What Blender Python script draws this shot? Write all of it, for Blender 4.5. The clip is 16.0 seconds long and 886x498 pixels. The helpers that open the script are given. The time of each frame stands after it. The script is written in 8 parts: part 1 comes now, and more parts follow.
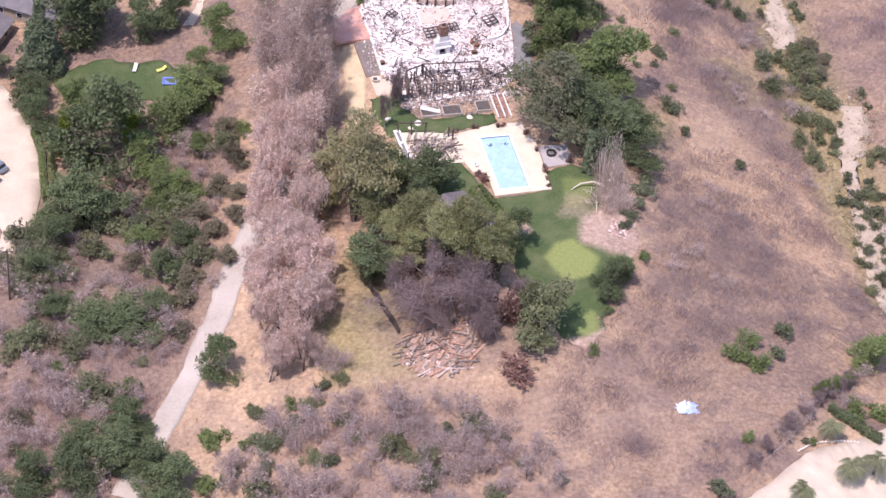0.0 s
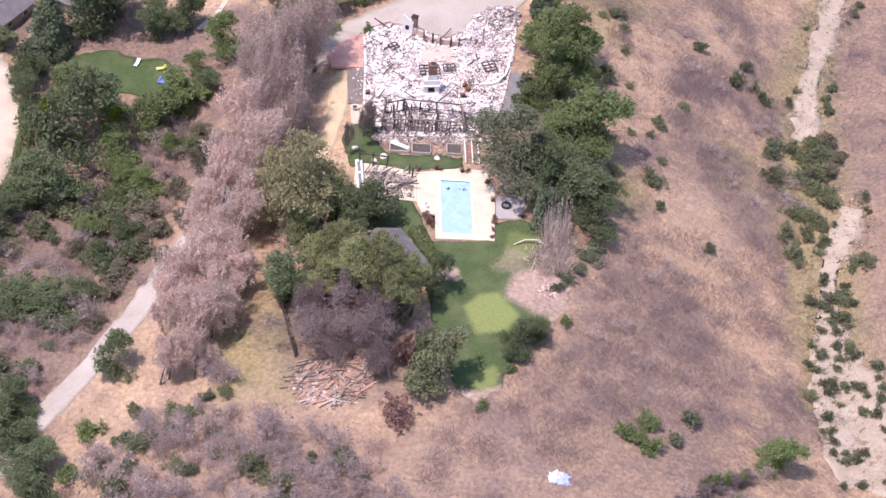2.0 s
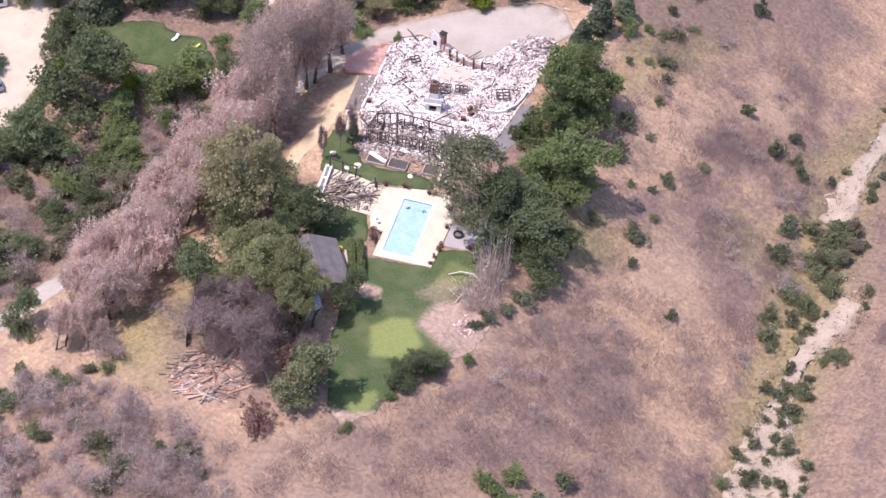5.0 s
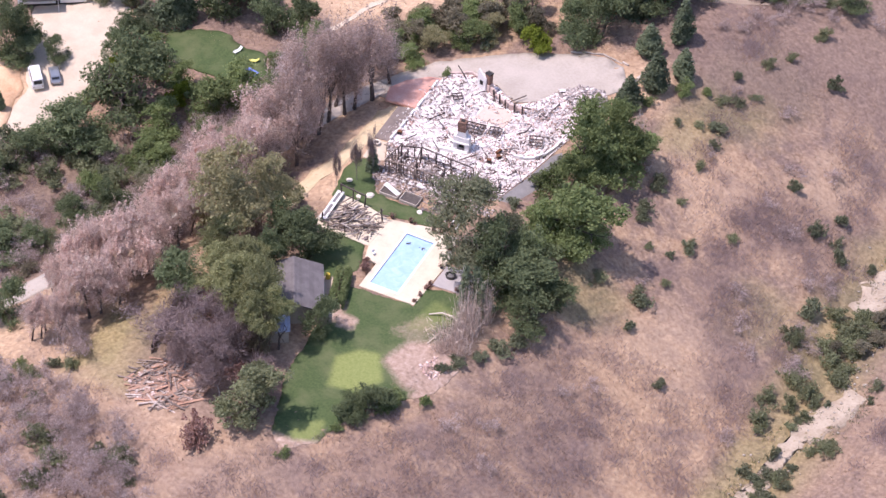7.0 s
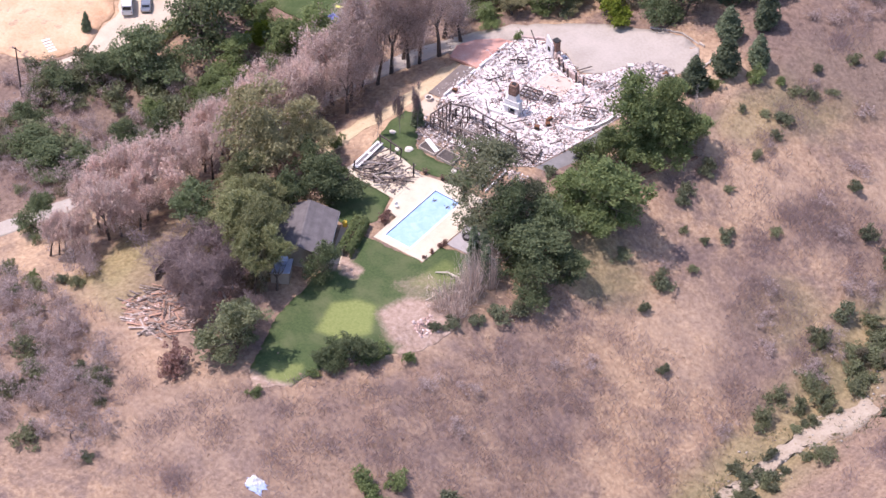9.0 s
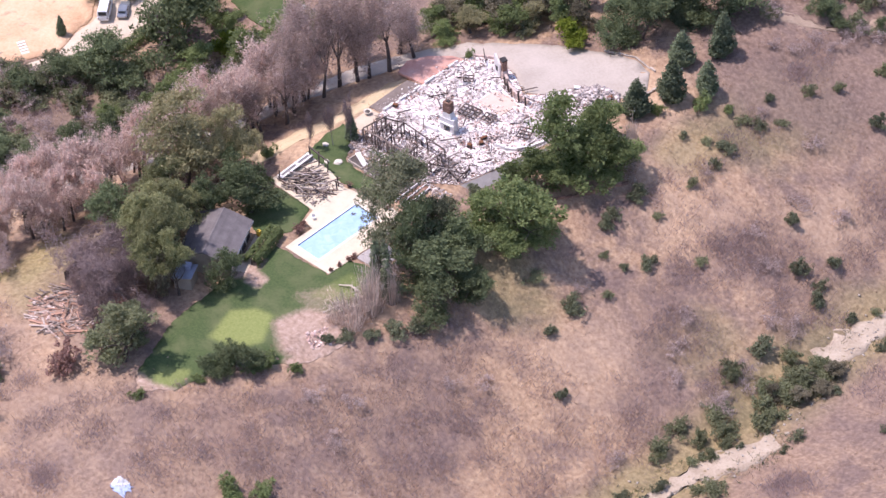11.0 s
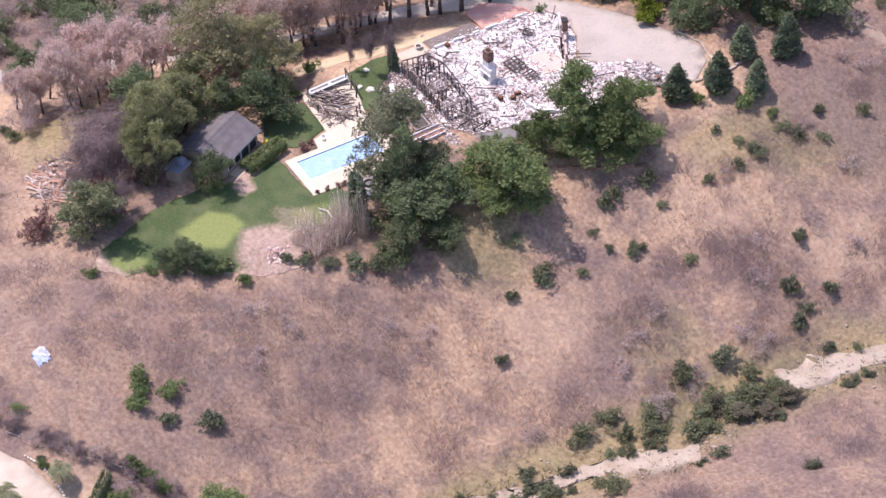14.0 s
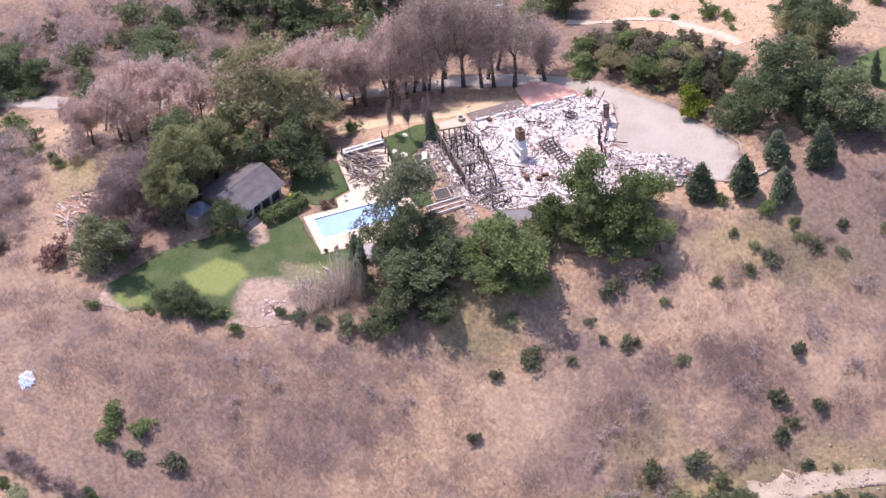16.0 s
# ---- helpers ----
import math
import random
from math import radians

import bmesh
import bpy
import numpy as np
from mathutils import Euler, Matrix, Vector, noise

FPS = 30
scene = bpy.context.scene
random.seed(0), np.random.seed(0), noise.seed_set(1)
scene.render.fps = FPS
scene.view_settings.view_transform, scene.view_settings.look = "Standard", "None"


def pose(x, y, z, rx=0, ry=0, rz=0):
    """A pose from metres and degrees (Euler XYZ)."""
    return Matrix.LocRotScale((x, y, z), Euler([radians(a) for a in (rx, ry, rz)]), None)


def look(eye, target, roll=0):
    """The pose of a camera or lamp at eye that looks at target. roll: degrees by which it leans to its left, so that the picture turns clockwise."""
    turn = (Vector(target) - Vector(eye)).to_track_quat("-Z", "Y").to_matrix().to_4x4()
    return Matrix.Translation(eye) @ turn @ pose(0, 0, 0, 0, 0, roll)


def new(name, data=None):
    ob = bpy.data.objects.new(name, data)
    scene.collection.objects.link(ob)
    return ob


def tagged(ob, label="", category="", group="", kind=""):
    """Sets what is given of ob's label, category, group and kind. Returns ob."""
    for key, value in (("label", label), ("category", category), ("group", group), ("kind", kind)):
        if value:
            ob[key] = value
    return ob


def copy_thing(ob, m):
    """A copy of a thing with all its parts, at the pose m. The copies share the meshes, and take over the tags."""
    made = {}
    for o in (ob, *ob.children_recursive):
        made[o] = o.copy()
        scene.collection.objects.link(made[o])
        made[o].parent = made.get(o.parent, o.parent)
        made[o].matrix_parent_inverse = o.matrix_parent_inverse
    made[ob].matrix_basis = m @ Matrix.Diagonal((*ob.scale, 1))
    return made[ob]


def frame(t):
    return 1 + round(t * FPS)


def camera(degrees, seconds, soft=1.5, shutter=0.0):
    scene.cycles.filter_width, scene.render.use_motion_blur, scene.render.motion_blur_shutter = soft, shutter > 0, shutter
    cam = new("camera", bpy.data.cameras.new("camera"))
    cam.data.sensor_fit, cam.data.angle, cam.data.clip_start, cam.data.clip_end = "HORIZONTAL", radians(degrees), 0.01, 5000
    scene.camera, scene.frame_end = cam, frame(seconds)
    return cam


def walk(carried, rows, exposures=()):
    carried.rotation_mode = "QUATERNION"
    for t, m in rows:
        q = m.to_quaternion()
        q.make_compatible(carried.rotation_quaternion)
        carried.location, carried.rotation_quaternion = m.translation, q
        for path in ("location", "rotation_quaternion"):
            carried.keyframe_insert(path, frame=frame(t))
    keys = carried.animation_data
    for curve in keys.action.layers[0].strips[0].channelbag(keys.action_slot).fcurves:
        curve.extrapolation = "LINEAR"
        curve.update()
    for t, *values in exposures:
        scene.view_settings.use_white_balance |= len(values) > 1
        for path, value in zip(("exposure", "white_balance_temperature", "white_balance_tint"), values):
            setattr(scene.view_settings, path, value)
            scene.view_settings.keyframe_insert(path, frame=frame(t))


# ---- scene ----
# The camera flies round the burnt house in a helicopter, about 280 m above it.
cam = camera(19.04, 16.0, soft=1.5)
PATH = [
    (0, (-97.10, -308.45, 279.64), (-35.88, -95.04, 77.88), 5.25),
    (0.5, (-79.72, -312.11, 279.62), (-26.83, -95.01, 79.45), 5.80),
    (1, (-61.94, -314.58, 280.04), (-23.46, -96.87, 77.25), 5.80),
    (1.5, (-43.94, -315.83, 280.73), (-16.74, -94.23, 80.35), 6.25),
    (2, (-25.88, -315.88, 281.57), (-7.41, -93.57, 80.98), 6.60),
    (2.5, (-7.92, -314.78, 282.46), (-1.75, -94.37, 79.03), 6.41),
    (3, (9.84, -312.61, 283.31), (1.29, -92.99, 79.12), 6.39),
    (3.5, (27.30, -309.45, 284.05), (6.22, -86.13, 84.84), 4.20),
    (4, (44.37, -305.39, 284.65), (14.93, -85.49, 82.71), 4.63),
    (4.2, (51.09, -303.54, 284.83), (18.82, -85.49, 81.32), 4.50),
    (6.3, (117.12, -277.83, 284.59), (37.58, -72.89, 80.45), 3.49),
    (6.5, (122.98, -274.91, 284.35), (40.25, -73.52, 77.95), 2.80),
    (7, (137.32, -267.30, 283.58), (43.66, -67.11, 80.72), 2.99),
    (7.5, (151.22, -259.32, 282.62), (47.49, -66.01, 77.99), 2.49),
    (8, (164.70, -250.98, 281.47), (49.66, -67.25, 74.08), 1.45),
    (8.2, (169.97, -247.54, 280.97), (51.17, -65.93, 73.84), 1.18),
    (10.3, (221.23, -207.98, 275.33), (67.84, -51.26, 70.61), -1.11),
    (10.5, (225.69, -203.85, 274.85), (70.86, -52.00, 67.56), -2.12),
    (11, (236.46, -193.21, 273.78), (75.15, -40.24, 72.35), -2.78),
    (11.5, (246.66, -182.12, 272.96), (77.85, -32.22, 75.38), -3.68),
    (12, (256.23, -170.55, 272.43), (80.73, -23.23, 78.78), -2.91),
    (12.5, (265.12, -158.50, 272.26), (86.30, -17.10, 77.25), -0.60),
    (13, (273.30, -146.00, 272.45), (82.48, -14.58, 81.88), -0.70),
    (13.5, (280.73, -133.10, 273.01), (88.83, -21.75, 71.08), -2.48),
    (14, (287.42, -119.88, 273.89), (92.82, -21.88, 67.66), -2.70),
    (14.5, (293.43, -106.45, 274.98), (93.85, -21.86, 67.58), -1.41),
    (15, (298.87, -93.00, 276.11), (91.48, -16.46, 73.31), -1.85),
    (15.5, (303.93, -79.74, 277.04), (94.04, -8.76, 74.79), -2.21),
    (16, (308.92, -66.97, 277.41), (94.96, -6.12, 76.11), -3.62),
]
walk(cam, [(t, look(eye, target, roll)) for t, eye, target, roll in PATH],
     exposures=[(0.0, 0.60, 6350, 28), (16.0, 0.60, 6350, 28)])


# ---- light ----
SUN_ELEVATION, SUN_AZIMUTH = radians(67), math.atan2(-0.60, -0.85)
world = bpy.data.worlds.new("sky")
scene.world = world
world.use_nodes = True
sky = world.node_tree.nodes.new("ShaderNodeTexSky")
sky.sky_type, sky.sun_disc = "NISHITA", False
sky.sun_elevation, sky.sun_rotation = SUN_ELEVATION, math.pi / 2 - SUN_AZIMUTH
world.node_tree.links.new(sky.outputs[0], world.node_tree.nodes["Background"].inputs[0])
world.node_tree.nodes["Background"].inputs[1].default_value = 0.15
sun = new("sun", bpy.data.lights.new("sun", "SUN"))
sun.data.energy, sun.data.angle, sun.data.color = 3.0, radians(0.53), (1.0, 0.95, 0.88)
sun.matrix_world = look((math.cos(SUN_ELEVATION) * math.cos(SUN_AZIMUTH) * 500,
                         math.cos(SUN_ELEVATION) * math.sin(SUN_AZIMUTH) * 500,
                         math.sin(SUN_ELEVATION) * 500), (0, 0, 0))


# ---- materials ----
def nodes_of(name):
    m = bpy.data.materials.new(name)
    m.use_nodes = True
    t = m.node_tree
    return m, t, t.nodes["Principled BSDF"]


def noise_node(t, scale, detail=6.0, rough=0.6, warp=0.0):
    place = t.nodes.new("ShaderNodeNewGeometry")
    n = t.nodes.new("ShaderNodeTexNoise")
    n.inputs["Scale"].default_value, n.inputs["Detail"].default_value = scale, detail
    n.inputs["Roughness"].default_value, n.inputs["Distortion"].default_value = rough, warp
    t.links.new(place.outputs["Position"], n.inputs["Vector"])
    return n


def ramp_node(t, fac, stops):
    r = t.nodes.new("ShaderNodeValToRGB")
    e = r.color_ramp.elements
    while len(e) < len(stops):
        e.new(0.5)
    for el, (at, col) in zip(e, stops):
        el.position, el.color = at, (*col, 1)
    t.links.new(fac, r.inputs[0])
    return r.outputs[0]


def mix_node(t, fac, a, b, mode="MIX"):
    m = t.nodes.new("ShaderNodeMix")
    m.data_type, m.blend_type = "RGBA", mode
    for socket, value in ((m.inputs[0], fac), (m.inputs[6], a), (m.inputs[7], b)):
        if isinstance(value, (int, float)):
            socket.default_value = value
        elif isinstance(value, tuple):
            socket.default_value = (*value, 1)
        else:
            t.links.new(value, socket)
    return m.outputs[2]


def value_ramp(t, fac, lo, hi):
    r = t.nodes.new("ShaderNodeMapRange")
    r.inputs["From Min"].default_value, r.inputs["From Max"].default_value = lo, hi
    t.links.new(fac, r.inputs["Value"])
    return r.outputs["Result"]


def bump_node(t, shader, height, strength=0.5, distance=0.1):
    b = t.nodes.new("ShaderNodeBump")
    b.inputs["Strength"].default_value, b.inputs["Distance"].default_value = strength, distance
    t.links.new(height, b.inputs["Height"])
    t.links.new(b.outputs[0], shader.inputs["Normal"])


def rough_stuff(name, stops, scale=1.0, fine=8.0, rough=0.9, bump=0.4, distance=0.08, metal=0.0, island=0.0, thing=0.0):
    """A weathered surface: colours laid over a coarse and a fine noise, with relief; island and thing vary the brightness by piece."""
    m, t, s = nodes_of(name)
    big, small = noise_node(t, scale, 5), noise_node(t, scale * fine, 4)
    both = t.nodes.new("ShaderNodeMath")
    both.operation = "MULTIPLY_ADD"
    both.inputs[1].default_value = 0.62
    t.links.new(big.outputs[0], both.inputs[0])
    half = t.nodes.new("ShaderNodeMath")
    half.operation = "MULTIPLY"
    half.inputs[1].default_value = 0.38
    t.links.new(small.outputs[0], half.inputs[0])
    t.links.new(half.outputs[0], both.inputs[2])
    col = ramp_node(t, both.outputs[0], stops)
    for amount, kind in ((island, "island"), (thing, "thing")):
        if amount:
            src = (t.nodes.new("ShaderNodeNewGeometry").outputs["Random Per Island"] if kind == "island"
                   else t.nodes.new("ShaderNodeObjectInfo").outputs["Random"])
            v = t.nodes.new("ShaderNodeMapRange")
            v.inputs["To Min"].default_value, v.inputs["To Max"].default_value = 1 - amount, 1 + amount
            t.links.new(src, v.inputs["Value"])
            h = t.nodes.new("ShaderNodeHueSaturation")
            t.links.new(v.outputs["Result"], h.inputs["Value"])
            t.links.new(col, h.inputs["Color"])
            col = h.outputs[0]
    t.links.new(col, s.inputs["Base Color"])
    s.inputs["Roughness"].default_value, s.inputs["Metallic"].default_value = rough, metal
    s.inputs["Specular IOR Level"].default_value = 0.25
    if bump:
        bump_node(t, s, both.outputs[0], bump, distance)
    return m


def leaf_stuff(name, dark, mid, light, tint=0.25, shine=0.75, glow=0.45):
    """Foliage: every leaf clump its own shade, every plant its own tint; glow is the share of light let through."""
    m, t, s = nodes_of(name)
    geo, info = t.nodes.new("ShaderNodeNewGeometry"), t.nodes.new("ShaderNodeObjectInfo")
    col = ramp_node(t, geo.outputs["Random Per Island"], [(0.0, dark), (0.55, mid), (1.0, light)])
    v = t.nodes.new("ShaderNodeMapRange")
    v.inputs["To Min"].default_value, v.inputs["To Max"].default_value = 1 - tint, 1 + tint
    t.links.new(info.outputs["Random"], v.inputs["Value"])
    h = t.nodes.new("ShaderNodeHueSaturation")
    t.links.new(v.outputs["Result"], h.inputs["Value"])
    t.links.new(col, h.inputs["Color"])
    patches = noise_node(t, 0.9, 3)
    col = mix_node(t, value_ramp(t, patches.outputs[0], 0.35, 0.75), h.outputs[0], tuple(c * 1.25 for c in light), "MIX")
    col = mix_node(t, 0.65, col, h.outputs[0])
    t.links.new(col, s.inputs["Base Color"])
    s.inputs["Roughness"].default_value, s.inputs["Specular IOR Level"].default_value = shine, 0.15
    if glow:
        thin, both = t.nodes.new("ShaderNodeBsdfTranslucent"), t.nodes.new("ShaderNodeMixShader")
        t.links.new(col, thin.inputs["Color"])
        both.inputs[0].default_value = glow
        t.links.new(s.outputs[0], both.inputs[1])
        t.links.new(thin.outputs[0], both.inputs[2])
        t.links.new(both.outputs[0], t.nodes["Material Output"].inputs["Surface"])
    return m


M = {}
M["oak"] = leaf_stuff("oak_leaves", (0.108, 0.142, 0.076), (0.147, 0.186, 0.096), (0.214, 0.250, 0.130))
M["lime"] = leaf_stuff("fresh_leaves", (0.142, 0.188, 0.080), (0.192, 0.244, 0.100), (0.268, 0.318, 0.136))
M["yellow"] = leaf_stuff("yellow_green_leaves", (0.134, 0.177, 0.022), (0.220, 0.275, 0.037), (0.284, 0.323, 0.064))
M["olive"] = leaf_stuff("olive_leaves", (0.285, 0.274, 0.148), (0.365, 0.343, 0.188), (0.460, 0.422, 0.242))
M["pine"] = leaf_stuff("pine_needles", (0.215, 0.232, 0.118), (0.295, 0.308, 0.154), (0.392, 0.394, 0.200))
M["conifer"] = leaf_stuff("conifer_needles", (0.118, 0.150, 0.092), (0.158, 0.196, 0.118), (0.210, 0.246, 0.150))
M["grey"] = leaf_stuff("grey_green_leaves", (0.132, 0.146, 0.090), (0.174, 0.188, 0.114), (0.230, 0.238, 0.148))
M["scrub"] = leaf_stuff("scrub_leaves", (0.165, 0.184, 0.101), (0.213, 0.234, 0.129), (0.281, 0.289, 0.169))
M["dead"] = leaf_stuff("scorched_leaves", (0.428, 0.297, 0.252), (0.650, 0.484, 0.417), (0.850, 0.706, 0.623), 0.15)
M["gum"] = leaf_stuff("brown_leaves", (0.246, 0.182, 0.153), (0.419, 0.317, 0.267), (0.625, 0.491, 0.419), 0.15)
M["mixed"] = leaf_stuff("brownish_leaves", (0.159, 0.146, 0.100), (0.206, 0.188, 0.126), (0.286, 0.249, 0.175))
M["russet"] = leaf_stuff("russet_leaves", (0.205, 0.112, 0.090), (0.325, 0.195, 0.162), (0.430, 0.285, 0.242))
M["twig"] = leaf_stuff("bare_twigs", (0.300, 0.232, 0.212), (0.470, 0.375, 0.345), (0.640, 0.530, 0.488), 0.15, 0.9)
M["pale_twig"] = leaf_stuff("pale_dry_stems", (0.372, 0.296, 0.256), (0.580, 0.476, 0.407), (0.800, 0.677, 0.580), 0.15, 0.9)
M["dark_twig"] = leaf_stuff("dark_bare_twigs", (0.160, 0.120, 0.117), (0.255, 0.197, 0.190), (0.385, 0.305, 0.290), 0.15, 0.9)
M["bush"] = leaf_stuff("bush_leaves", (0.128, 0.148, 0.092), (0.170, 0.192, 0.118), (0.240, 0.254, 0.160))
M["brush"] = leaf_stuff("burnt_stems", (0.205, 0.152, 0.136), (0.300, 0.228, 0.204), (0.410, 0.322, 0.290), 0.15, 0.9)
M["straw"] = leaf_stuff("dry_grass", (0.300, 0.205, 0.142), (0.410, 0.292, 0.205), (0.530, 0.400, 0.282), 0.1, 0.9)
M["bark"] = rough_stuff("bark", [(0.3, (0.05, 0.038, 0.032)), (0.7, (0.16, 0.125, 0.11))], 3)
M["ashy_limb"] = rough_stuff("ashy_limb", [(0.3, (0.16, 0.14, 0.135)), (0.7, (0.46, 0.42, 0.40))], 3)
M["char"] = rough_stuff("charred_wood", [(0.3, (0.045, 0.036, 0.033)), (0.55, (0.11, 0.086, 0.078)), (0.78, (0.27, 0.225, 0.205))], 4, thing=0.3)
M["deck"] = rough_stuff("pool_deck", [(0.3, (0.54, 0.45, 0.33)), (0.5, (0.63, 0.54, 0.41)), (0.75, (0.71, 0.62, 0.485))], 0.5, 12, 0.85, 0.1, 0.02, thing=0.05)
M["coping"] = rough_stuff("pool_coping", [(0.3, (0.70, 0.62, 0.52)), (0.7, (0.82, 0.75, 0.65))], 1, 12, 0.7, 0.1, 0.02)
M["asphalt"] = rough_stuff("worn_drive", [(0.3, (0.37, 0.315, 0.262)), (0.5, (0.455, 0.395, 0.335)), (0.72, (0.54, 0.470, 0.405))], 0.16, 14, 0.9, 0.15, 0.02)
M["concrete"] = rough_stuff("pale_concrete", [(0.3, (0.50, 0.40, 0.30)), (0.7, (0.67, 0.555, 0.43))], 0.3, 12, 0.88, 0.15, 0.02)
M["sand"] = rough_stuff("wash_sand", [(0.3, (0.31, 0.235, 0.165)), (0.5, (0.43, 0.345, 0.260)), (0.72, (0.53, 0.44, 0.345))], 0.35, 8, 0.95, 0.6, 0.12)
M["dirt"] = rough_stuff("yellow_dirt", [(0.3, (0.48, 0.36, 0.22)), (0.5, (0.60, 0.47, 0.30)), (0.72, (0.70, 0.57, 0.38))], 0.4, 9, 0.95, 0.5, 0.1)
M["stone"] = rough_stuff("garden_stone", [(0.3, (0.30, 0.25, 0.2)), (0.7, (0.55, 0.48, 0.42))], 2, thing=0.2)


# ---- shapes ----
def raw_mesh(name, verts, faces, smooth=False):
    """A mesh from an array of points and an array of faces with k corners each."""
    verts, faces = np.asarray(verts, np.float32), np.asarray(faces, np.int32)
    me = bpy.data.meshes.new(name)
    n, k = faces.shape
    me.vertices.add(len(verts))
    me.vertices.foreach_set("co", verts.ravel())
    me.loops.add(n * k)
    me.loops.foreach_set("vertex_index", faces.ravel())
    me.polygons.add(n)
    me.polygons.foreach_set("loop_start", np.arange(n, dtype=np.int32) * k)
    me.update(calc_edges=True)
    me.validate()
    if smooth:
        me.polygons.foreach_set("use_smooth", np.ones(n, bool))
    return me


def thing(name, label, category, group="", kind="", at=(0, 0, 0), turn=0.0):
    """An empty at the base of a thing, which parents its parts."""
    ob = new(name)
    ob.empty_display_size = 0.2
    ob.matrix_basis = pose(*at, 0, 0, turn)
    return tagged(ob, label, category, group, kind)


def part(name, data, material, parent, label="", m=None):
    """One mesh object under a thing or a part; data is a bmesh or a mesh."""
    if isinstance(data, bmesh.types.BMesh):
        me = bpy.data.meshes.new(name)
        data.to_mesh(me)
        data.free()
        data = me
    if material is not None and not data.materials:
        data.materials.append(material)
    ob = new(name, data)
    if parent is not None:
        ob.parent = parent
    if m is not None:
        ob.matrix_basis = m
    return tagged(ob, label)


def solo(name, data, material, label, category, group="", kind="", m=None):
    return tagged(part(name, data, material, None, "", m), label, category, group, kind)


def box_bm(w, d, h, bevel=0.0, at=(0, 0, 0), bm=None):
    """A block with its base's middle at a point."""
    own = bmesh.new()
    bmesh.ops.create_cube(own, size=1)
    bmesh.ops.transform(own, matrix=Matrix.Translation((at[0], at[1], at[2] + h / 2)) @ Matrix.Diagonal((w, d, h, 1)), verts=own.verts)
    if bevel:
        bmesh.ops.bevel(own, geom=own.edges[:], offset=bevel, segments=1, affect="EDGES")
    if bm is None:
        return own
    return join_bm(bm, own)


def join_bm(bm, own):
    me = bpy.data.meshes.new("join")
    own.to_mesh(me)
    own.free()
    bm.from_mesh(me)
    bpy.data.meshes.remove(me)
    return bm


def tubes(segments, sides=5):
    """Tapered tubes between pairs of points: rows of a, b, radius at a, radius at b."""
    verts, faces = [], []
    ang = np.arange(sides) * 2 * math.pi / sides
    for a, b, ra, rb in segments:
        a, b = np.asarray(a, float), np.asarray(b, float)
        d = b - a
        d /= np.linalg.norm(d) + 1e-9
        u = np.cross(d, (0.0, 0.0, 1.0) if abs(d[2]) < 0.9 else (1.0, 0.0, 0.0))
        u /= np.linalg.norm(u)
        w = np.cross(d, u)
        ring = np.cos(ang)[:, None] * u + np.sin(ang)[:, None] * w
        n = len(verts) * sides * 2
        verts.append(np.concatenate([a + ring * ra, b + ring * rb]))
        for i in range(sides):
            j = (i + 1) % sides
            faces.append((n + i, n + j, n + sides + j, n + sides + i))
    return np.concatenate(verts), np.array(faces)


def leaf_quads(rng, centres, size, out=None, bias=0.5, stretch=1.5):
    """A small leaf spray at every centre, facing partly outwards."""
    n = len(centres)
    normal = rng.normal(size=(n, 3))
    normal /= np.linalg.norm(normal, axis=1)[:, None]
    if out is not None:
        normal = normal * (1 - bias) + out * bias
        normal /= np.linalg.norm(normal, axis=1)[:, None] + 1e-6
    u = np.cross(normal, rng.normal(size=(n, 3)))
    u /= np.linalg.norm(u, axis=1)[:, None] + 1e-6
    v = np.cross(normal, u)
    s = size * rng.uniform(0.6, 1.4, (n, 1))
    u, v = u * s * 0.62 * stretch, v * s * 0.62
    corners = np.stack([centres - u - v * 0.6, centres + u * rng.uniform(0.3, 1.0, (n, 1)) - v * 0.6, centres + v + u * rng.uniform(-0.4, 0.4, (n, 1))], 1)
    return corners.reshape(-1, 3), np.arange(3 * n).reshape(-1, 3)


def lobes_points(rng, lobes, n, hollow=0.55, floor=-0.7):
    """Points in the outer shells of overlapping ellipsoids, and the ways out of them."""
    lobes = np.asarray(lobes, float)
    weight = (lobes[:, 3] * lobes[:, 4] * lobes[:, 5]) ** 0.67
    pick = rng.choice(len(lobes), n, p=weight / weight.sum())
    d = rng.normal(size=(n, 3))
    d /= np.linalg.norm(d, axis=1)[:, None]
    d[:, 2] = np.where(d[:, 2] < floor, -d[:, 2], d[:, 2])
    r = hollow + (1 - hollow) * rng.uniform(0, 1, (n, 1)) ** 0.7
    r *= 1 + 0.24 * rng.normal(size=(n, 1))
    return lobes[pick, :3] + d * r * lobes[pick, 3:], d


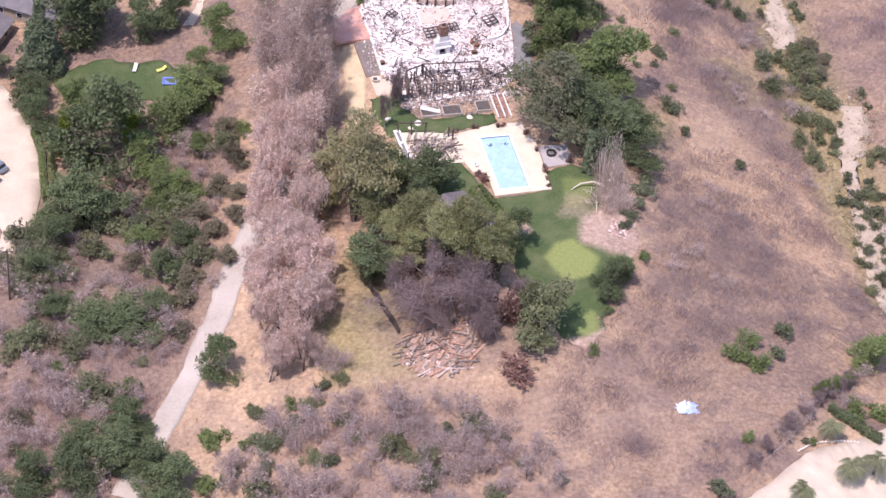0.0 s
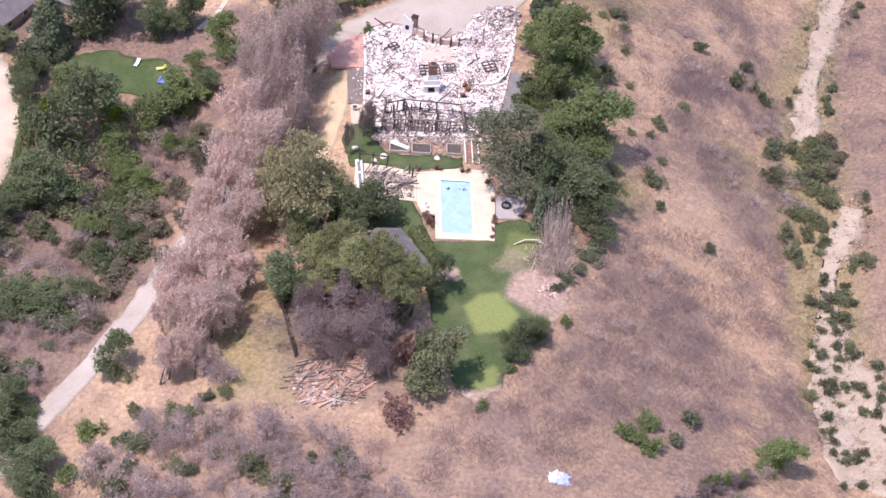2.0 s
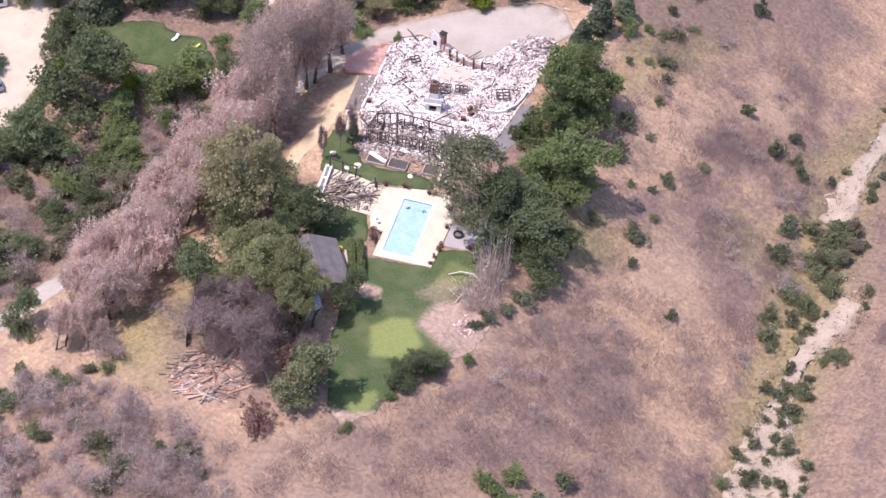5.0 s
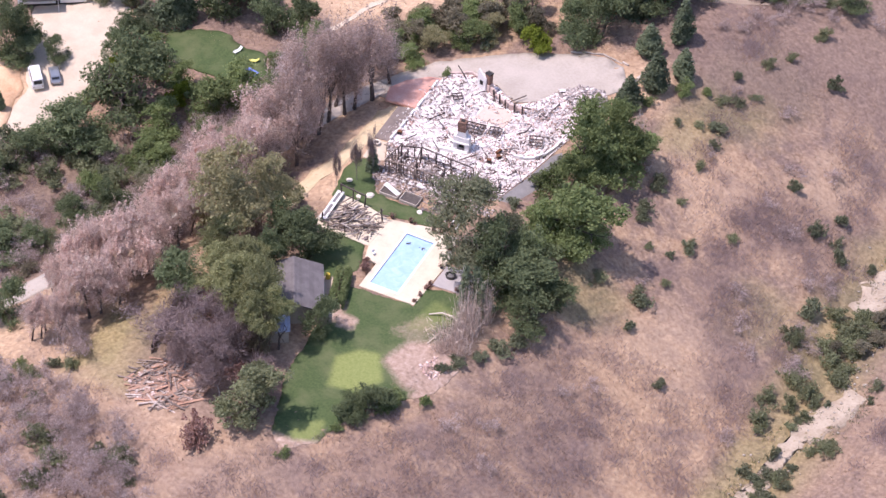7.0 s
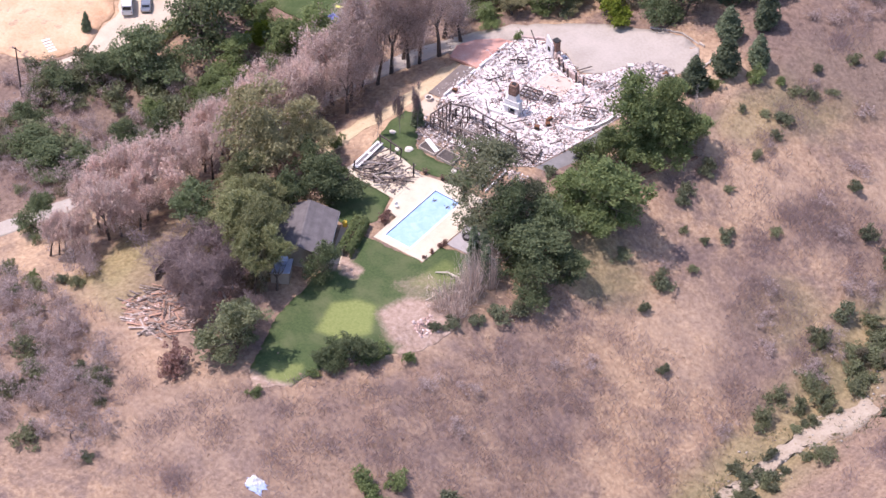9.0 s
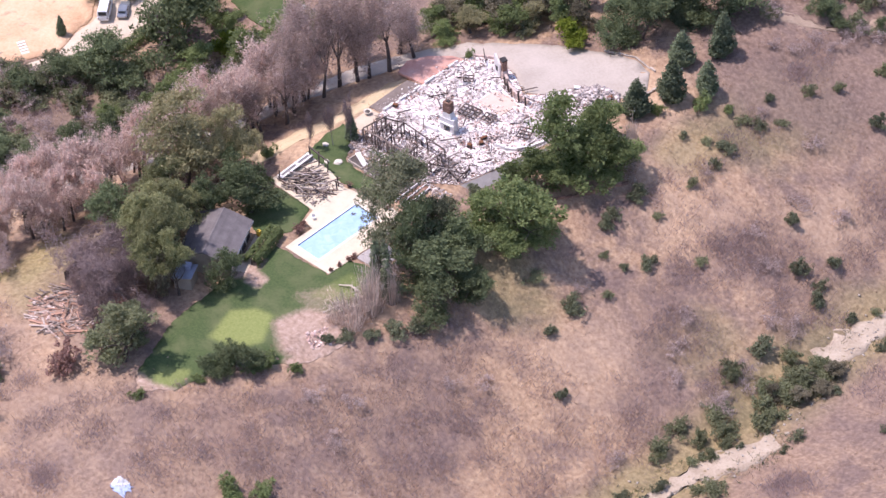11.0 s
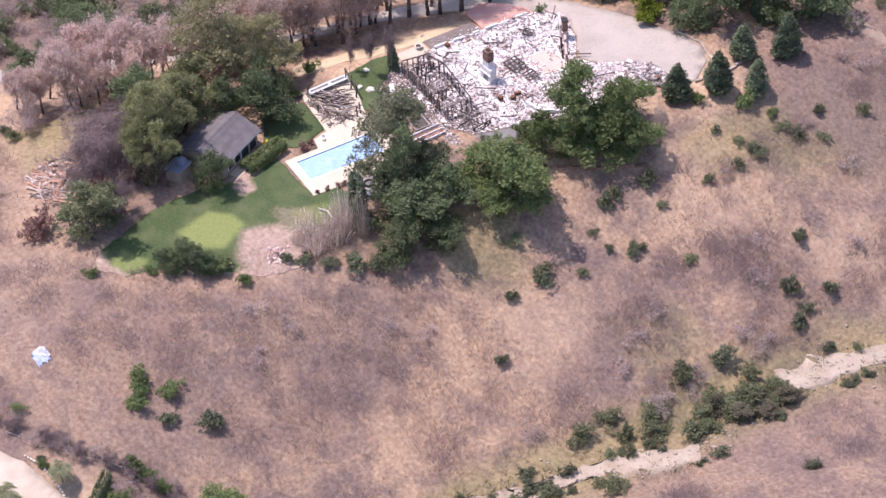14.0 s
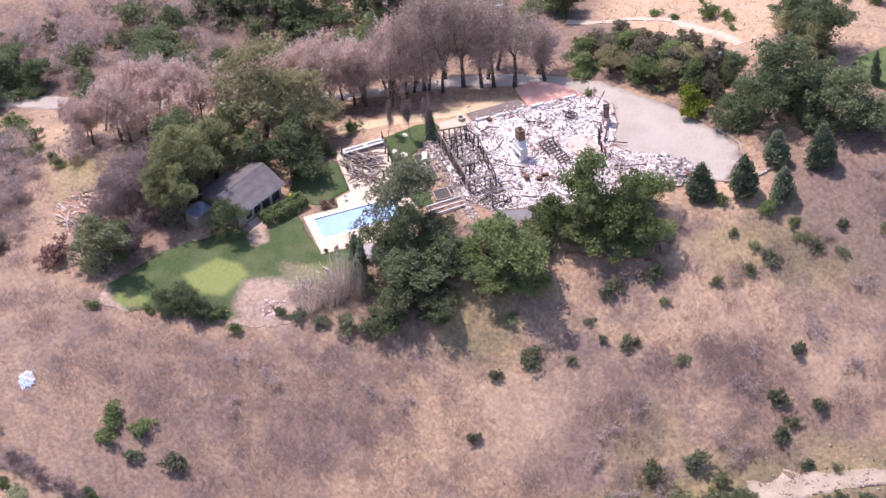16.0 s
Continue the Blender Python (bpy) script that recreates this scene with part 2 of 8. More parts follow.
def drape_blob(name, poly, material, lift, label, category, step=1.0, ragged=0.4, seed=0, kind="structure"):
    """A sheet laid on the ground inside a polygon, with a ragged edge and a skirt into the soil."""
    rng = np.random.default_rng(seed)
    edge = []
    for (ax, ay), (bx, by) in zip(poly, poly[1:] + poly[:1]):
        n = max(1, int(math.hypot(bx - ax, by - ay) / step))
        edge += [(ax + (bx - ax) * i / n, ay + (by - ay) * i / n) for i in range(n)]
    edge = np.array(edge)
    wob = rng.normal(size=edge.shape) * ragged
    edge = edge + (wob + np.roll(wob, 1, 0)) / 2
    bm = bmesh.new()
    loop = [bm.verts.new((x, y, 0)) for x, y in edge]
    bm.faces.new(loop)
    bmesh.ops.triangulate(bm, faces=bm.faces[:])
    for _ in range(5):
        long = [e for e in bm.edges if e.calc_length() > step * 1.9]
        if not long:
            break
        bmesh.ops.subdivide_edges(bm, edges=long, cuts=1)
        bmesh.ops.triangulate(bm, faces=bm.faces[:])
    rim = [e for e in bm.edges if e.is_boundary]
    xy = np.array([v.co[:2] for v in bm.verts])
    for v, z in zip(bm.verts, ground_z(xy[:, 0], xy[:, 1])):
        v.co.z = z + lift
    made = bmesh.ops.extrude_edge_only(bm, edges=rim)
    for v in made["geom"]:
        if isinstance(v, bmesh.types.BMVert):
            v.co.z -= 0.35
    bmesh.ops.recalc_face_normals(bm, faces=bm.faces[:])
    for face in bm.faces:
        face.smooth = abs(face.normal.z) > 0.5
    return solo(name, bm, material, label, category, "", kind)


def drape_strip(name, line, width, material, lift, label, category, seed=0, ragged=0.12, step=1.2, kind="structure"):
    """A road or path laid on the ground along a line, a little ragged at its edges."""
    rng = np.random.default_rng(seed)
    line = np.array(line, float)
    far = np.r_[0, np.cumsum(np.hypot(*np.diff(line, axis=0).T))]
    s = np.arange(0, far[-1], step)
    x, y = np.interp(s, far, line[:, 0]), np.interp(s, far, line[:, 1])
    for _ in range(6):
        x[1:-1], y[1:-1] = (x[:-2] + 2 * x[1:-1] + x[2:]) / 4, (y[:-2] + 2 * y[1:-1] + y[2:]) / 4
    tx, ty = np.gradient(x), np.gradient(y)
    n = np.hypot(tx, ty)
    nx, ny = -ty / n, tx / n
    cuts = 7
    verts = []
    def bank():
        rough = rng.normal(size=len(s)) * ragged
        wander = np.convolve(rng.normal(size=len(s) + 8), np.ones(9) / 3, "valid") * ragged * 1.6
        return (rough + np.roll(rough, 1)) / 2 + wander

    near_bank, far_bank = bank(), bank()
    for k in range(-1, cuts + 1):
        w = (min(max(k, 0), cuts - 1) / (cuts - 1) - 0.5) * width
        wob = near_bank if k <= 0 else far_bank if k >= cuts - 1 else 0
        px, py = x + nx * (w + wob), y + ny * (w + wob)
        verts.append(np.stack([px, py, ground_z(px, py) + (lift if 0 <= k < cuts else lift - 0.4)], 1))
    m, c = len(s), cuts + 2
    faces = [(k * m + i, k * m + i + 1, (k + 1) * m + i + 1, (k + 1) * m + i) for k in range(c - 1) for i in range(m - 1)]
    return solo(name, raw_mesh(name, np.concatenate(verts), np.array(faces)[:, ::-1]), material, label, category, "", kind)


# ---- ground ----
GRID_X = (-120, -85, -55, -42, -30, -18, 0, 20, 35, 50, 65, 85, 120)
GRID_Y = (-90, -50, -20, 15, 50, 80, 120)
HEIGHTS = np.array([
    (-18, -16, -14, -11, -7, -5, -3, -4, -5, -7, -9, -6, 2),
    (-16, -14.5, -11, -6.4, -3.6, -3, -1.5, -2, -4.5, -9, -13, -9, 4),
    (-14, -13.5, -10.2, -6.6, -3, -1, 0, -1.2, -6, -11, -17, -11, 4),
    (-12, -12, -13, -8, -3, -0.5, 0, 0.2, -6.5, -11.8, -16, -10, 2),
    (-11, -10.5, -9, -7, -4, -0.5, 0.3, 0.8, -5, -9, -15.5, -13, -4),
    (-12, -11, -9, -7.5, -4, -1, 0.5, 2, -2.5, -8, -14.5, -17, -9),
    (-14, -13, -11, -9, -5, -2, 2, 3, -1, -6, -10, -14, -14)], float)


def smooth_heights():
    """The hill on a 3 m raster, softened, from its coarse heights."""
    xs, ys = np.arange(-150, 151, 3.0), np.arange(-120, 151, 3.0)
    rows = np.array([np.interp(xs, GRID_X, row) for row in HEIGHTS])
    z = np.array([np.interp(ys, GRID_Y, col) for col in rows.T]).T
    for _ in range(3):
        p = np.pad(z, 1, mode="edge")
        z = (p[:-2, 1:-1] + p[2:, 1:-1] + p[1:-1, :-2] + p[1:-1, 2:] + 2 * p[1:-1, 1:-1]) / 6
    return xs, ys, z


HILL_X, HILL_Y, HILL_Z = smooth_heights()
PAD = ((-14, -3), (-14, 30), (-13, 46), (-2, 62), (18, 63), (21, 52), (17, 30), (13, 8), (15, -8), (8, -26), (-8, -26))


def outside(x, y, poly):
    """Metres outside a polygon (0 within it), for arrays."""
    x, y = np.asarray(x, float), np.asarray(y, float)
    inside, near = np.zeros(x.shape, bool), np.full(x.shape, 1e9)
    for (ax, ay), (bx, by) in zip(poly, poly[1:] + poly[:1]):
        dx, dy = bx - ax, by - ay
        k = np.clip(((x - ax) * dx + (y - ay) * dy) / (dx * dx + dy * dy), 0, 1)
        near = np.minimum(near, np.hypot(x - ax - k * dx, y - ay - k * dy))
        if dy:
            inside ^= ((ay > y) != (by > y)) & (x < ax + dx * (y - ay) / dy)
    return np.where(inside, 0.0, near)


def ground_z(x, y):
    """Height of the ground, for numbers or arrays."""
    x, y = np.asarray(x, float), np.asarray(y, float)
    u = np.clip((x - HILL_X[0]) / 3, 0, len(HILL_X) - 1.001)
    v = np.clip((y - HILL_Y[0]) / 3, 0, len(HILL_Y) - 1.001)
    i, j = u.astype(int), v.astype(int)
    a, b = u - i, v - j
    z = ((HILL_Z[j, i] * (1 - a) + HILL_Z[j, i + 1] * a) * (1 - b)
         + (HILL_Z[j + 1, i] * (1 - a) + HILL_Z[j + 1, i + 1] * a) * b)
    flat = np.clip(1 - outside(x, y, PAD) / 5, 0, 1)
    flat = flat * flat * (3 - 2 * flat)
    level = np.clip((y - 20) / 6, 0, 1) * 0.35
    bumps = 0.16 * (np.sin(x * 0.9 + np.sin(y * 0.7) * 1.4) * np.sin(y * 0.8 + np.sin(x * 0.5) * 1.7)
                    + 0.6 * np.sin(x * 2.1 + y * 0.4) * np.sin(y * 1.9 - x * 0.5))
    far = np.clip((np.hypot(x, y - 10) - 150) / 600, 0, 1)
    return (z + bumps) * (1 - flat) + level * flat - 0.02 * flat + 25 * far


# ---- ground mesh ----
def ground_material():
    m, t, s = nodes_of("dry_hillside")
    big, mid, fine, grain = noise_node(t, 0.045, 7, 0.66, 0.4), noise_node(t, 0.11, 9, 0.72, 0.35), noise_node(t, 1.5, 5, 0.6), noise_node(t, 5.0, 3, 0.6)
    straw = ramp_node(t, fine.outputs[0], [(0.28, (0.290, 0.188, 0.117)), (0.5, (0.415, 0.279, 0.181)), (0.74, (0.560, 0.406, 0.264))])
    burnt = ramp_node(t, fine.outputs[0], [(0.28, (0.137, 0.095, 0.081)), (0.5, (0.202, 0.142, 0.119)), (0.76, (0.286, 0.206, 0.169))])
    rust = ramp_node(t, fine.outputs[0], [(0.30, (0.20, 0.113, 0.082)), (0.7, (0.32, 0.198, 0.145))])
    col = mix_node(t, value_ramp(t, mid.outputs[0], 0.43, 0.60), straw, burnt)
    col = mix_node(t, value_ramp(t, big.outputs[0], 0.54, 0.68), col, burnt)
    col = mix_node(t, value_ramp(t, big.outputs[0], 0.45, 0.32), col, mix_node(t, 0.55, rust, straw))
    pale = t.nodes.new("ShaderNodeAttribute")
    pale.attribute_name = "bare"
    soil = ramp_node(t, fine.outputs[0], [(0.30, (0.45, 0.300, 0.190)), (0.7, (0.64, 0.465, 0.315))])
    col = mix_node(t, pale.outputs["Fac"], col, soil)
    green = t.nodes.new("ShaderNodeAttribute")
    green.attribute_name = "weeds"
    weeds = ramp_node(t, fine.outputs[0], [(0.30, (0.13, 0.13, 0.045)), (0.7, (0.30, 0.27, 0.11))])
    col = mix_node(t, green.outputs["Fac"], col, weeds)
    burn = t.nodes.new("ShaderNodeAttribute")
    burn.attribute_name = "burn"
    col = mix_node(t, burn.outputs["Fac"], col, burnt)
    clump = noise_node(t, 0.62, 5, 0.65, 0.8)
    col = mix_node(t, value_ramp(t, clump.outputs[0], 0.53, 0.66), col, mix_node(t, 0.28, col, (0.12, 0.09, 0.08)))
    speck = value_ramp(t, grain.outputs[0], 0.66, 0.80)
    col = mix_node(t, speck, col, mix_node(t, 0.45, col, (0.10, 0.075, 0.06)))
    t.links.new(col, s.inputs["Base Color"])
    s.inputs["Roughness"].default_value, s.inputs["Specular IOR Level"].default_value = 0.95, 0.1
    bump_node(t, s, fine.outputs[0], 0.4, 0.25)
    return m


def build_ground():
    """One sheet, fine near the house and coarse towards the horizon."""
    near_x, near_y = np.arange(-130, 131, 1.0), np.arange(-110, 146, 1.0)
    out = np.array([20, 50, 110, 230, 480, 1000, 2200])
    xs = np.r_[near_x[0] - out[::-1], near_x, near_x[-1] + out]
    ys = np.r_[near_y[0] - out[::-1], near_y, near_y[-1] + out]
    X, Y = np.meshgrid(xs, ys)
    Z = ground_z(X, Y)
    hole = (outside(X, Y, [(-0.2, -0.1), (4.7, -0.1), (4.2, 12.6), (-0.6, 12.6)]) < 0.75)
    Z = np.where(hole, Z - 2.6, Z)
    nx = len(xs)
    i = np.arange(nx - 1)[None, :] + nx * np.arange(len(ys) - 1)[:, None]
    faces = np.stack([i, i + 1, i + nx + 1, i + nx], -1).reshape(-1, 4)
    me = raw_mesh("ground", np.stack([X, Y, Z], -1).reshape(-1, 3), faces, True)
    rng = np.random.default_rng(3)
    n = np.sin(X * 0.31 + 1.3 * np.sin(Y * 0.23)) * np.sin(Y * 0.27 + 1.1 * np.sin(X * 0.19)) * 0.5 + rng.uniform(-0.5, 0.5, X.shape) * 0.5

    def zone(poly, soft):
        return np.clip(1.15 - outside(X, Y, poly) / soft + n * 0.5, 0, 1) * (outside(X, Y, poly) < soft * 1.5)

    bare = np.maximum.reduce([
        0.95 * zone([(-42, 64), (-28, 73), (-18, 82), (-22, 92), (-27, 100), (-37, 103), (-50, 90), (-46, 76)], 4),
        0.5 * zone([(-28, 100), (-14, 98), (-12, 112), (-26, 116)], 5),
        1.0 * zone([(-91, 6), (-83, 17), (-80, 23), (-90, 30.5), (-111, 38), (-126, 50), (-150, 20), (-110, -5)], 4),
        0.7 * zone([(-20, 14), (-14, 16), (-14, 46), (-19, 44)], 3),
        0.45 * zone([(-60, -45), (-12, -60), (6, -48), (-8, -36), (-34, -30), (-44, -28)], 9),
        0.6 * zone([(16, 62), (22, 62), (21, 72), (16, 70)], 3),
        0.7 * zone([(11, -14), (19, -13), (18, -6), (13, -6)], 3),
        0.9 * zone([(33, -58), (40, -53), (46, -57), (42, -58)], 2.5),
        0.55 * zone([(33, 102), (44, 98), (52, 112), (36, 116)], 6), 0.5 * zone([(34, 47), (38, 46), (40, 54), (35, 56)], 4), 0.45 * zone([(40, 14), (46, 14), (48, 22), (41, 24)], 5), 0.6 * zone([(48, 64), (53, 64), (56, 72), (50, 72)], 3), 0.4 * zone([(27, 52), (31, 50), (31, 59), (26, 60)], 3),
        0.5 * zone([(-48, -28), (-58, -34), (-46, -8), (-40, 8), (-38, 6), (-42, -10)], 3)])
    weeds = np.maximum.reduce([
        0.42 * zone([(-29, -34), (-24, -34), (-21, -16), (-27, -12)], 5),
        0.5 * zone([(62, -20), (70, -20), (71, 60), (76, 90), (62, 60)], 4),
        0.3 * zone([(-75, -10), (-55, -10), (-52, 14), (-70, 16)], 8),
        0.45 * zone([(24, 16), (30, 14), (33, 20), (26, 22)], 4), 0.35 * zone([(50, 31), (55, 31), (56, 38), (50, 38)], 4), 0.45 * zone([(32, 72), (37, 72), (38, 78), (32, 78)], 3), 0.4 * zone([(27, 57), (31, 58), (30, 65), (26, 64)], 3), 0.4 * zone([(28, 66), (36, 70), (40, 84), (32, 86)], 6), 0.6 * zone([(-33, -22), (-30, -22), (-28, -32), (-33, -34)], 3)])
    burn = np.maximum.reduce([
        0.5 * zone([(74, -30), (92, -30), (98, 60), (94, 110), (84, 100), (76, 60), (75, 20)], 6), 0.6 * zone([(-22, -27), (-12, -18), (-3, -24), (-3, -34), (-10, -36), (-20, -30)], 4),
        0.75 * zone([(-62, -44), (-92, -45), (-90, 0), (-74, 12), (-54, 26), (-44, 34), (-48, 14), (-48, -2), (-56, -20), (-62, -30)], 6),
        0.6 * zone([(-62, 66), (-40, 60), (-26, 52), (-34, 40), (-46, 38), (-70, 50)], 6), 0.5 * zone([(-46, -66), (-10, -66), (-8, -48), (-20, -44), (-40, -40)], 6),
        0.8 * zone([(18, 76), (34, 78), (60, 96), (44, 118), (24, 98), (10, 96)], 8),
        0.8 * zone([(-58, 96), (-40, 114), (-10, 132), (30, 150), (20, 170), (-60, 130)], 7),
        0.5 * zone([(-4, -46), (14, -34), (30, -28), (26, -10), (34, 0), (44, -20), (36, -52), (10, -66)], 8),
        0.35 * zone([(42, 56), (58, 50), (62, 76), (46, 80)], 9), 0.1 * zone([(40, 20), (54, 14), (56, 40), (44, 44)], 9), 0.6 * zone([(43, 47), (49, 50), (50, 60), (45, 58)], 5), 0.5 * zone([(44, 28), (49, 30), (48, 36), (43, 34)], 5), 0.5 * zone([(52, 16), (58, 16), (58, 24), (52, 22)], 5), 0.5 * zone([(55, 46), (59, 48), (60, 58), (55, 56)], 4)])
    for name, values in (("bare", bare), ("weeds", weeds), ("burn", burn)):
        a = me.attributes.new(name, "FLOAT", "POINT")
        a.data.foreach_set("value", values.ravel().astype(np.float32))
    return solo("ground", me, ground_material(), "dry hillside with straw, burnt brush and bare soil", "ground", "", "structure")


build_ground()


def lawn_material(name, dark, light, worn):
    m, t, s = nodes_of(name)
    big, fine = noise_node(t, 0.22, 4), noise_node(t, 2.5, 6)
    col = ramp_node(t, fine.outputs[0], [(0.3, dark), (0.7, light)])
    col = mix_node(t, value_ramp(t, big.outputs[0], 0.44, 0.68), col, worn)
    col = mix_node(t, value_ramp(t, noise_node(t, 0.9, 5, 0.7).outputs[0], 0.52, 0.72), col, mix_node(t, 0.5, col, dark))
    sunned = t.nodes.new("ShaderNodeAttribute")
    sunned.attribute_name = "dry"
    col = mix_node(t, sunned.outputs["Fac"], col, ramp_node(t, fine.outputs[0], [(0.3, (0.185, 0.225, 0.070)), (0.7, (0.27, 0.30, 0.110))]))
    bare = t.nodes.new("ShaderNodeAttribute")
    bare.attribute_name = "earth"
    edge = t.nodes.new("ShaderNodeMath")
    edge.operation = "ADD"
    t.links.new(bare.outputs["Fac"], edge.inputs[0])
    t.links.new(noise_node(t, 1.6, 9, 0.8).outputs[0], edge.inputs[1])
    col = mix_node(t, value_ramp(t, edge.outputs[0], 0.70, 1.30), col, ramp_node(t, noise_node(t, 1.2, 6, 0.7).outputs[0], [(0.3, (0.25, 0.175, 0.125)), (0.5, (0.40, 0.285, 0.22)), (0.7, (0.52, 0.40, 0.33))]))
    t.links.new(col, s.inputs["Base Color"])
    s.inputs["Roughness"].default_value, s.inputs["Specular IOR Level"].default_value = 0.9, 0.15
    bump_node(t, s, fine.outputs[0], 0.6, 0.08)
    return m


M["lawn"] = lawn_material("lawn", (0.056, 0.086, 0.034), (0.092, 0.128, 0.051), (0.126, 0.146, 0.068))
M["park_lawn"] = lawn_material("park_lawn", (0.060, 0.092, 0.034), (0.098, 0.138, 0.052), (0.165, 0.20, 0.080))
lawn = drape_blob("lawn", [(-2.6, -2.2), (-2.6, -12), (-1.5, -24), (2.0, -34.5), (5, -37), (9, -33), (10.6, -27), (13.2, -22.6), (16.5, -19), (19.4, -15.5), (20.4, -10.5), (19.6, -4.5), (18.2, 0.5), (13, 4.5), (8.3, 3), (8.2, -1.4)],
                  M["lawn"], 0.06, "mown green lawn with yellowed patches and bare earth below the pool", "lawn", 0.55, 0.22, 1)
xy = np.array([v.co[:2] for v in lawn.data.vertices])
dry, earth = np.zeros(len(xy)), np.zeros(len(xy))
for poly, much in (([(3.6, -17.0), (5.4, -22.4), (9.4, -21.6), (11.4, -18.2), (8.6, -13.6), (6, -14.2)], 1.0), ([(4.3, -31.5), (7.8, -29.5), (8.0, -32.5), (6, -35)], 0.8), ([(10, -6), (14, -4), (15, 0), (11, 1)], 0.45)):
    dry = np.maximum(dry, much * np.clip(1 - outside(xy[:, 0], xy[:, 1], poly) / 0.8, 0, 1))
for poly, much, soft in (([(11.2, -13.6), (12.4, -9.6), (15, -8.0), (18, -7.0), (19.6, -10), (18.6, -15), (15, -16)], 1.0, 2.6), ([(8.6, -7.4), (12, -8), (14, -4.4), (11, -3.2)], 0.42, 2.4), ([(-0.4, -8.4), (2.0, -8.6), (2.2, -10.4), (0.2, -10.6)], 0.8, 1.2), ([(16.4, -6.5), (19.5, -7), (19.5, 0), (17.6, 0.5)], 0.9, 1.6), ([(17, -17.6), (20, -16.5), (21, -10), (19.4, -9)], 0.9, 1.8),
                         ([(-2.6, -6), (-1.6, -6), (-0.4, -9.5), (-2.0, -11)], 0.85, 1.4), ([(1.5, -35), (5, -37.4), (9, -33.4), (5, -35)], 0.8, 1.4)):
    earth = np.maximum(earth, much * np.clip(1 - outside(xy[:, 0], xy[:, 1], poly) / soft, 0, 1))
for name, values in (("dry", dry), ("earth", earth)):
    lawn.data.attributes.new(name, "FLOAT", "POINT").data.foreach_set("value", values.astype(np.float32))
drape_blob("garden_lawn", [(-15.8, 15.5), (-7, 14.8), (3.4, 16.4), (3.4, 19.2), (-9, 19.0), (-10.5, 21.5), (-14, 25.5), (-16.5, 25)],
           M["lawn"], 0.06, "strip of green garden lawn", "lawn", 0.8, 0.3, 3)
drape_blob("side_lawn", [(-12.5, 7.4), (-4.4, 7.0), (-3.2, 2.0), (-5, -3), (-12, 0)],
           M["lawn"], 0.06, "green lawn beside the poolside patio", "lawn", 0.9, 0.3, 4)
drape_blob("neighbour_lawn", [(-67, 49), (-60, 53), (-48, 50), (-43.5, 44), (-46, 40), (-56, 42), (-65, 43.5)],
           M["lawn"], 0.20, "dark green neighbouring lawn", "lawn", 1.2, 0.4, 6)
drape_blob("park_lawn", [(-5.6, 96.4), (-6.2, 102), (-13, 114.6), (-6.6, 124.8), (5, 134), (22, 146), (44, 150), (30, 130), (20, 120), (13.8, 109.4), (9.9, 100.3), (0.3, 93.4)],
           M["park_lawn"], 0.20, "broad watered lawn beyond the trees", "lawn", 2.0, 0.6, 7)
drape_strip("road", [(-67, -46), (-61.4, -36), (-54.8, -26), (-48.6, -15), (-43.4, -3.4), (-38.8, 5), (-35, 11.5), (-32.4, 18), (-30.4, 26), (-28.4, 34), (-25.2, 40.5), (-20.8, 46.5), (-14.5, 53.5)],
            4.3, M["asphalt"], 0.09, "worn grey driveway climbing the hill", "road", 8)
drape_blob("courtyard", [(-24.0, 42.6), (-21.5, 49.0), (-16.5, 54.6), (-12.6, 58.0), (-6, 62.6), (3.2, 67.2), (9, 68.8), (13.2, 67.6), (15.6, 63.8), (13.6, 60.2), (8, 58.4),
                         (4.5, 53.2), (0.6, 50.6), (-3.8, 53.2), (-9, 54.4), (-13.6, 50.8), (-17.6, 46.0), (-18.8, 42.5)],
           M["asphalt"], 0.10, "worn grey asphalt turning court", "road", 1.2, 0.12, 9)
drape_strip("dirt_path", [(-21.5, 10), (-19.6, 20), (-17.8, 30), (-16.9, 41)], 2.8, M["dirt"], 0.06, "yellow dirt path along the garden", "path", 10, 0.3)
drape_strip("wash", [(66.8, 47), (67.4, 52), (68, 58), (70, 66), (73, 78), (78, 92), (84, 106)], 4.6, M["sand"], 0.06, "pale sandy bed of a dry wash", "wash", 11, 0.6)
drape_strip("wash", [(65.5, 1), (66.4, 8), (67, 13), (70, 22), (73.4, 29)], 4.2, M["sand"], 0.06, "pale sandy bed of a dry wash", "wash", 18, 0.7)
drape_blob("wash", [(60.8, -32), (61.0, -14), (62.8, -2), (64, 3.5), (67.8, 3.5), (69.5, -6), (73, -14), (76.5, -24), (78, -34), (70, -40), (63, -38)], M["sand"], 0.06, "broad sandy bed of the dry wash with scattered bushes", "wash", 1.2, 0.5, 19)
drape_blob("parking_court", [(-76, 50), (-71.5, 38), (-70.6, 30), (-72.2, 21), (-74.6, 14), (-78.6, 8), (-81.4, 8.4), (-78.8, 15), (-80.2, 19), (-81.6, 25.5), (-86, 31), (-92, 44), (-97, 56), (-84, 62)],
           M["concrete"], 0.20, "pale dusty parking court", "road", 1.5, 0.4, 12)
drape_blob("graded_earth", [(-92, 4), (-82.5, 8), (-79.4, 15), (-80.6, 19.5), (-82.2, 25.8), (-87, 31), (-100, 31), (-111, 34), (-124, 42), (-150, 30), (-140, -5), (-108, -4)],
           rough_stuff("orange_earth", [(0.3, (0.50, 0.30, 0.17)), (0.5, (0.66, 0.43, 0.27)), (0.72, (0.78, 0.56, 0.38))], 0.16, 12, 0.95, 0.6, 0.2), 0.14, "bare orange graded earth of the neighbouring plot", "earth", 2.0, 0.5, 20)
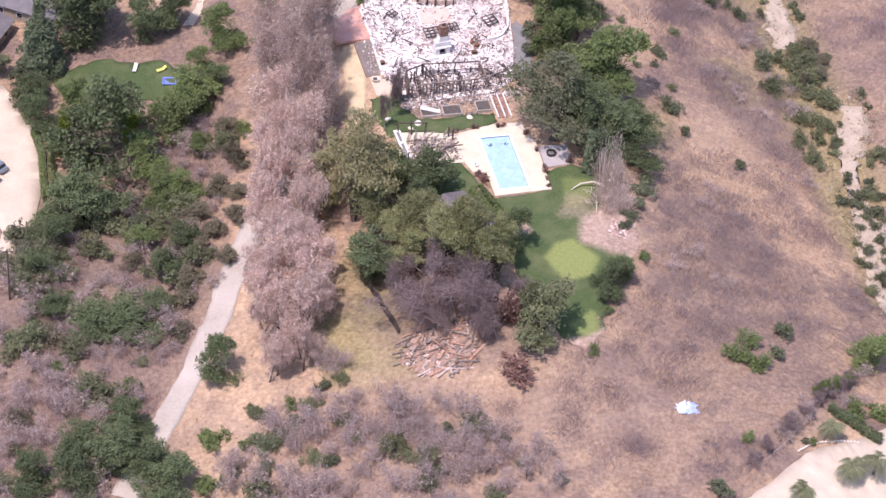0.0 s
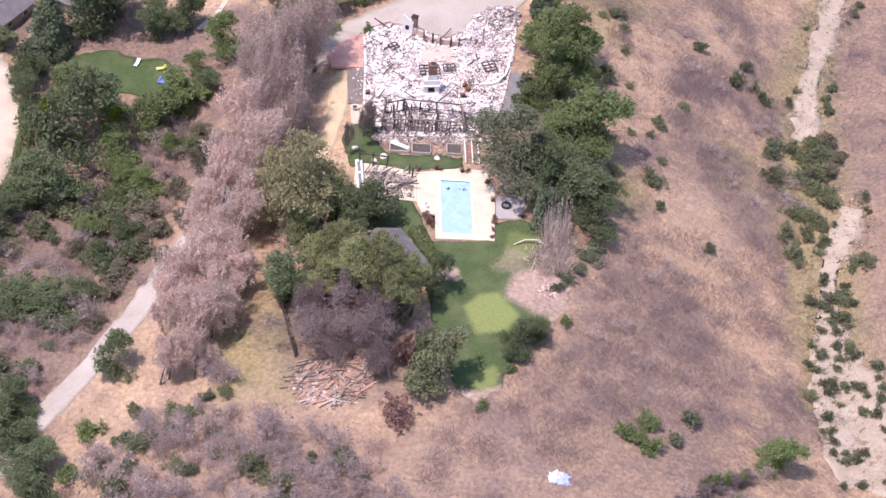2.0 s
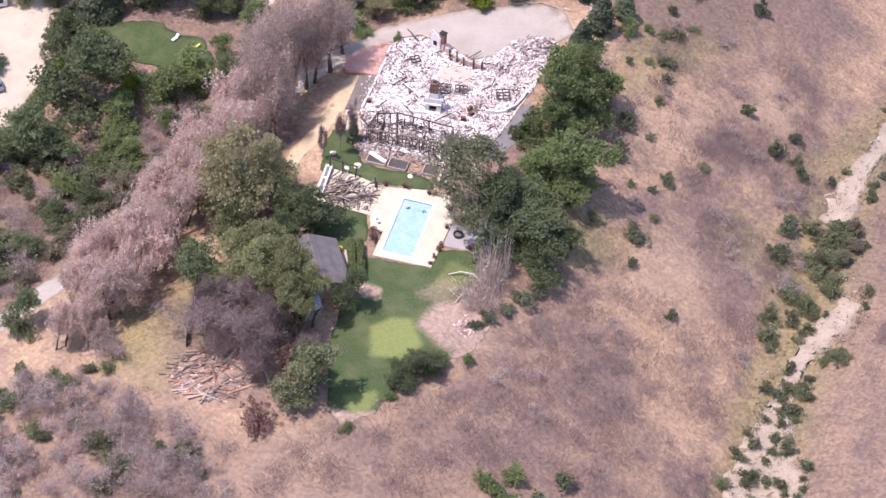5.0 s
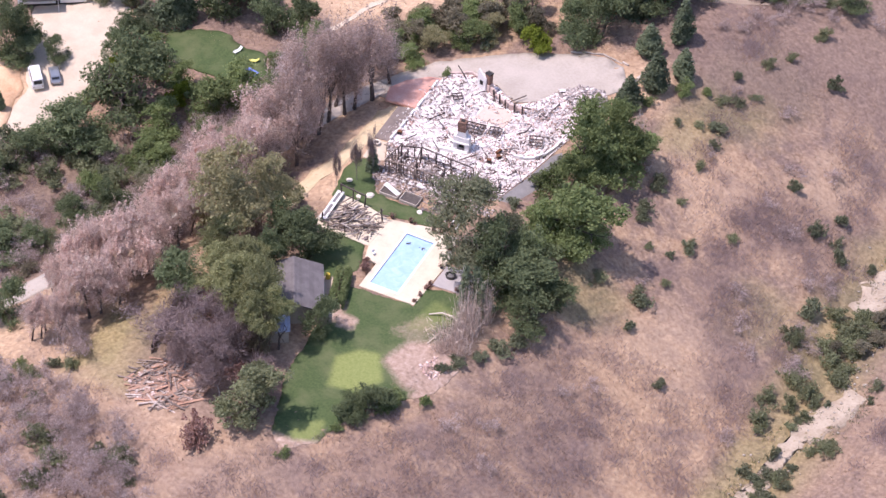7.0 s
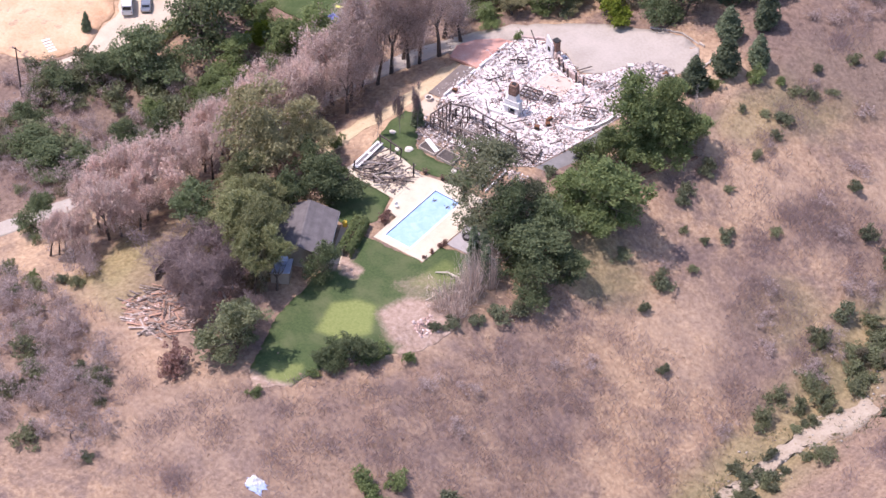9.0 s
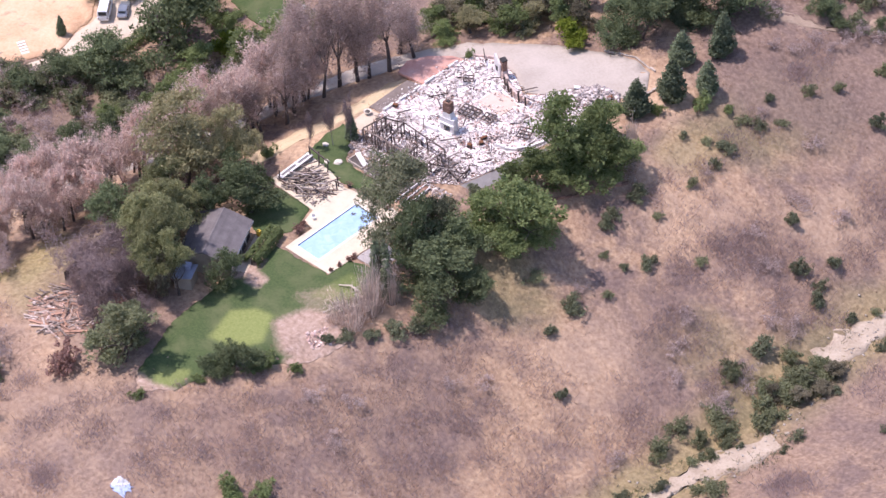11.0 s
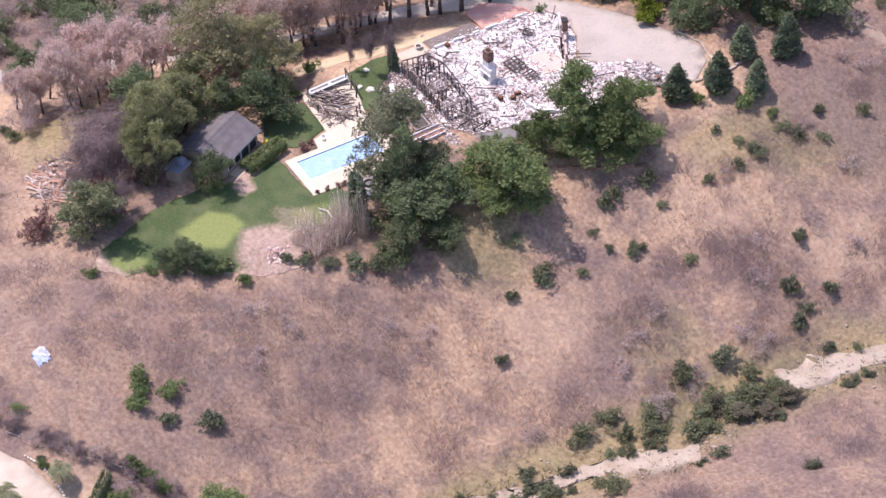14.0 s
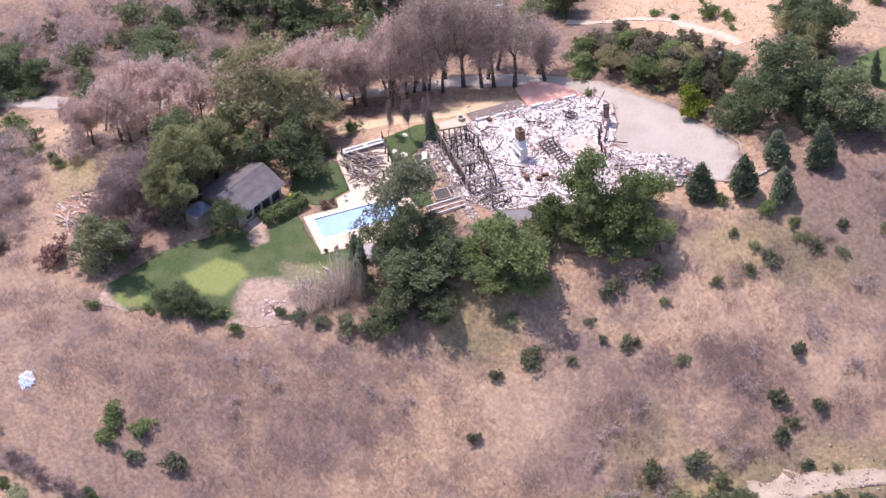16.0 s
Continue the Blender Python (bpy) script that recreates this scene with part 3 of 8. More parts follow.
drape_blob("neighbour_drive", [(20, -69), (26, -65.5), (33, -60), (41, -57.5), (50, -53), (58, -58), (60, -72), (46, -80), (26, -80)],
           M["concrete"], 0.20, "pale concrete turning court", "road", 1.5, 0.15, 13)
drape_strip("orchard_path", [(-42, 58), (-38.8, 64), (-37, 70), (-33.5, 74.4), (-29.6, 75.8), (-25.5, 77.7), (-23.8, 80), (-17, 81)], 1.7, M["concrete"], 0.07, "pale footpath through the orchard", "path", 14, 0.2)
drape_strip("upper_track", [(17, 91.5), (20.8, 93.6), (27.4, 97.1), (30.4, 101), (32.2, 106.4), (35.2, 114.2), (38, 122)], 1.2, rough_stuff("track_soil", [(0.3, (0.26, 0.19, 0.14)), (0.7, (0.42, 0.32, 0.24))], 0.5, 8), 0.06, "dirt track below the park lawn", "path", 15, 0.35)
drape_strip("orchard_track", [(-53, 80), (-48, 88), (-44, 94.5), (-41, 98.3), (-36.3, 102.4), (-31, 102.8), (-26, 100)], 1.8, M["dirt"], 0.06, "pale dirt track round the orchard", "path", 16, 0.3)
drape_strip("bank_road", [(-84, 84), (-66, 99), (-55, 110), (-41, 125.5), (-27, 138), (-8, 152), (20, 166)], 5.0, M["dirt"], 0.10, "straw-coloured dirt road along the far bank", "road", 17, 0.4)


# ---- pool and terraces ----
def slab(name, poly, top, depth, material, label, category, kind="structure", holes=(), parent=None, bevel=0.0):
    """A flat plate of a given outline, with holes, level at its top."""
    bm = bmesh.new()
    for ring in (poly, *holes):
        vs = [bm.verts.new((x, y, top)) for x, y in ring]
        for a, b in zip(vs, vs[1:] + vs[:1]):
            bm.edges.new((a, b))
    bmesh.ops.triangle_fill(bm, use_beauty=True, use_dissolve=False, edges=bm.edges[:])
    bmesh.ops.recalc_face_normals(bm, faces=bm.faces[:])
    if bm.faces and sum(f.normal.z for f in bm.faces) < 0:
        bmesh.ops.reverse_faces(bm, faces=bm.faces[:])
    made = bmesh.ops.extrude_face_region(bm, geom=bm.faces[:])
    for v in made["geom"]:
        if isinstance(v, bmesh.types.BMVert):
            v.co.z -= depth
    bmesh.ops.recalc_face_normals(bm, faces=bm.faces[:])
    if parent is not None:
        return part(name, bm, material, parent, label)
    return solo(name, bm, material, label, category, "", kind)


POOL = [(0.0, 0.0), (4.8, 0.0), (4.55, 12.9), (-0.25, 12.9)]
DECK = [(-1.15, -1.55), (8.35, -1.2), (8.65, 10.9), (7.2, 15.9), (3.1, 16.2), (-4.2, 14.5), (-4.2, 7.2), (-3.45, 4.7), (-1.2, 4.3), (-1.2, 0.3)]


def grown(poly, by):
    cx, cy = sum(p[0] for p in poly) / len(poly), sum(p[1] for p in poly) / len(poly)
    return [(x + math.copysign(by, x - cx), y + math.copysign(by, y - cy)) for x, y in poly]


M["plaster"] = rough_stuff("pool_plaster", [(0.3, (0.30, 0.58, 0.82)), (0.7, (0.42, 0.70, 0.92))], 0.6, 8, 0.6, 0.05, 0.02)
M["pool_tile"] = rough_stuff("waterline_tile", [(0.3, (0.06, 0.16, 0.34)), (0.7, (0.12, 0.26, 0.5))], 5, 6, 0.3, 0.05, 0.01)


def water_material():
    m, t, s = nodes_of("pool_water")
    n = noise_node(t, 0.7, 5, 0.6, 1.0)
    t.links.new(ramp_node(t, n.outputs[0], [(0.3, (0.32, 0.50, 0.76)), (0.55, (0.39, 0.57, 0.82)), (0.75, (0.50, 0.67, 0.87))]), s.inputs["Base Color"])
    s.inputs["Roughness"].default_value, s.inputs["IOR"].default_value = 0.06, 1.33
    bump_node(t, s, noise_node(t, 3.0, 3).outputs[0], 0.08, 0.02)
    return m


slab("pool_deck", DECK, 0.10, 0.30, M["deck"], "cream-coloured concrete pool deck", "pool deck", "structure", (grown(POOL, 0.35)[::-1],))
slab("pool_coping", grown(POOL, 0.349), 0.115, 0.25, M["coping"], "pale coping round the pool", "coping", "structure", (POOL[::-1],))
pool = thing("swimming_pool", "rectangular swimming pool with clear blue water", "pool")
bm = bmesh.new()
top = [bm.verts.new((x, y, 0.09)) for x, y in POOL]
low = [bm.verts.new((x, y, -1.6)) for x, y in POOL]
for i in range(4):
    bm.faces.new((top[i], low[i], low[(i + 1) % 4], top[(i + 1) % 4]))
bm.faces.new(low)
part("basin", bm, M["plaster"], pool)
bm = bmesh.new()
bm.faces.new([bm.verts.new((x, y, -0.06)) for x, y in grown(POOL, -0.02)])
bmesh.ops.subdivide_edges(bm, edges=bm.edges[:], cuts=3, use_grid_fill=True)
part("water", bm, water_material(), pool, "still light blue water")
for i, (a, b) in enumerate(zip(POOL, POOL[1:] + POOL[:1])):
    d = Vector((b[0] - a[0], b[1] - a[1], 0))
    mid = Vector(((a[0] + b[0]) / 2, (a[1] + b[1]) / 2, 0))
    inward = (Vector((2.3, 6.4, 0)) - mid).normalized() * 0.012
    part("tile_band", box_bm(d.length - 0.04, 0.02, 0.16), M["pool_tile"], pool, "dark blue waterline tiles" if i == 0 else "",
         Matrix.Translation((mid.x + inward.x, mid.y + inward.y, -0.09)) @ Matrix.Rotation(math.atan2(d.y, d.x), 4, "Z"))

M["grey_slab"] = rough_stuff("grey_slab", [(0.3, (0.17, 0.16, 0.155)), (0.7, (0.27, 0.255, 0.245))], 0.7, 9, 0.9, 0.15, 0.02)
M["patio_stone"] = rough_stuff("patio_stone", [(0.3, (0.36, 0.33, 0.32)), (0.7, (0.48, 0.44, 0.42))], 0.7, 9, 0.85, 0.15, 0.02)
M["terracotta"] = rough_stuff("terracotta_paving", [(0.3, (0.52, 0.25, 0.19)), (0.5, (0.60, 0.33, 0.26)), (0.72, (0.68, 0.45, 0.38))], 0.5, 9, 0.9, 0.15, 0.02)
M["iron"] = rough_stuff("dark_iron", [(0.3, (0.03, 0.03, 0.03)), (0.7, (0.09, 0.08, 0.075))], 3, 6, 0.6, 0.2, 0.02, 0.5)
slab("fire_patio", [(8.75, 4.2), (13.2, 4.6), (13.6, 9.4), (8.75, 9.6)], 0.09, 0.25, M["patio_stone"], "small grey patio beside the pool deck", "patio")
pit = thing("fire_pit", "round dark metal fire pit on the grey patio", "fire pit", at=(10.4, 7.3, 0.09))
v, f = tubes([((0, 0, 0.0), (0, 0, 0.45), 0.75, 0.85), ((0, 0, 0.45), (0, 0, 0.46), 0.85, 0.62), ((0, 0, 0.46), (0, 0, 0.2), 0.62, 0.5)], 18)
part("bowl", raw_mesh("bowl", v, f), M["iron"], pit)
part("ash_bed", box_bm(0.9, 0.9, 0.1, 0.04, (0, 0, 0.18)), M["grey_slab"], pit)
slab("terracotta_patio", [(-18.9, 40.6), (-13.3, 41.0), (-13.5, 47.8), (-12.9, 50.4), (-15.2, 49.6), (-18.2, 46.8), (-19.8, 43.6)], 0.475, 0.5, M["terracotta"], "terracotta-coloured paved terrace beside the ruin", "terrace")
slab("east_terrace", [(8.9, 26.9), (11.4, 27.4), (13.6, 33), (14.2, 40.4), (13.0, 43.0), (11.9, 41.2), (10.75, 34.3)], 0.34, 0.5, M["grey_slab"], "sooty grey concrete terrace east of the ruin", "terrace")
slab("side_walk", [(-15.9, 31.0), (-13.5, 31.2), (-13.3, 40.9), (-16.2, 40.1)], 0.38, 0.5, rough_stuff("sooty_walk", [(0.3, (0.15, 0.12, 0.105)), (0.7, (0.29, 0.24, 0.215))], 0.8, 9), "dark sooty concrete strip beside the ruin", "pavement")
slab("side_patio", [(-15.5, 30.6), (-13.4, 30.8), (-11.6, 26.6), (-13.0, 25.6), (-15.2, 25.7)], 0.40, 0.5, M["concrete"], "pale concrete side terrace", "terrace")
slab("pergola_floor", [(-14.7, 8.2), (-13.2, 7.6), (-4.25, 7.3), (-4.25, 14.4), (-8.7, 15.6), (-14.2, 16.2)], 0.09, 0.3, M["deck"], "cream concrete floor under the burnt pergola", "patio")
slab("house_walk", [(-6.9, -2.2), (-5.2, -1.6), (-1.3, -9.6), (-2.9, -10.4)], 0.07, 0.2, M["concrete"], "pale concrete walk beside the guest house", "path")
for x, y, s in ((-9.7, 18.0, 0.75), (-0.8, 18.4, 0.55), (-14.4, 19.7, 0.6), (-11.2, 16.9, 0.5)):
    bm = bmesh.new()
    bmesh.ops.create_icosphere(bm, subdivisions=2, radius=1)
    rng = np.random.default_rng(int(x * 10) % 97)
    for v in bm.verts:
        v.co *= 1 + 0.12 * rng.normal()
    solo("garden_boulder", bm, M["coping"], "pale rounded boulder on the garden lawn", "boulder", "boulders on the garden lawn", "",
         pose(x, y, 0.12, 0, 0, x * 50) @ Matrix.Diagonal((s, s * 0.8, s * 0.45, 1)))


# ---- plants ----
def limb_segments(rng, height, spread, trunk, levels=4, lean=0.1, first=0.35):
    """Branching limbs of a tree as tapered tubes, and their tips."""
    segs, tips = [], []

    def grow(a, d, length, r, level):
        steps = 3 if level < 2 else 2
        for _ in range(steps):
            d = d + rng.normal(size=3) * (0.12 + 0.05 * level)
            d /= np.linalg.norm(d)
            b = a + d * length / steps
            segs.append((a, b, r, r * 0.8))
            a, r = b, r * 0.8
        if level >= levels:
            tips.append(a)
            return
        for k in range(rng.integers(2, 5) if level else rng.integers(4, 6)):
            ang = rng.uniform(0, 2 * math.pi)
            side = np.array((math.cos(ang), math.sin(ang), rng.uniform(-0.1, 0.6)))
            nd = d * 0.55 + side * spread
            grow(a, nd / np.linalg.norm(nd), length * rng.uniform(0.55, 0.8), r * 0.62, level + 1)

    d0 = np.array((rng.normal() * lean, rng.normal() * lean, 1.0))
    grow(np.array((0.0, 0.0, -0.5)), d0 / np.linalg.norm(d0), height * first + 0.5, trunk, 0)
    return segs, np.array(tips)


def twigs(rng, tips, n, length, width, up=0.3):
    """Thin bare twigs round the tips of limbs."""
    a = tips[rng.integers(0, len(tips), n)] + rng.normal(size=(n, 3)) * length * 0.5
    d = rng.normal(size=(n, 3)) + (0, 0, up)
    d /= np.linalg.norm(d, axis=1)[:, None]
    side = np.cross(d, rng.normal(size=(n, 3)))
    side *= width / (np.linalg.norm(side, axis=1)[:, None] + 1e-6)
    b = a + d * length * rng.uniform(0.5, 1.3, (n, 1))
    v = np.stack([a - side, a + side, b], 1).reshape(-1, 3)
    return v, np.arange(3 * n).reshape(-1, 3)


def bough_lobes(rng, n, radius, low, high, bough, flat=0.8, clumps=7, wide=0.3):
    """Boughs of a broad crown, each a cluster of leaf clumps, with gaps between them and an uneven outline."""
    rows = []
    for i in range(n):
        k = ((i * 0.618 + 0.13) % 1.0)
        z = low + (high - low) * k
        reach = radius * math.sqrt(max(0.05, 1 - ((1 + wide) * k - wide) ** 2)) * 0.80
        a = i * 2.4 + rng.uniform(-0.6, 0.6)
        r = reach * (rng.uniform(0.55, 1.08) if i % 4 else rng.uniform(0.0, 0.5))
        s = bough * rng.uniform(0.6, 1.4)
        c = np.array((r * math.cos(a), r * math.sin(a), z))
        rows.append((*c, s * 0.55, s * 0.55, s * 0.5 * flat))
        for _ in range(clumps):
            d = rng.normal(size=3)
            d[2] = abs(d[2]) * 0.8 - 0.25
            d /= np.linalg.norm(d)
            q = c + d * np.array((s, s, s * flat)) * rng.uniform(0.55, 0.95)
            m = s * rng.uniform(0.22, 0.50)
            rows.append((*q, m, m, m * flat))
    mid = (low + high) / 2
    rows.append((0, 0, mid, radius * 0.56, radius * 0.56, (high - low) * 0.40))
    return rows


# Kinds of plants at unit height: material, lobes, leaf clumps, clump size, trunk, label, category, crown base, crown radius
def crown_tree(rng, leaf, label, category, h, r, boughs, leaves, size, base=0.3, bough=0.36, floor=-0.6, name="tree", flat=0.8, wide=0.3):
    root = thing(name, label, category)
    segs, tips = limb_segments(rng, h * 0.8, 0.9, 0.035 * h, 2, 0.12, 0.33)
    v, f = tubes(segs, 6)
    part("trunk", raw_mesh("trunk", v, f, True), M["bark"], root)
    lobes = bough_lobes(rng, boughs, r, h * (base + 0.10), h * 0.88, r * bough, flat, 7, wide)
    c, d = lobes_points(rng, lobes, leaves, 0.4, floor)
    c[:, 2] = np.maximum(c[:, 2], 0.05)
    v, f = leaf_quads(rng, c, size, d * 0.6 + np.array((0, 0, 0.55)), 0.40)
    part("crown", raw_mesh("crown", v, f), leaf, root)
    return root


def shrub(rng, leaf, label, h, r, leaves, size, name="shrub"):
    root = thing(name, label, "shrub")
    segs = []
    for k in range(6):
        a = rng.uniform(0, 6.28)
        tip = np.array((math.cos(a) * r * 0.5, math.sin(a) * r * 0.5, h * rng.uniform(0.4, 0.7)))
        segs.append(((0, 0, -0.3), tip, 0.05, 0.02))
    v, f = tubes(segs, 4)
    part("stem", raw_mesh("stem", v, f), M["bark"], root)
    lobes = bough_lobes(rng, 9, r, h * 0.12, h * 0.74, min(r, h) * 0.46, 0.9, 6, 0.1)
    c, d = lobes_points(rng, lobes, leaves, 0.3, -0.95)
    c[:, 2] = np.maximum(c[:, 2], 0.02)
    v, f = leaf_quads(rng, c, size, d * 0.6 + np.array((0, 0, 0.5)), 0.4)
    part("crown", raw_mesh("crown", v, f), leaf, root)
    return root


def conifer(rng, leaf, label, h, r, leaves, size, bare=0.06, name="conifer", droop=0.25, power=0.9, foot=0.1):
    root = thing(name, label, "tree")
    v, f = tubes([((0, 0, -0.4), (0.05, 0, h * 0.55), 0.028 * h, 0.016 * h), ((0.05, 0, h * 0.55), (0, 0.05, h * 0.99), 0.016 * h, 0.004 * h)], 6)
    part("trunk", raw_mesh("trunk", v, f, True), M["bark"], root)
    n = leaves
    k = 1 - np.sqrt(rng.uniform(0, 1, n))
    z0 = h * (bare + (1 - bare) * k)
    whorl = np.round(k * 13) / 13
    sector = rng.integers(0, 7, n)
    ragged = rng.uniform(0.55, 1.15, (14, 7))[np.round(k * 13).astype(int), sector]
    reach = r * np.minimum(1, (k + 0.06) / foot) ** 0.6 * (1.03 - k) ** power * ragged
    arm = sector * (2 * math.pi / 7) + whorl * 5.1 + rng.normal(size=n) * 0.24
    q = reach * np.sqrt(rng.uniform(0.05, 1, n))
    c = np.stack([q * np.cos(arm), q * np.sin(arm), z0 - q * droop + rng.normal(size=n) * 0.02 * h], 1)
    c[:, 2] = np.maximum(c[:, 2], 0.05)
    d = np.stack([np.cos(arm), np.sin(arm), np.full(n, 0.7)], 1)
    v, f = leaf_quads(rng, c, size, d / np.linalg.norm(d, axis=1)[:, None], 0.5, 1.8)
    part("crown", raw_mesh("crown", v, f), leaf, root)
    return root


def bare_tree(rng, label, h, r, twig, leaf=None, leaves=0, size=0.4, name="burnt_tree", width=0.035, levels=4, stem=None, limb=None, first=0.36, hang=1.3, clumps=190, haze=0.13, drop=0.05):
    """A burnt tree: black limbs, a haze of twigs and, where the leaves are scorched but still on it, a thin brown crown."""
    root = thing(name, label, "tree")
    segs, tips = limb_segments(rng, h * 0.85, 1.0 * r / h * 1.6, 0.03 * h, levels - 1, 0.15, first)
    reach = np.sort(np.hypot(tips[:, 0], tips[:, 1]))[int(len(tips) * 0.93)]
    sx, sz = r * 0.92 / reach, h * 0.93 / tips[:, 2].max()
    fix = np.array((sx, sx, sz))
    segs = [(np.asarray(a) * fix, np.asarray(b) * fix, ra, rb) for a, b, ra, rb in segs]
    tips = tips * fix
    v, f = tubes(segs, 5)
    part("trunk", raw_mesh("trunk", v, f, True), limb or (M["char"] if not leaves else M["bark"]), root)
    mids = np.array([b for a, b, ra, rb in segs if b[2] > h * 0.2])
    v, f = twigs(rng, np.concatenate([tips, tips, mids]), twig, h * haze, width)
    v[:, 2] = np.maximum(v[:, 2], 0.02)
    part("twig_crown", raw_mesh("twig_crown", v, f), stem or M["twig"], root)
    if leaves:
        pick = np.concatenate([tips, tips, mids])
        pick = pick[rng.integers(0, len(pick), clumps)] + rng.normal(size=(clumps, 3)) * np.array((r * 0.14, r * 0.14, h * drop))
        pick[:, 2] = np.maximum(pick[:, 2], h * 0.10)
        s = h * rng.uniform(0.016, 0.058, clumps)
        c, d = lobes_points(rng, np.stack([*pick.T, s, s, s * hang], 1), leaves, 0.2, -0.9)
        c[:, 2] = np.maximum(c[:, 2], 0.03)
        v, f = leaf_quads(rng, c, size, d, 0.3, 1.9)
        part("crown", raw_mesh("crown", v, f), leaf, root)
    return root


def palm(rng, h, r):
    root = thing("palm", "young fan of arching green palm fronds", "palm")
    v, f = tubes([((0, 0, -0.3), (0.1, 0, h * 0.4), 0.22, 0.18), ((0.1, 0, h * 0.4), (0.12, 0.05, h * 0.7), 0.18, 0.14)], 8)
    part("trunk", raw_mesh("trunk", v, f, True), M["bark"], root)
    for k in range(18):
        a, up = k * 2.4, rng.uniform(0.2, 1.2)
        rib = [np.array((r * (q * (1.05 - 0.15 * q)), 0.0, h * 0.7 + r * (up * q - (0.9 + 0.4 * up) * q * q))) for q in np.linspace(0, 1, 15)]
        verts = []
        for i in range(14):
            long = 0.30 * r * math.sin(math.pi * (0.10 + 0.85 * i / 14)) + 0.05
            for side in (-1, 1):
                tip = rib[i] + (0.16 * r, side * long, -0.35 * long)
                verts += [rib[i], rib[i] + (0.07 * r, 0, 0.0), tip]
            verts += [rib[i] + (0, -0.02, 0), rib[i] + (0, 0.02, 0), rib[i + 1]]
        part("frond", raw_mesh("frond", verts, np.arange(len(verts)).reshape(-1, 3)), M["scrub"], root, "", pose(0.12, 0.05, 0, 0, 0, math.degrees(a)))
    return root


def dry_fan(rng, h, r):
    """A clump of tall dry canes that rise close together and spread at the top."""
    root = thing("dry_shrub", "tall clump of pale dry canes without leaves", "shrub")
    n = 170
    a, q = rng.uniform(0, 6.283, n), np.sqrt(rng.uniform(0, 1, n))
    base = np.stack([np.cos(a) * q * r * 0.45, np.sin(a) * q * r * 0.45, np.full(n, -0.1)], 1)
    tall = rng.uniform(0.30, 1.0, n) * (1 - 0.45 * q)
    spread = r * q * rng.uniform(0.5, 1.1, n)
    top = np.stack([np.cos(a) * spread, np.sin(a) * spread, h * tall], 1)
    side = np.cross(top - base, rng.normal(size=(n, 3)))
    side *= 0.045 / np.linalg.norm(side, axis=1)[:, None]
    v = np.stack([base - side, base + side, top], 1).reshape(-1, 3)
    part("stem", raw_mesh("stem", v, np.arange(3 * n).reshape(-1, 3)), M["pale_twig"], root)
    k = rng.uniform(0.25, 1.0, (n, 1))
    v, f = twigs(rng, base * (1 - k) + top * k, 380, h * 0.09, 0.03, 1.4)
    v[:, 2] = np.maximum(v[:, 2], 0.02)
    part("twig_crown", raw_mesh("twig_crown", v, f), M["pale_twig"], root)
    return root


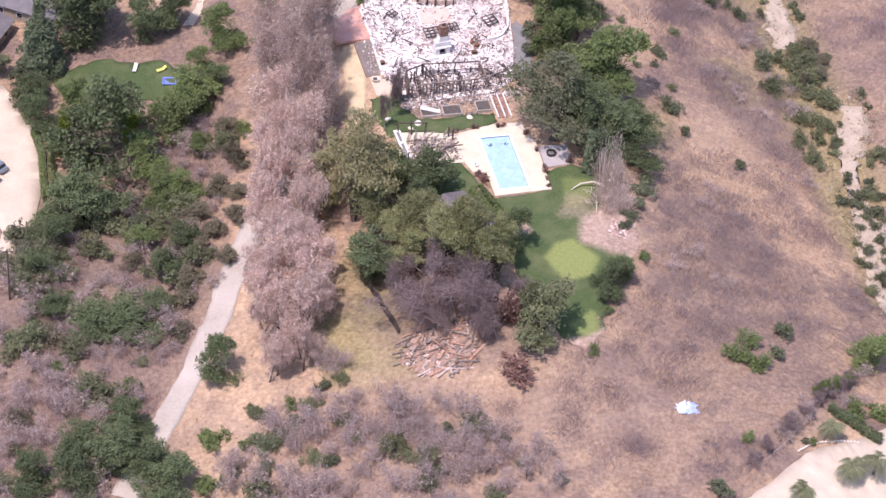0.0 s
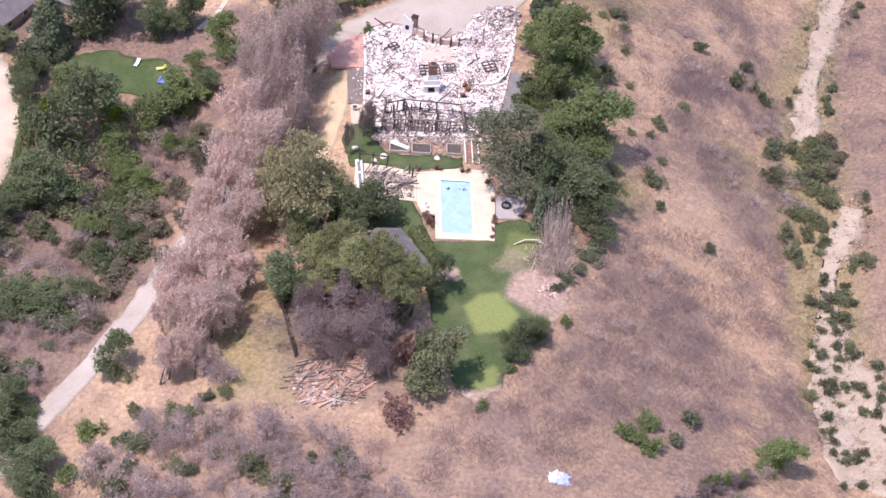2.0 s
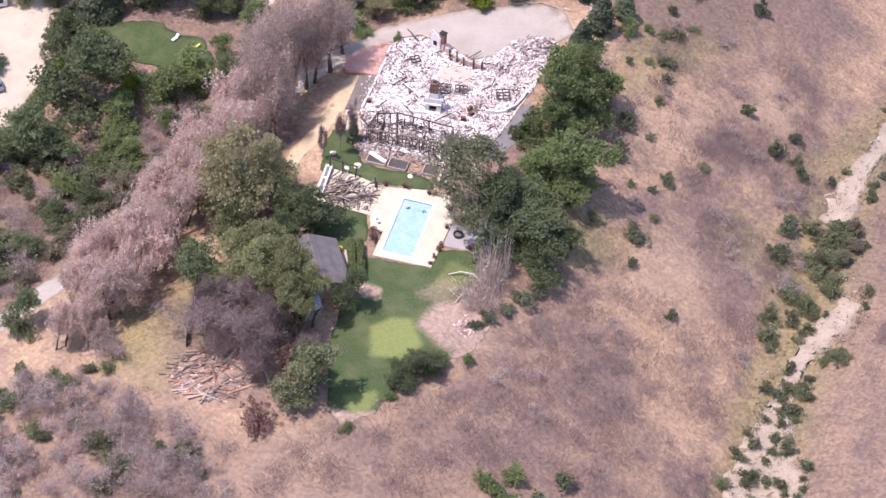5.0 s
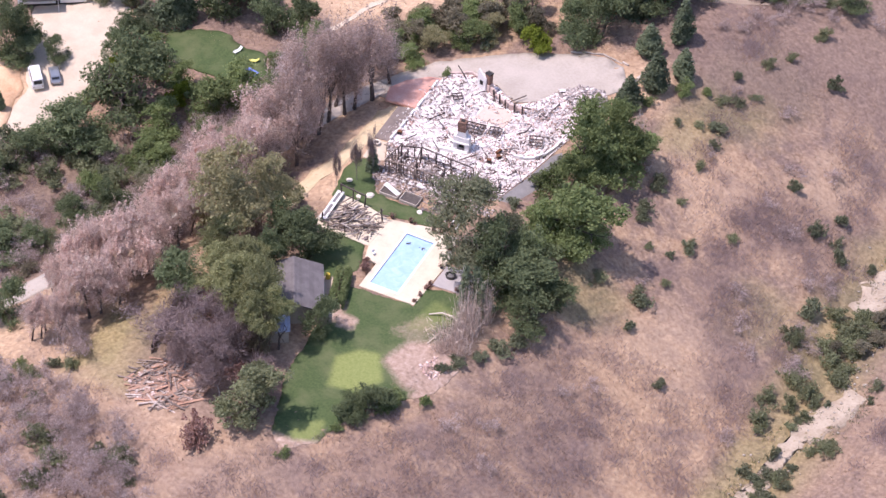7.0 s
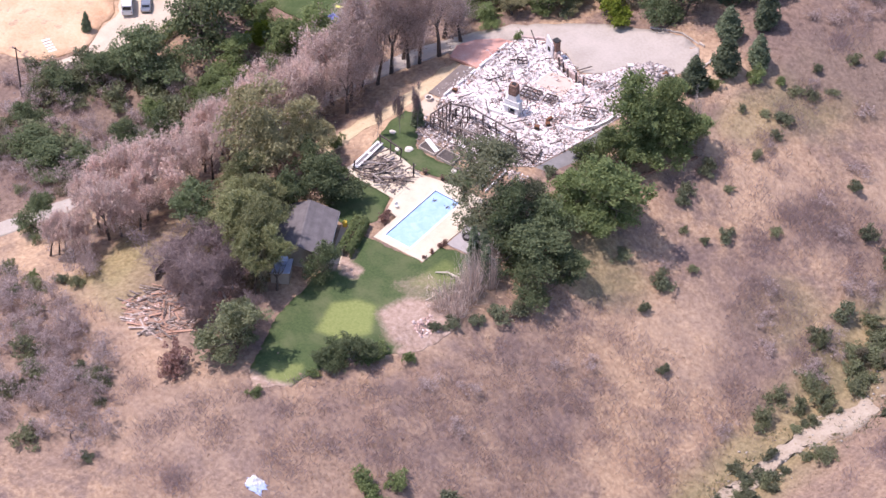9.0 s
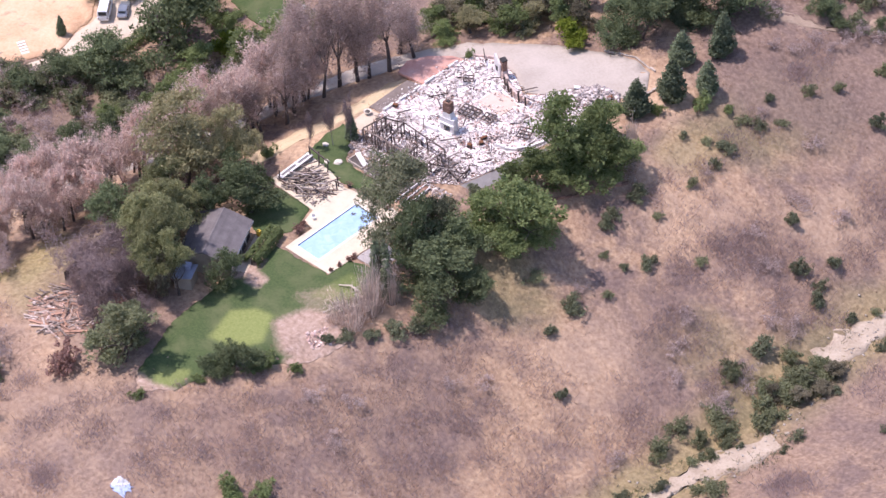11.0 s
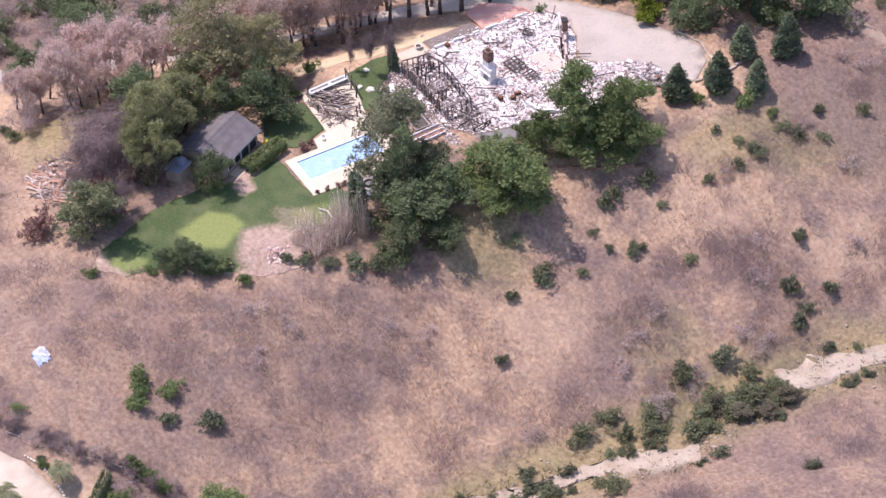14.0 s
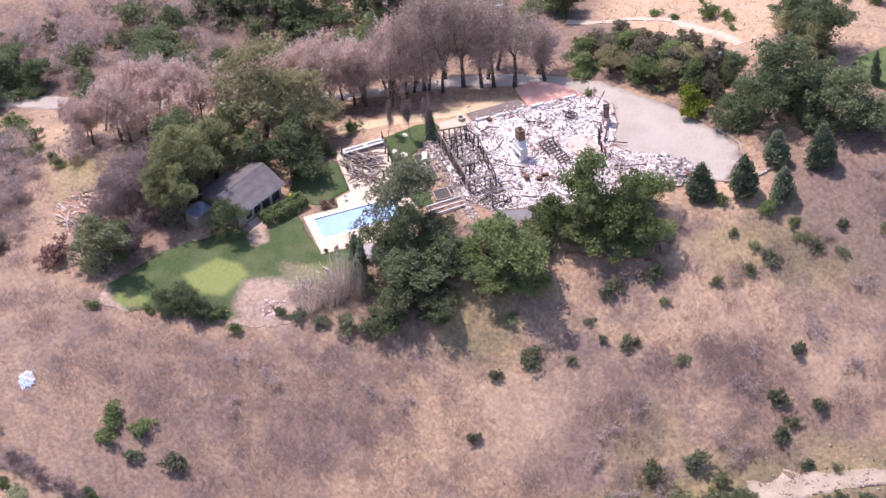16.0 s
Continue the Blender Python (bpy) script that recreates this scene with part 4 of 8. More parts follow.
KINDS = {
    "oak": (5, 11, 5.2, lambda g, h, r: crown_tree(g, M["oak"], "dense dark green oak with a rounded crown", "tree", h, r, 25, 8500, 0.235, -0.04, 0.37, -0.95)),
    "lime": (4, 10, 4.6, lambda g, h, r: crown_tree(g, M["lime"], "bright green leafy tree with a full crown", "tree", h, r, 24, 8200, 0.235, -0.04, 0.38, -0.95)),
    "olive": (3, 15, 6.0, lambda g, h, r: crown_tree(g, M["olive"], "tall olive-green tree with a loose feathery crown", "tree", h, r, 30, 11000, 0.22, 0.12, 0.31, -0.8, "tree", 0.62, 0.45)),
    "feathery": (2, 16, 6.4, lambda g, h, r: crown_tree(g, M["grey"], "tall grey-green tree with a loose feathery crown", "tree", h, r, 32, 12000, 0.22, 0.08, 0.29, -0.8, "tree", 0.8, 0.2)),
    "mixed": (3, 6, 3.4, lambda g, h, r: crown_tree(g, M["mixed"], "low brownish green tree singed by the fire", "tree", h, r, 14, 4400, 0.23, 0.02, 0.42, -0.95)),
    "pine": (4, 13, 5.5, lambda g, h, r: crown_tree(g, M["pine"], "broad green pine with layered boughs", "tree", h, r, 26, 12500, 0.20, 0.28, 0.33, -0.8, "tree", 0.6, 0.4)),
    "grey": (2, 10, 3.8, lambda g, h, r: crown_tree(g, M["scrub"], "grey-green tree scorched on one side", "tree", h, r, 24, 7500, 0.21, 0.02, 0.36, -0.95, "tree", 0.7, 0.1)),
    "conifer": (4, 8, 2.1, lambda g, h, r: conifer(g, M["conifer"], "narrow dark green conifer", h, r, 6500, 0.2, 0.03, "conifer", 0.1, 0.62, 0.3)),
    "spruce": (1, 15, 4.6, lambda g, h, r: conifer(g, M["conifer"], "tall tiered dark conifer", h, r, 12000, 0.3, 0.06, "conifer", 0.3, 0.9, 0.08)),
    "cypress": (2, 6, 0.8, lambda g, h, r: conifer(g, M["conifer"], "slender columnar green cypress", h, r, 2400, 0.2, 0.02, "cypress", 0.0, 0.35, 0.1)),
    "bush": (5, 2.2, 1.6, lambda g, h, r: shrub(g, M["bush"], "rounded dark green shrub on the dry slope", h, r, 1200, 0.17)),
    "lime_bush": (4, 3.0, 2.2, lambda g, h, r: shrub(g, M["lime"], "leafy bright green garden bush", h, r, 1600, 0.2)),
    "yellow_bush": (1, 4.5, 3.2, lambda g, h, r: shrub(g, M["yellow"], "yellow-green flowering bush by the drive", h, r, 5200, 0.2)),
    "scrub": (5, 3.0, 2.6, lambda g, h, r: shrub(g, M["scrub"], "grey-green scrub on the hillside", h, r, 1500, 0.21)),
    "singed": (4, 3.0, 2.8, lambda g, h, r: shrub(g, M["mixed"], "low brownish green bush singed by the fire", h, r, 1300, 0.2)),
    "grey_bush": (3, 1.6, 1.5, lambda g, h, r: shrub(g, M["grey"], "low grey-green bush in the dry wash", h, r, 800, 0.16)),
    "russet": (2, 3.0, 2.3, lambda g, h, r: shrub(g, M["russet"], "russet scorched bush in dry grass", h, r, 1700, 0.18)),
    "dead": (5, 14, 5.4, lambda g, h, r: bare_tree(g, "scorched tree with a pinkish brown dead crown", h, r, 1500, M["dead"], 5000, 0.215, "burnt_tree", 0.026, 4, M["pale_twig"], None, 0.30, 1.7, 230)),
    "gum": (4, 18, 4.4, lambda g, h, r: bare_tree(g, "tall burnt tree with a blackened trunk and thin brown foliage", h, r, 1500, M["gum"], 3800, 0.20, "burnt_tree", 0.026, 4, M["twig"], None, 0.14, 3.4, 210, 0.13, 0.17)),
    "burnt": (3, 7.5, 5.0, lambda g, h, r: bare_tree(g, "burnt bare tree with a haze of grey twigs", h, r, 4600, None, 0, 0.4, "burnt_tree", 0.030, 4, M["dark_twig"], M["ashy_limb"])),
    "thicket": (5, 2.8, 2.8, lambda g, h, r: bare_tree(g, "burnt thicket of grey leafless stems", h, r, 900, M["twig"], 350, 0.12, "burnt_shrub", 0.018, 3, None, None, 0.2, 1.0, 60, 0.2)),
    "brush": (4, 1.6, 1.7, lambda g, h, r: bare_tree(g, "burnt grey brush without leaves", h, r, 600, None, 0, 0.3, "burnt_shrub", 0.018, 3, None, None, 0.2, 1.0, 60, 0.3)),
    "fan": (3, 7, 2.4, lambda g, h, r: dry_fan(g, h, r)),
    "palm": (1, 4, 2.4, lambda g, h, r: palm(g, h, r)),
}
MADE, COUNT = {}, {}


def plant(kind, x, y, h=None, r=None, label="", group=""):
    """Sets a plant of a kind at a place, with its own height, radius and turn."""
    variants, h0, r0, build = KINDS[kind]
    n = COUNT[kind] = COUNT.get(kind, 0) + 1
    key = (kind, n % variants)
    turn = (n * 137.5 + x * 31 + y * 17) % 360
    h, r = h or h0, r or r0
    m = pose(x, y, float(ground_z(x, y)) - 0.05, 0, 0, turn) @ Matrix.Diagonal((r / r0 * (1 + 0.14 * math.sin(n * 1.7)), r / r0 * (1 + 0.14 * math.cos(n * 2.3)), h / h0, 1))
    if key not in MADE:
        ob = MADE[key] = build(np.random.default_rng(100 + sum(map(ord, kind)) + 7 * key[1]), h0, r0)
        ob.matrix_basis = m
    else:
        first = MADE[key]
        ob = copy_thing(first, m @ Matrix.Diagonal([1 / s for s in first.scale] + [1]))
    return tagged(ob, label, "", group)


def row(kind, places, group=""):
    for p in places:
        plant(kind, *p, group=group)


# trees east of the pool and the house
row("feathery", [(11.5, 11.0, 17.5, 7.8), (15.2, 15.2, 10, 4.8)])
row("oak", [(21.0, 9.6, 8.5, 6.8), (26.4, 12.0, 6, 4.8), (16.6, 9.6, 13, 4.8), (24.6, 5.4, 7, 4.8), (19.6, 15.6, 8, 5.0)], "trees east of the pool")
row("lime", [(23.4, 25.0, 13.5, 6.8), (19.2, 40.6, 16, 5.8), (23.2, 46.0, 13.5, 4.6), (17.5, 34.0, 9, 4.2), (17.6, 49.5, 8.5, 3.8), (19.0, 21.6, 8, 4.2), (25.4, 27.0, 7.5, 4.8), (21.6, 43.0, 8.5, 5.2), (24.6, 46.6, 7, 4.2), (20.6, 37.0, 7, 4.4), (25.2, 22.4, 6.5, 4.2)], "trees east of the house")
row("bush", [(13.6, 33.5, 2.4, 2.2), (14.5, 39.0, 2.4, 2.2), (18.8, 30.0, 2.4, 2.4), (11.8, 27.2, 1.6, 1.5), (24.5, 50.2, 1.8, 1.4), (20.5, 32.5, 2.4, 2.2), (17.0, 18.5, 2.2, 2.4), (20.0, 19.0, 2.2, 2.2)])
row("cypress", [(15.3, 2.4, 9.0, 1.2), (18.4, 1.6, 8, 1.1), (16.8, 3.0, 9, 1.2)], "cypresses by the pool")
row("fan", [(17.4, -0.8, 13.5, 3.2), (18.4, -2.8, 9.5, 4.0), (16.4, -4.6, 6.0, 4.0), (18.6, -6.0, 6.5, 3.6), (19.4, 1.6, 13.0, 1.8), (16.4, -7.6, 4.0, 2.2), (22.4, 52.6, 9, 1.8), (23.4, 51.2, 6, 1.4)], "dry canes beyond the lawn")
row("bush", [(19.8, -8.5, 1.4, 1.8), (21.8, -5.6, 1.6, 1.8), (23.6, -2.0, 1.8, 2.0), (18.2, -10.8, 1.2, 1.4), (25.2, 1.2, 2.0, 2.0)], "low hedge at the edge of the lawn")
# trees round the guest house
row("olive", [(-24.2, -1.6, 21.5, 7.6), (-20.6, 6.5, 14, 5.2), (-29.0, 3.5, 12, 4.8)])
row("pine", [(-14.0, -18.4, 15, 4.6), (-16.4, -12.0, 13, 4.8), (-22.0, -7.0, 12, 5.0), (-9.6, -20.2, 16, 4.4), (-7.4, -22.6, 13.5, 3.4), (-13.6, -15.2, 13, 4.8), (-15.2, -8.6, 8.5, 4.2), (-18.2, -15.6, 9, 3.6), (-19.6, -12.0, 10, 4.4), (-5.2, -19.8, 14, 3.4), (-10.4, -16.4, 15, 4.2)], "pines by the guest house")
row("oak", [(-11.2, 0.4, 9.5, 5.2), (-16.8, 2.6, 8.5, 4.6), (-24.2, -15.6, 10, 4.9), (-0.9, -13.7, 8.4, 3.1), (12.3, -24.5, 5.6, 3.7), (14.6, -21.6, 3.6, 2.6), (10.4, -27.4, 3.2, 2.2), (-15.0, -4.6, 9, 3.6)])
row("lime_bush", [(15.4, -20.4, 2.2, 1.8), (10.3, -29.6, 1.5, 1.2), (6.0, -37.4, 1.6, 1.2), (19.1, -18.4, 2, 1.3), (14.4, -22.4, 2, 1.6), (-14.8, 6.6, 2.2, 1.5), (-20, 12, 2.5, 1.8)])
row("grey", [(-1.2, -34.4, 13, 5.0), (-2.6, -31.6, 9, 3.4)])
for x, y, h, r in ((-11.4, -17.4, 8, 3.0), (-15.8, -15.0, 9, 2.8), (-6.6, -21.8, 8.5, 2.8)):
    plant("mixed", x, y, h, r, "brownish green tree singed by the fire beside the guest house", "trees by the guest house")
row("burnt", [(-13.6, -24.8, 9.5, 8.4), (-16.8, -19.4, 9, 3.6), (-10.6, -23.6, 9, 3.4), (-20.5, -21.6, 8, 5.2), (-8.0, -27.4, 8.5, 6.0), (-3.5, -29.5, 6.5, 3.6), (-16.5, -29.0, 6, 4.4), (-7.8, -32.4, 6, 4.0)], "burnt trees by the lawn")
row("russet", [(-6.8, -41.0, 4.6, 3.6), (-14.5, -21.5, 6.5, 2.8), (-5.4, -29.6, 7.0, 3.4), (-19.6, -17.4, 6, 2.6)])
# scorched trees along the drive
rng = np.random.default_rng(23)
for k, y in enumerate(np.arange(-31.0, 28.0, 3.1)):
    west = np.interp(y, (-31, -24, -18, -11, -1, 8, 18, 27), (-43.0, -42.2, -40.6, -38.8, -37.4, -35.6, -33.4, -31.5))
    east = np.interp(y, (-31, -24, -18, -8, 6, 12, 20, 27), (-38.0, -36.6, -34.2, -33.2, -31.8, -29.4, -28.6, -28.0))
    for x in (west, east) if k % 3 else (west, (west + east) / 2, east):
        tall = rng.uniform(9.5, 14.0) * (0.75 if y < -26 else 1.0)
        plant("dead", float(x + rng.normal() * 0.5), float(y + rng.normal() * 0.9), tall, tall * rng.uniform(0.26, 0.36), group="scorched trees along the drive")
row("gum", [(-27.9, 27.4, 19, 3.6), (-25.9, 30.0, 16, 3.4), (-26.2, 33.8, 19, 3.8), (-24.3, 36.4, 16.5, 3.4), (-23.7, 38.4, 14, 3.2), (-21.7, 41.3, 16, 4.0), (-26.9, 24.0, 17, 3.6), (-24.8, 20.6, 13, 3.2), (-30.5, 32.0, 15, 3.8), (-30.0, 41.0, 13, 4.0), (-27.4, 38.4, 14, 3.6), (-25.0, 46.8, 11, 4.0), (-21.0, 46.6, 9, 3.4), (-29.6, 22.4, 14, 3.4), (-27.0, 17.0, 9, 3.0)], "burnt trees above the drive")
row("burnt", [(-13.4, 20.4, 8.0, 1.3), (-12.0, 23.0, 9.5, 1.4), (-15.6, 17.2, 7.0, 1.1)], "burnt saplings on the garden lawn")
row("cypress", [(-12.3, 23.6, 4.8, 1.0)])
# conifers and shrubs by the turning court
row("conifer", [(17.8, 58.8, 7.4, 2.7), (19.8, 65.2, 8.4, 3.1), (18.9, 78.9, 9.0, 2.9), (22.9, 70.6, 6.8, 2.8), (15.4, 72.8, 6.8, 2.5)], "conifers by the turning court")
row("lime_bush", [(20.4, 61.2, 2, 1.4), (24.6, 67.6, 3, 1.9), (27.4, 70.6, 1.4, 1.6), (-12.8, 51.3, 2.2, 0.9)])
row("oak", [(3.6, 80.6, 15, 7.4), (5.6, 73.6, 11, 5.8), (12.9, 88.0, 11.5, 6.4), (0.5, 73.0, 7, 3.8), (-8.0, 75.0, 7, 3.4), (9.4, 83.6, 9, 4.4), (-1.5, 80, 8, 4)], "oaks north of the court")
row("spruce", [(8.2, 82.6, 10, 3.4)])
row("conifer", [(2.7, 96.0, 7, 1.3)])
row("yellow_bush", [(-2.8, 65.8, 5, 3.4)])
row("olive", [(-9.4, 90.8, 7.5, 4.0), (-18.1, 89.3, 5, 2.4)])
row("olive", [(-18.6, 57.6, 6, 3.4), (-11.0, 65.2, 6, 3.2), (-23.4, 63.6, 5, 3.0), (-14.4, 70.0, 5.6, 3.0)], "mixed trees along the court")
row("lime", [(-24.0, 55.0, 5.4, 3.4), (-13.8, 61.4, 6, 3.6), (-20.5, 53.2, 4, 2.6), (-7.2, 68.4, 6.5, 3.4), (-22.0, 61.5, 5.6, 3.4), (-15.6, 68.0, 5.6, 3.4)], "mixed trees along the court")
row("scrub", [(-16.8, 66.6, 4, 3), (-10.6, 63.6, 3, 2.4), (-24.5, 61.5, 3.6, 2.6), (-28.0, 58.0, 3, 2.2)])
row("lime_bush", [(-41.7, 84.6, 3, 2.2), (-43.1, 79.9, 3.6, 2.6), (-30.8, 80.4, 3.4, 2.3), (-27.9, 82.6, 2.4, 1.5), (-30.6, 104.4, 3, 2), (-21.8, 108.3, 3.4, 2.2), (-25.6, 104.0, 2.4, 1.5), (-36.8, 72.6, 1.6, 1.2), (-33.5, 75.0, 1.4, 1.0), (-37.5, 82.0, 1.2, 0.8), (-24.0, 82.0, 1.0, 1.0)], "orchard bushes")
row("oak", [(-39.3, 95.0, 4.8, 3.2), (-34.4, 96.6, 4.8, 3.4), (-18.6, 92.0, 8.5, 5.2), (-9.2, 92.0, 13, 5.6), (-23.4, 92.4, 5.6, 3.0)], "orchard trees")
row("mixed", [(-21.4, 58.6, 5, 3), (-17.0, 63.4, 6, 3.4), (-12.4, 67.8, 6, 3.4), (-8.8, 70.6, 6, 3.2), (-26.4, 58.4, 5, 3), (-20.0, 66.4, 5, 3.0), (-24.6, 66.0, 4, 2.6), (-16.0, 72.0, 5, 3.0), (-29.4, 63.4, 4, 2.4), (-12.0, 74.6, 5, 3), (-4.4, 70.4, 5, 2.4), (-20.4, 71.6, 4, 2.6)], "mixed trees along the court")
row("burnt", [(12.3, 103.0, 4.6, 4.2)])
row("thicket", [(-55.0, 95.5, 2.4, 3), (-51.5, 101, 2.6, 3.2), (-47.5, 106, 2.8, 3.4), (-44, 111, 2.4, 3), (-41, 117, 2.6, 3.4), (-36, 121, 2.8, 3.6), (-32, 125, 3.2, 4), (-27, 128, 3.4, 4.4), (-22, 132, 3.4, 4.4), (-17, 134, 3.2, 4.2), (-12, 137, 3.4, 4.4), (-7, 139, 3, 4), (-2, 142, 3.4, 4.2), (4, 144, 3, 4), (-57, 99, 2.6, 3.4), (-53, 106, 2.6, 3.4), (-28, 123, 2.2, 3)], "burnt thicket along the far bank")
row("scrub", [(-46, 114, 3.4, 1.8), (-43.4, 117.5, 4.4, 1.6), (-31, 131, 5, 2.4), (-10, 141, 5, 3), (1, 141, 4, 2.8), (-24.5, 126, 2.6, 2.2), (-37, 118, 2, 1.6), (-61, 92, 3, 2), (-58, 94, 3.4, 2), (22, 104, 3.6, 2.8), (30, 101, 3, 2.6), (36, 106, 3, 2.4), (26, 107, 2.6, 2.4), (17, 99, 2.2, 2)], "scrub on the far bank")
row("oak", [(-33.6, 120.8, 6, 3.2), (-24.5, 128.5, 7, 3.6), (-12.0, 132.3, 6, 3.8), (-4.8, 133.9, 8, 3.6), (-1.1, 138.0, 6.5, 4.0), (-17.7, 130.7, 5, 3.4), (-47.3, 104.4, 3.6, 2.8), (-28.0, 124.6, 4.5, 3.2), (4.0, 141.0, 7, 4.2), (-42.0, 113.5, 3.4, 2.4)], "oaks along the far bank")
row("singed", [(-38.0, 119.0, 3, 3), (-20.6, 128.6, 3, 3.4), (-14.6, 129.4, 2.6, 3), (-8.4, 131.6, 3, 3.4), (-2.0, 134.0, 2.6, 3.2), (-26.0, 124.0, 2.4, 2.8), (1.0, 139.0, 3, 3.4), (-30.0, 122.0, 2.6, 2.8)], "singed bushes along the far bank")
row("thicket", [(20, 99, 2, 2.6), (31, 97, 2, 2.6), (38, 103, 2, 2.6), (45, 108, 2.2, 2.8), (33, 111, 2, 2.6), (27, 94, 1.8, 2.4)], "burnt thicket below the park lawn")
row("scrub", [(12.6, 102.7, 3.5, 2.4), (24.2, 114.6, 3.5, 2.6), (28.9, 108.8, 3, 3), (18.7, 91.4, 2.5, 2), (19.9, 108.8, 3, 1.9), (34, 112, 3, 2.2)])
row("oak", [(24.2, 98.8, 5, 3.2), (27.1, 99.0, 4, 2.6), (39.8, 108.0, 5.5, 3.2), (29.3, 118, 2.6, 1.7), (33, 104, 3, 2)])
# the neighbour's trees
row("oak", [(-61.4, 28.6, 18, 7.8), (-60.8, 57.6, 17, 7.6), (-57.0, 63.4, 10, 4.6), (-88.6, 30.6, 14, 4.4), (-87.0, 33.4, 10, 3.6), (-44.4, 58.6, 10, 3.6), (-68.6, 17.0, 8, 5.4), (-71.4, 9.6, 7, 4.6), (-86, 31, 6, 3.6), (-65.0, 15.5, 11, 6.6), (-81.0, 33.6, 5, 3.2),
            (-49.6, 56.5, 9, 4.4), (-70.6, 37.6, 8, 3.6), (-71.2, 43.0, 8, 3.8), (-75.5, 3.0, 6, 4.4)], "neighbouring trees")
row("spruce", [(-68.6, 52.6, 16, 5.0)])
row("grey", [(-81.7, 52, 8, 4.2), (-76.5, 52.5, 6, 3.2)])
row("lime", [(-37.4, 49.8, 9, 4.6), (-48.2, 32.6, 9, 5.0), (-63.6, 38.6, 9, 4.0), (-43.8, 35.6, 6, 3.4), (-54.0, 26.0, 7, 4.2), (-51.6, 19.6, 5.5, 3.8), (-56.4, 37.0, 6, 3.4), (-41.6, 44.0, 6, 3.0), (-45.0, 25.5, 4.5, 2.8)])
row("grey_bush", [(-77.2, 12.0, 3.0, 2.8), (-74.6, 8.4, 3.0, 2.6), (-83.0, 5.0, 2.4, 2.4)])
row("conifer", [(-82.4, 18.2, 4.6, 1.3)])
row("yellow_bush", [(-66.8, 31.6, 9, 3.0), (-55.5, 33.5, 5, 2.6)])
row("bush", [(-50.5, 66.2, 2.5, 1.8), (-69.6, 46.5, 4, 2.6), (-72, 49.5, 4, 2.4), (-60, 18, 3.4, 3), (-57.5, 12.5, 3.2, 2.8)])
row("lime", [(-44.0, 37.6, 8, 4.4), (-52.5, 16.5, 6, 3.6), (-57.5, 8.0, 5, 3.4), (-49.0, 17.5, 5, 3.2)])
row("mixed", [(-40.6, 27.4, 3.4, 2.6), (-39.8, 20.6, 3.4, 2.8), (-43.6, 15.2, 3.2, 2.6), (-47.6, 11.0, 3.2, 2.6), (-42.0, 7.0, 3, 2.4), (-48.4, 1.8, 3, 2.6), (-44.4, -2.0, 2.6, 2.2), (-51.0, -3.6, 3, 2.6), (-45.6, 5.4, 2.8, 2.4), (-40.6, 12.4, 2.6, 2.2), (-52.0, 3.0, 3, 2.6)], "undergrowth beside the drive")
row("thicket", [(-42.6, 23.6, 2.4, 2.6), (-46.0, 19.6, 2.4, 2.6), (-44.4, 11.6, 2.2, 2.4), (-49.6, 7.4, 2.4, 2.6), (-43.4, 31.0, 2.4, 2.6), (-47.0, -6.0, 2.2, 2.4), (-46.4, 28.6, 2.4, 2.8)], "undergrowth beside the drive")
# scrub in the western valley
row("scrub", [(-49.1, 0.2, 4, 3), (-53.3, -3.4, 4, 3), (-62.0, -8.2, 4, 4), (-76.2, 0.1, 4, 3), (-54.3, 10.7, 4, 3.4), (-67.0, -8.6, 4, 4), (-73.3, 5.4, 5, 3.6), (-65, 7.6, 4, 3.4),
              (-70.9, -16, 4, 3), (-78.4, -12.6, 5, 4), (-50.1, 13.4, 4, 3), (-41.1, 24.4, 4, 3), (-45.9, -37.5, 2.6, 2.2), (-43.8, -43.4, 2.4, 2), (-32.7, -35.3, 2.2, 1.5), (-63.5, 12.9, 3, 2.5)], "valley scrub")
row("oak", [(-50.2, -26.4, 8, 4.0), (-66.4, -40.4, 8, 5.4), (-60.4, -47.0, 7, 5), (-73.6, -42.3, 7, 5.4), (-71.0, -37.0, 6, 4.4), (-64.0, -34.0, 5, 3.4), (-80.0, -40.0, 6, 4.6), (-65.2, -33.8, 6.5, 3.8), (-62.6, -43.1, 6.5, 3.8), (-60.1, -52.1, 6.5, 3.8), (-56.0, -58.3, 6.5, 3.8), (-60.3, -58.5, 6.5, 3.8), (-61.6, -12.6, 5, 4.8), (-67.0, -12.0, 5, 4.6), (-57.4, -8.4, 4.4, 3.6), (-54.4, -0.6, 6, 3.6), (-51.0, 4.0, 6.5, 3.6), (-72.6, -6.0, 5, 4.0), (-40.2, 40.3, 5, 3)], "oaks in the western valley")
row("lime_bush", [(-53.4, -39.6, 3, 2.7), (-40.7, -37.1, 1.7, 1.4), (-48.3, -42.2, 1.6, 1.5), (-63.4, -25.1, 2.6, 2.2), (-55.5, -47.9, 2.6, 2.2), (-73.8, -18.5, 2, 1.6), (-37.6, 27, 2, 2)])
row("thicket", [(-24.0, -53.2, 3.4, 3.2), (-30.3, -47.6, 3.4, 3.2), (-38.0, -44.5, 2.6, 2.4), (-18.3, -57.8, 3.2, 3), (-29, -57.3, 3.2, 3), (-43.4, -50.8, 3.2, 3), (-74, -28, 3, 3), (-80, -22, 3, 3.5), (-57, 16, 3.5, 3)])
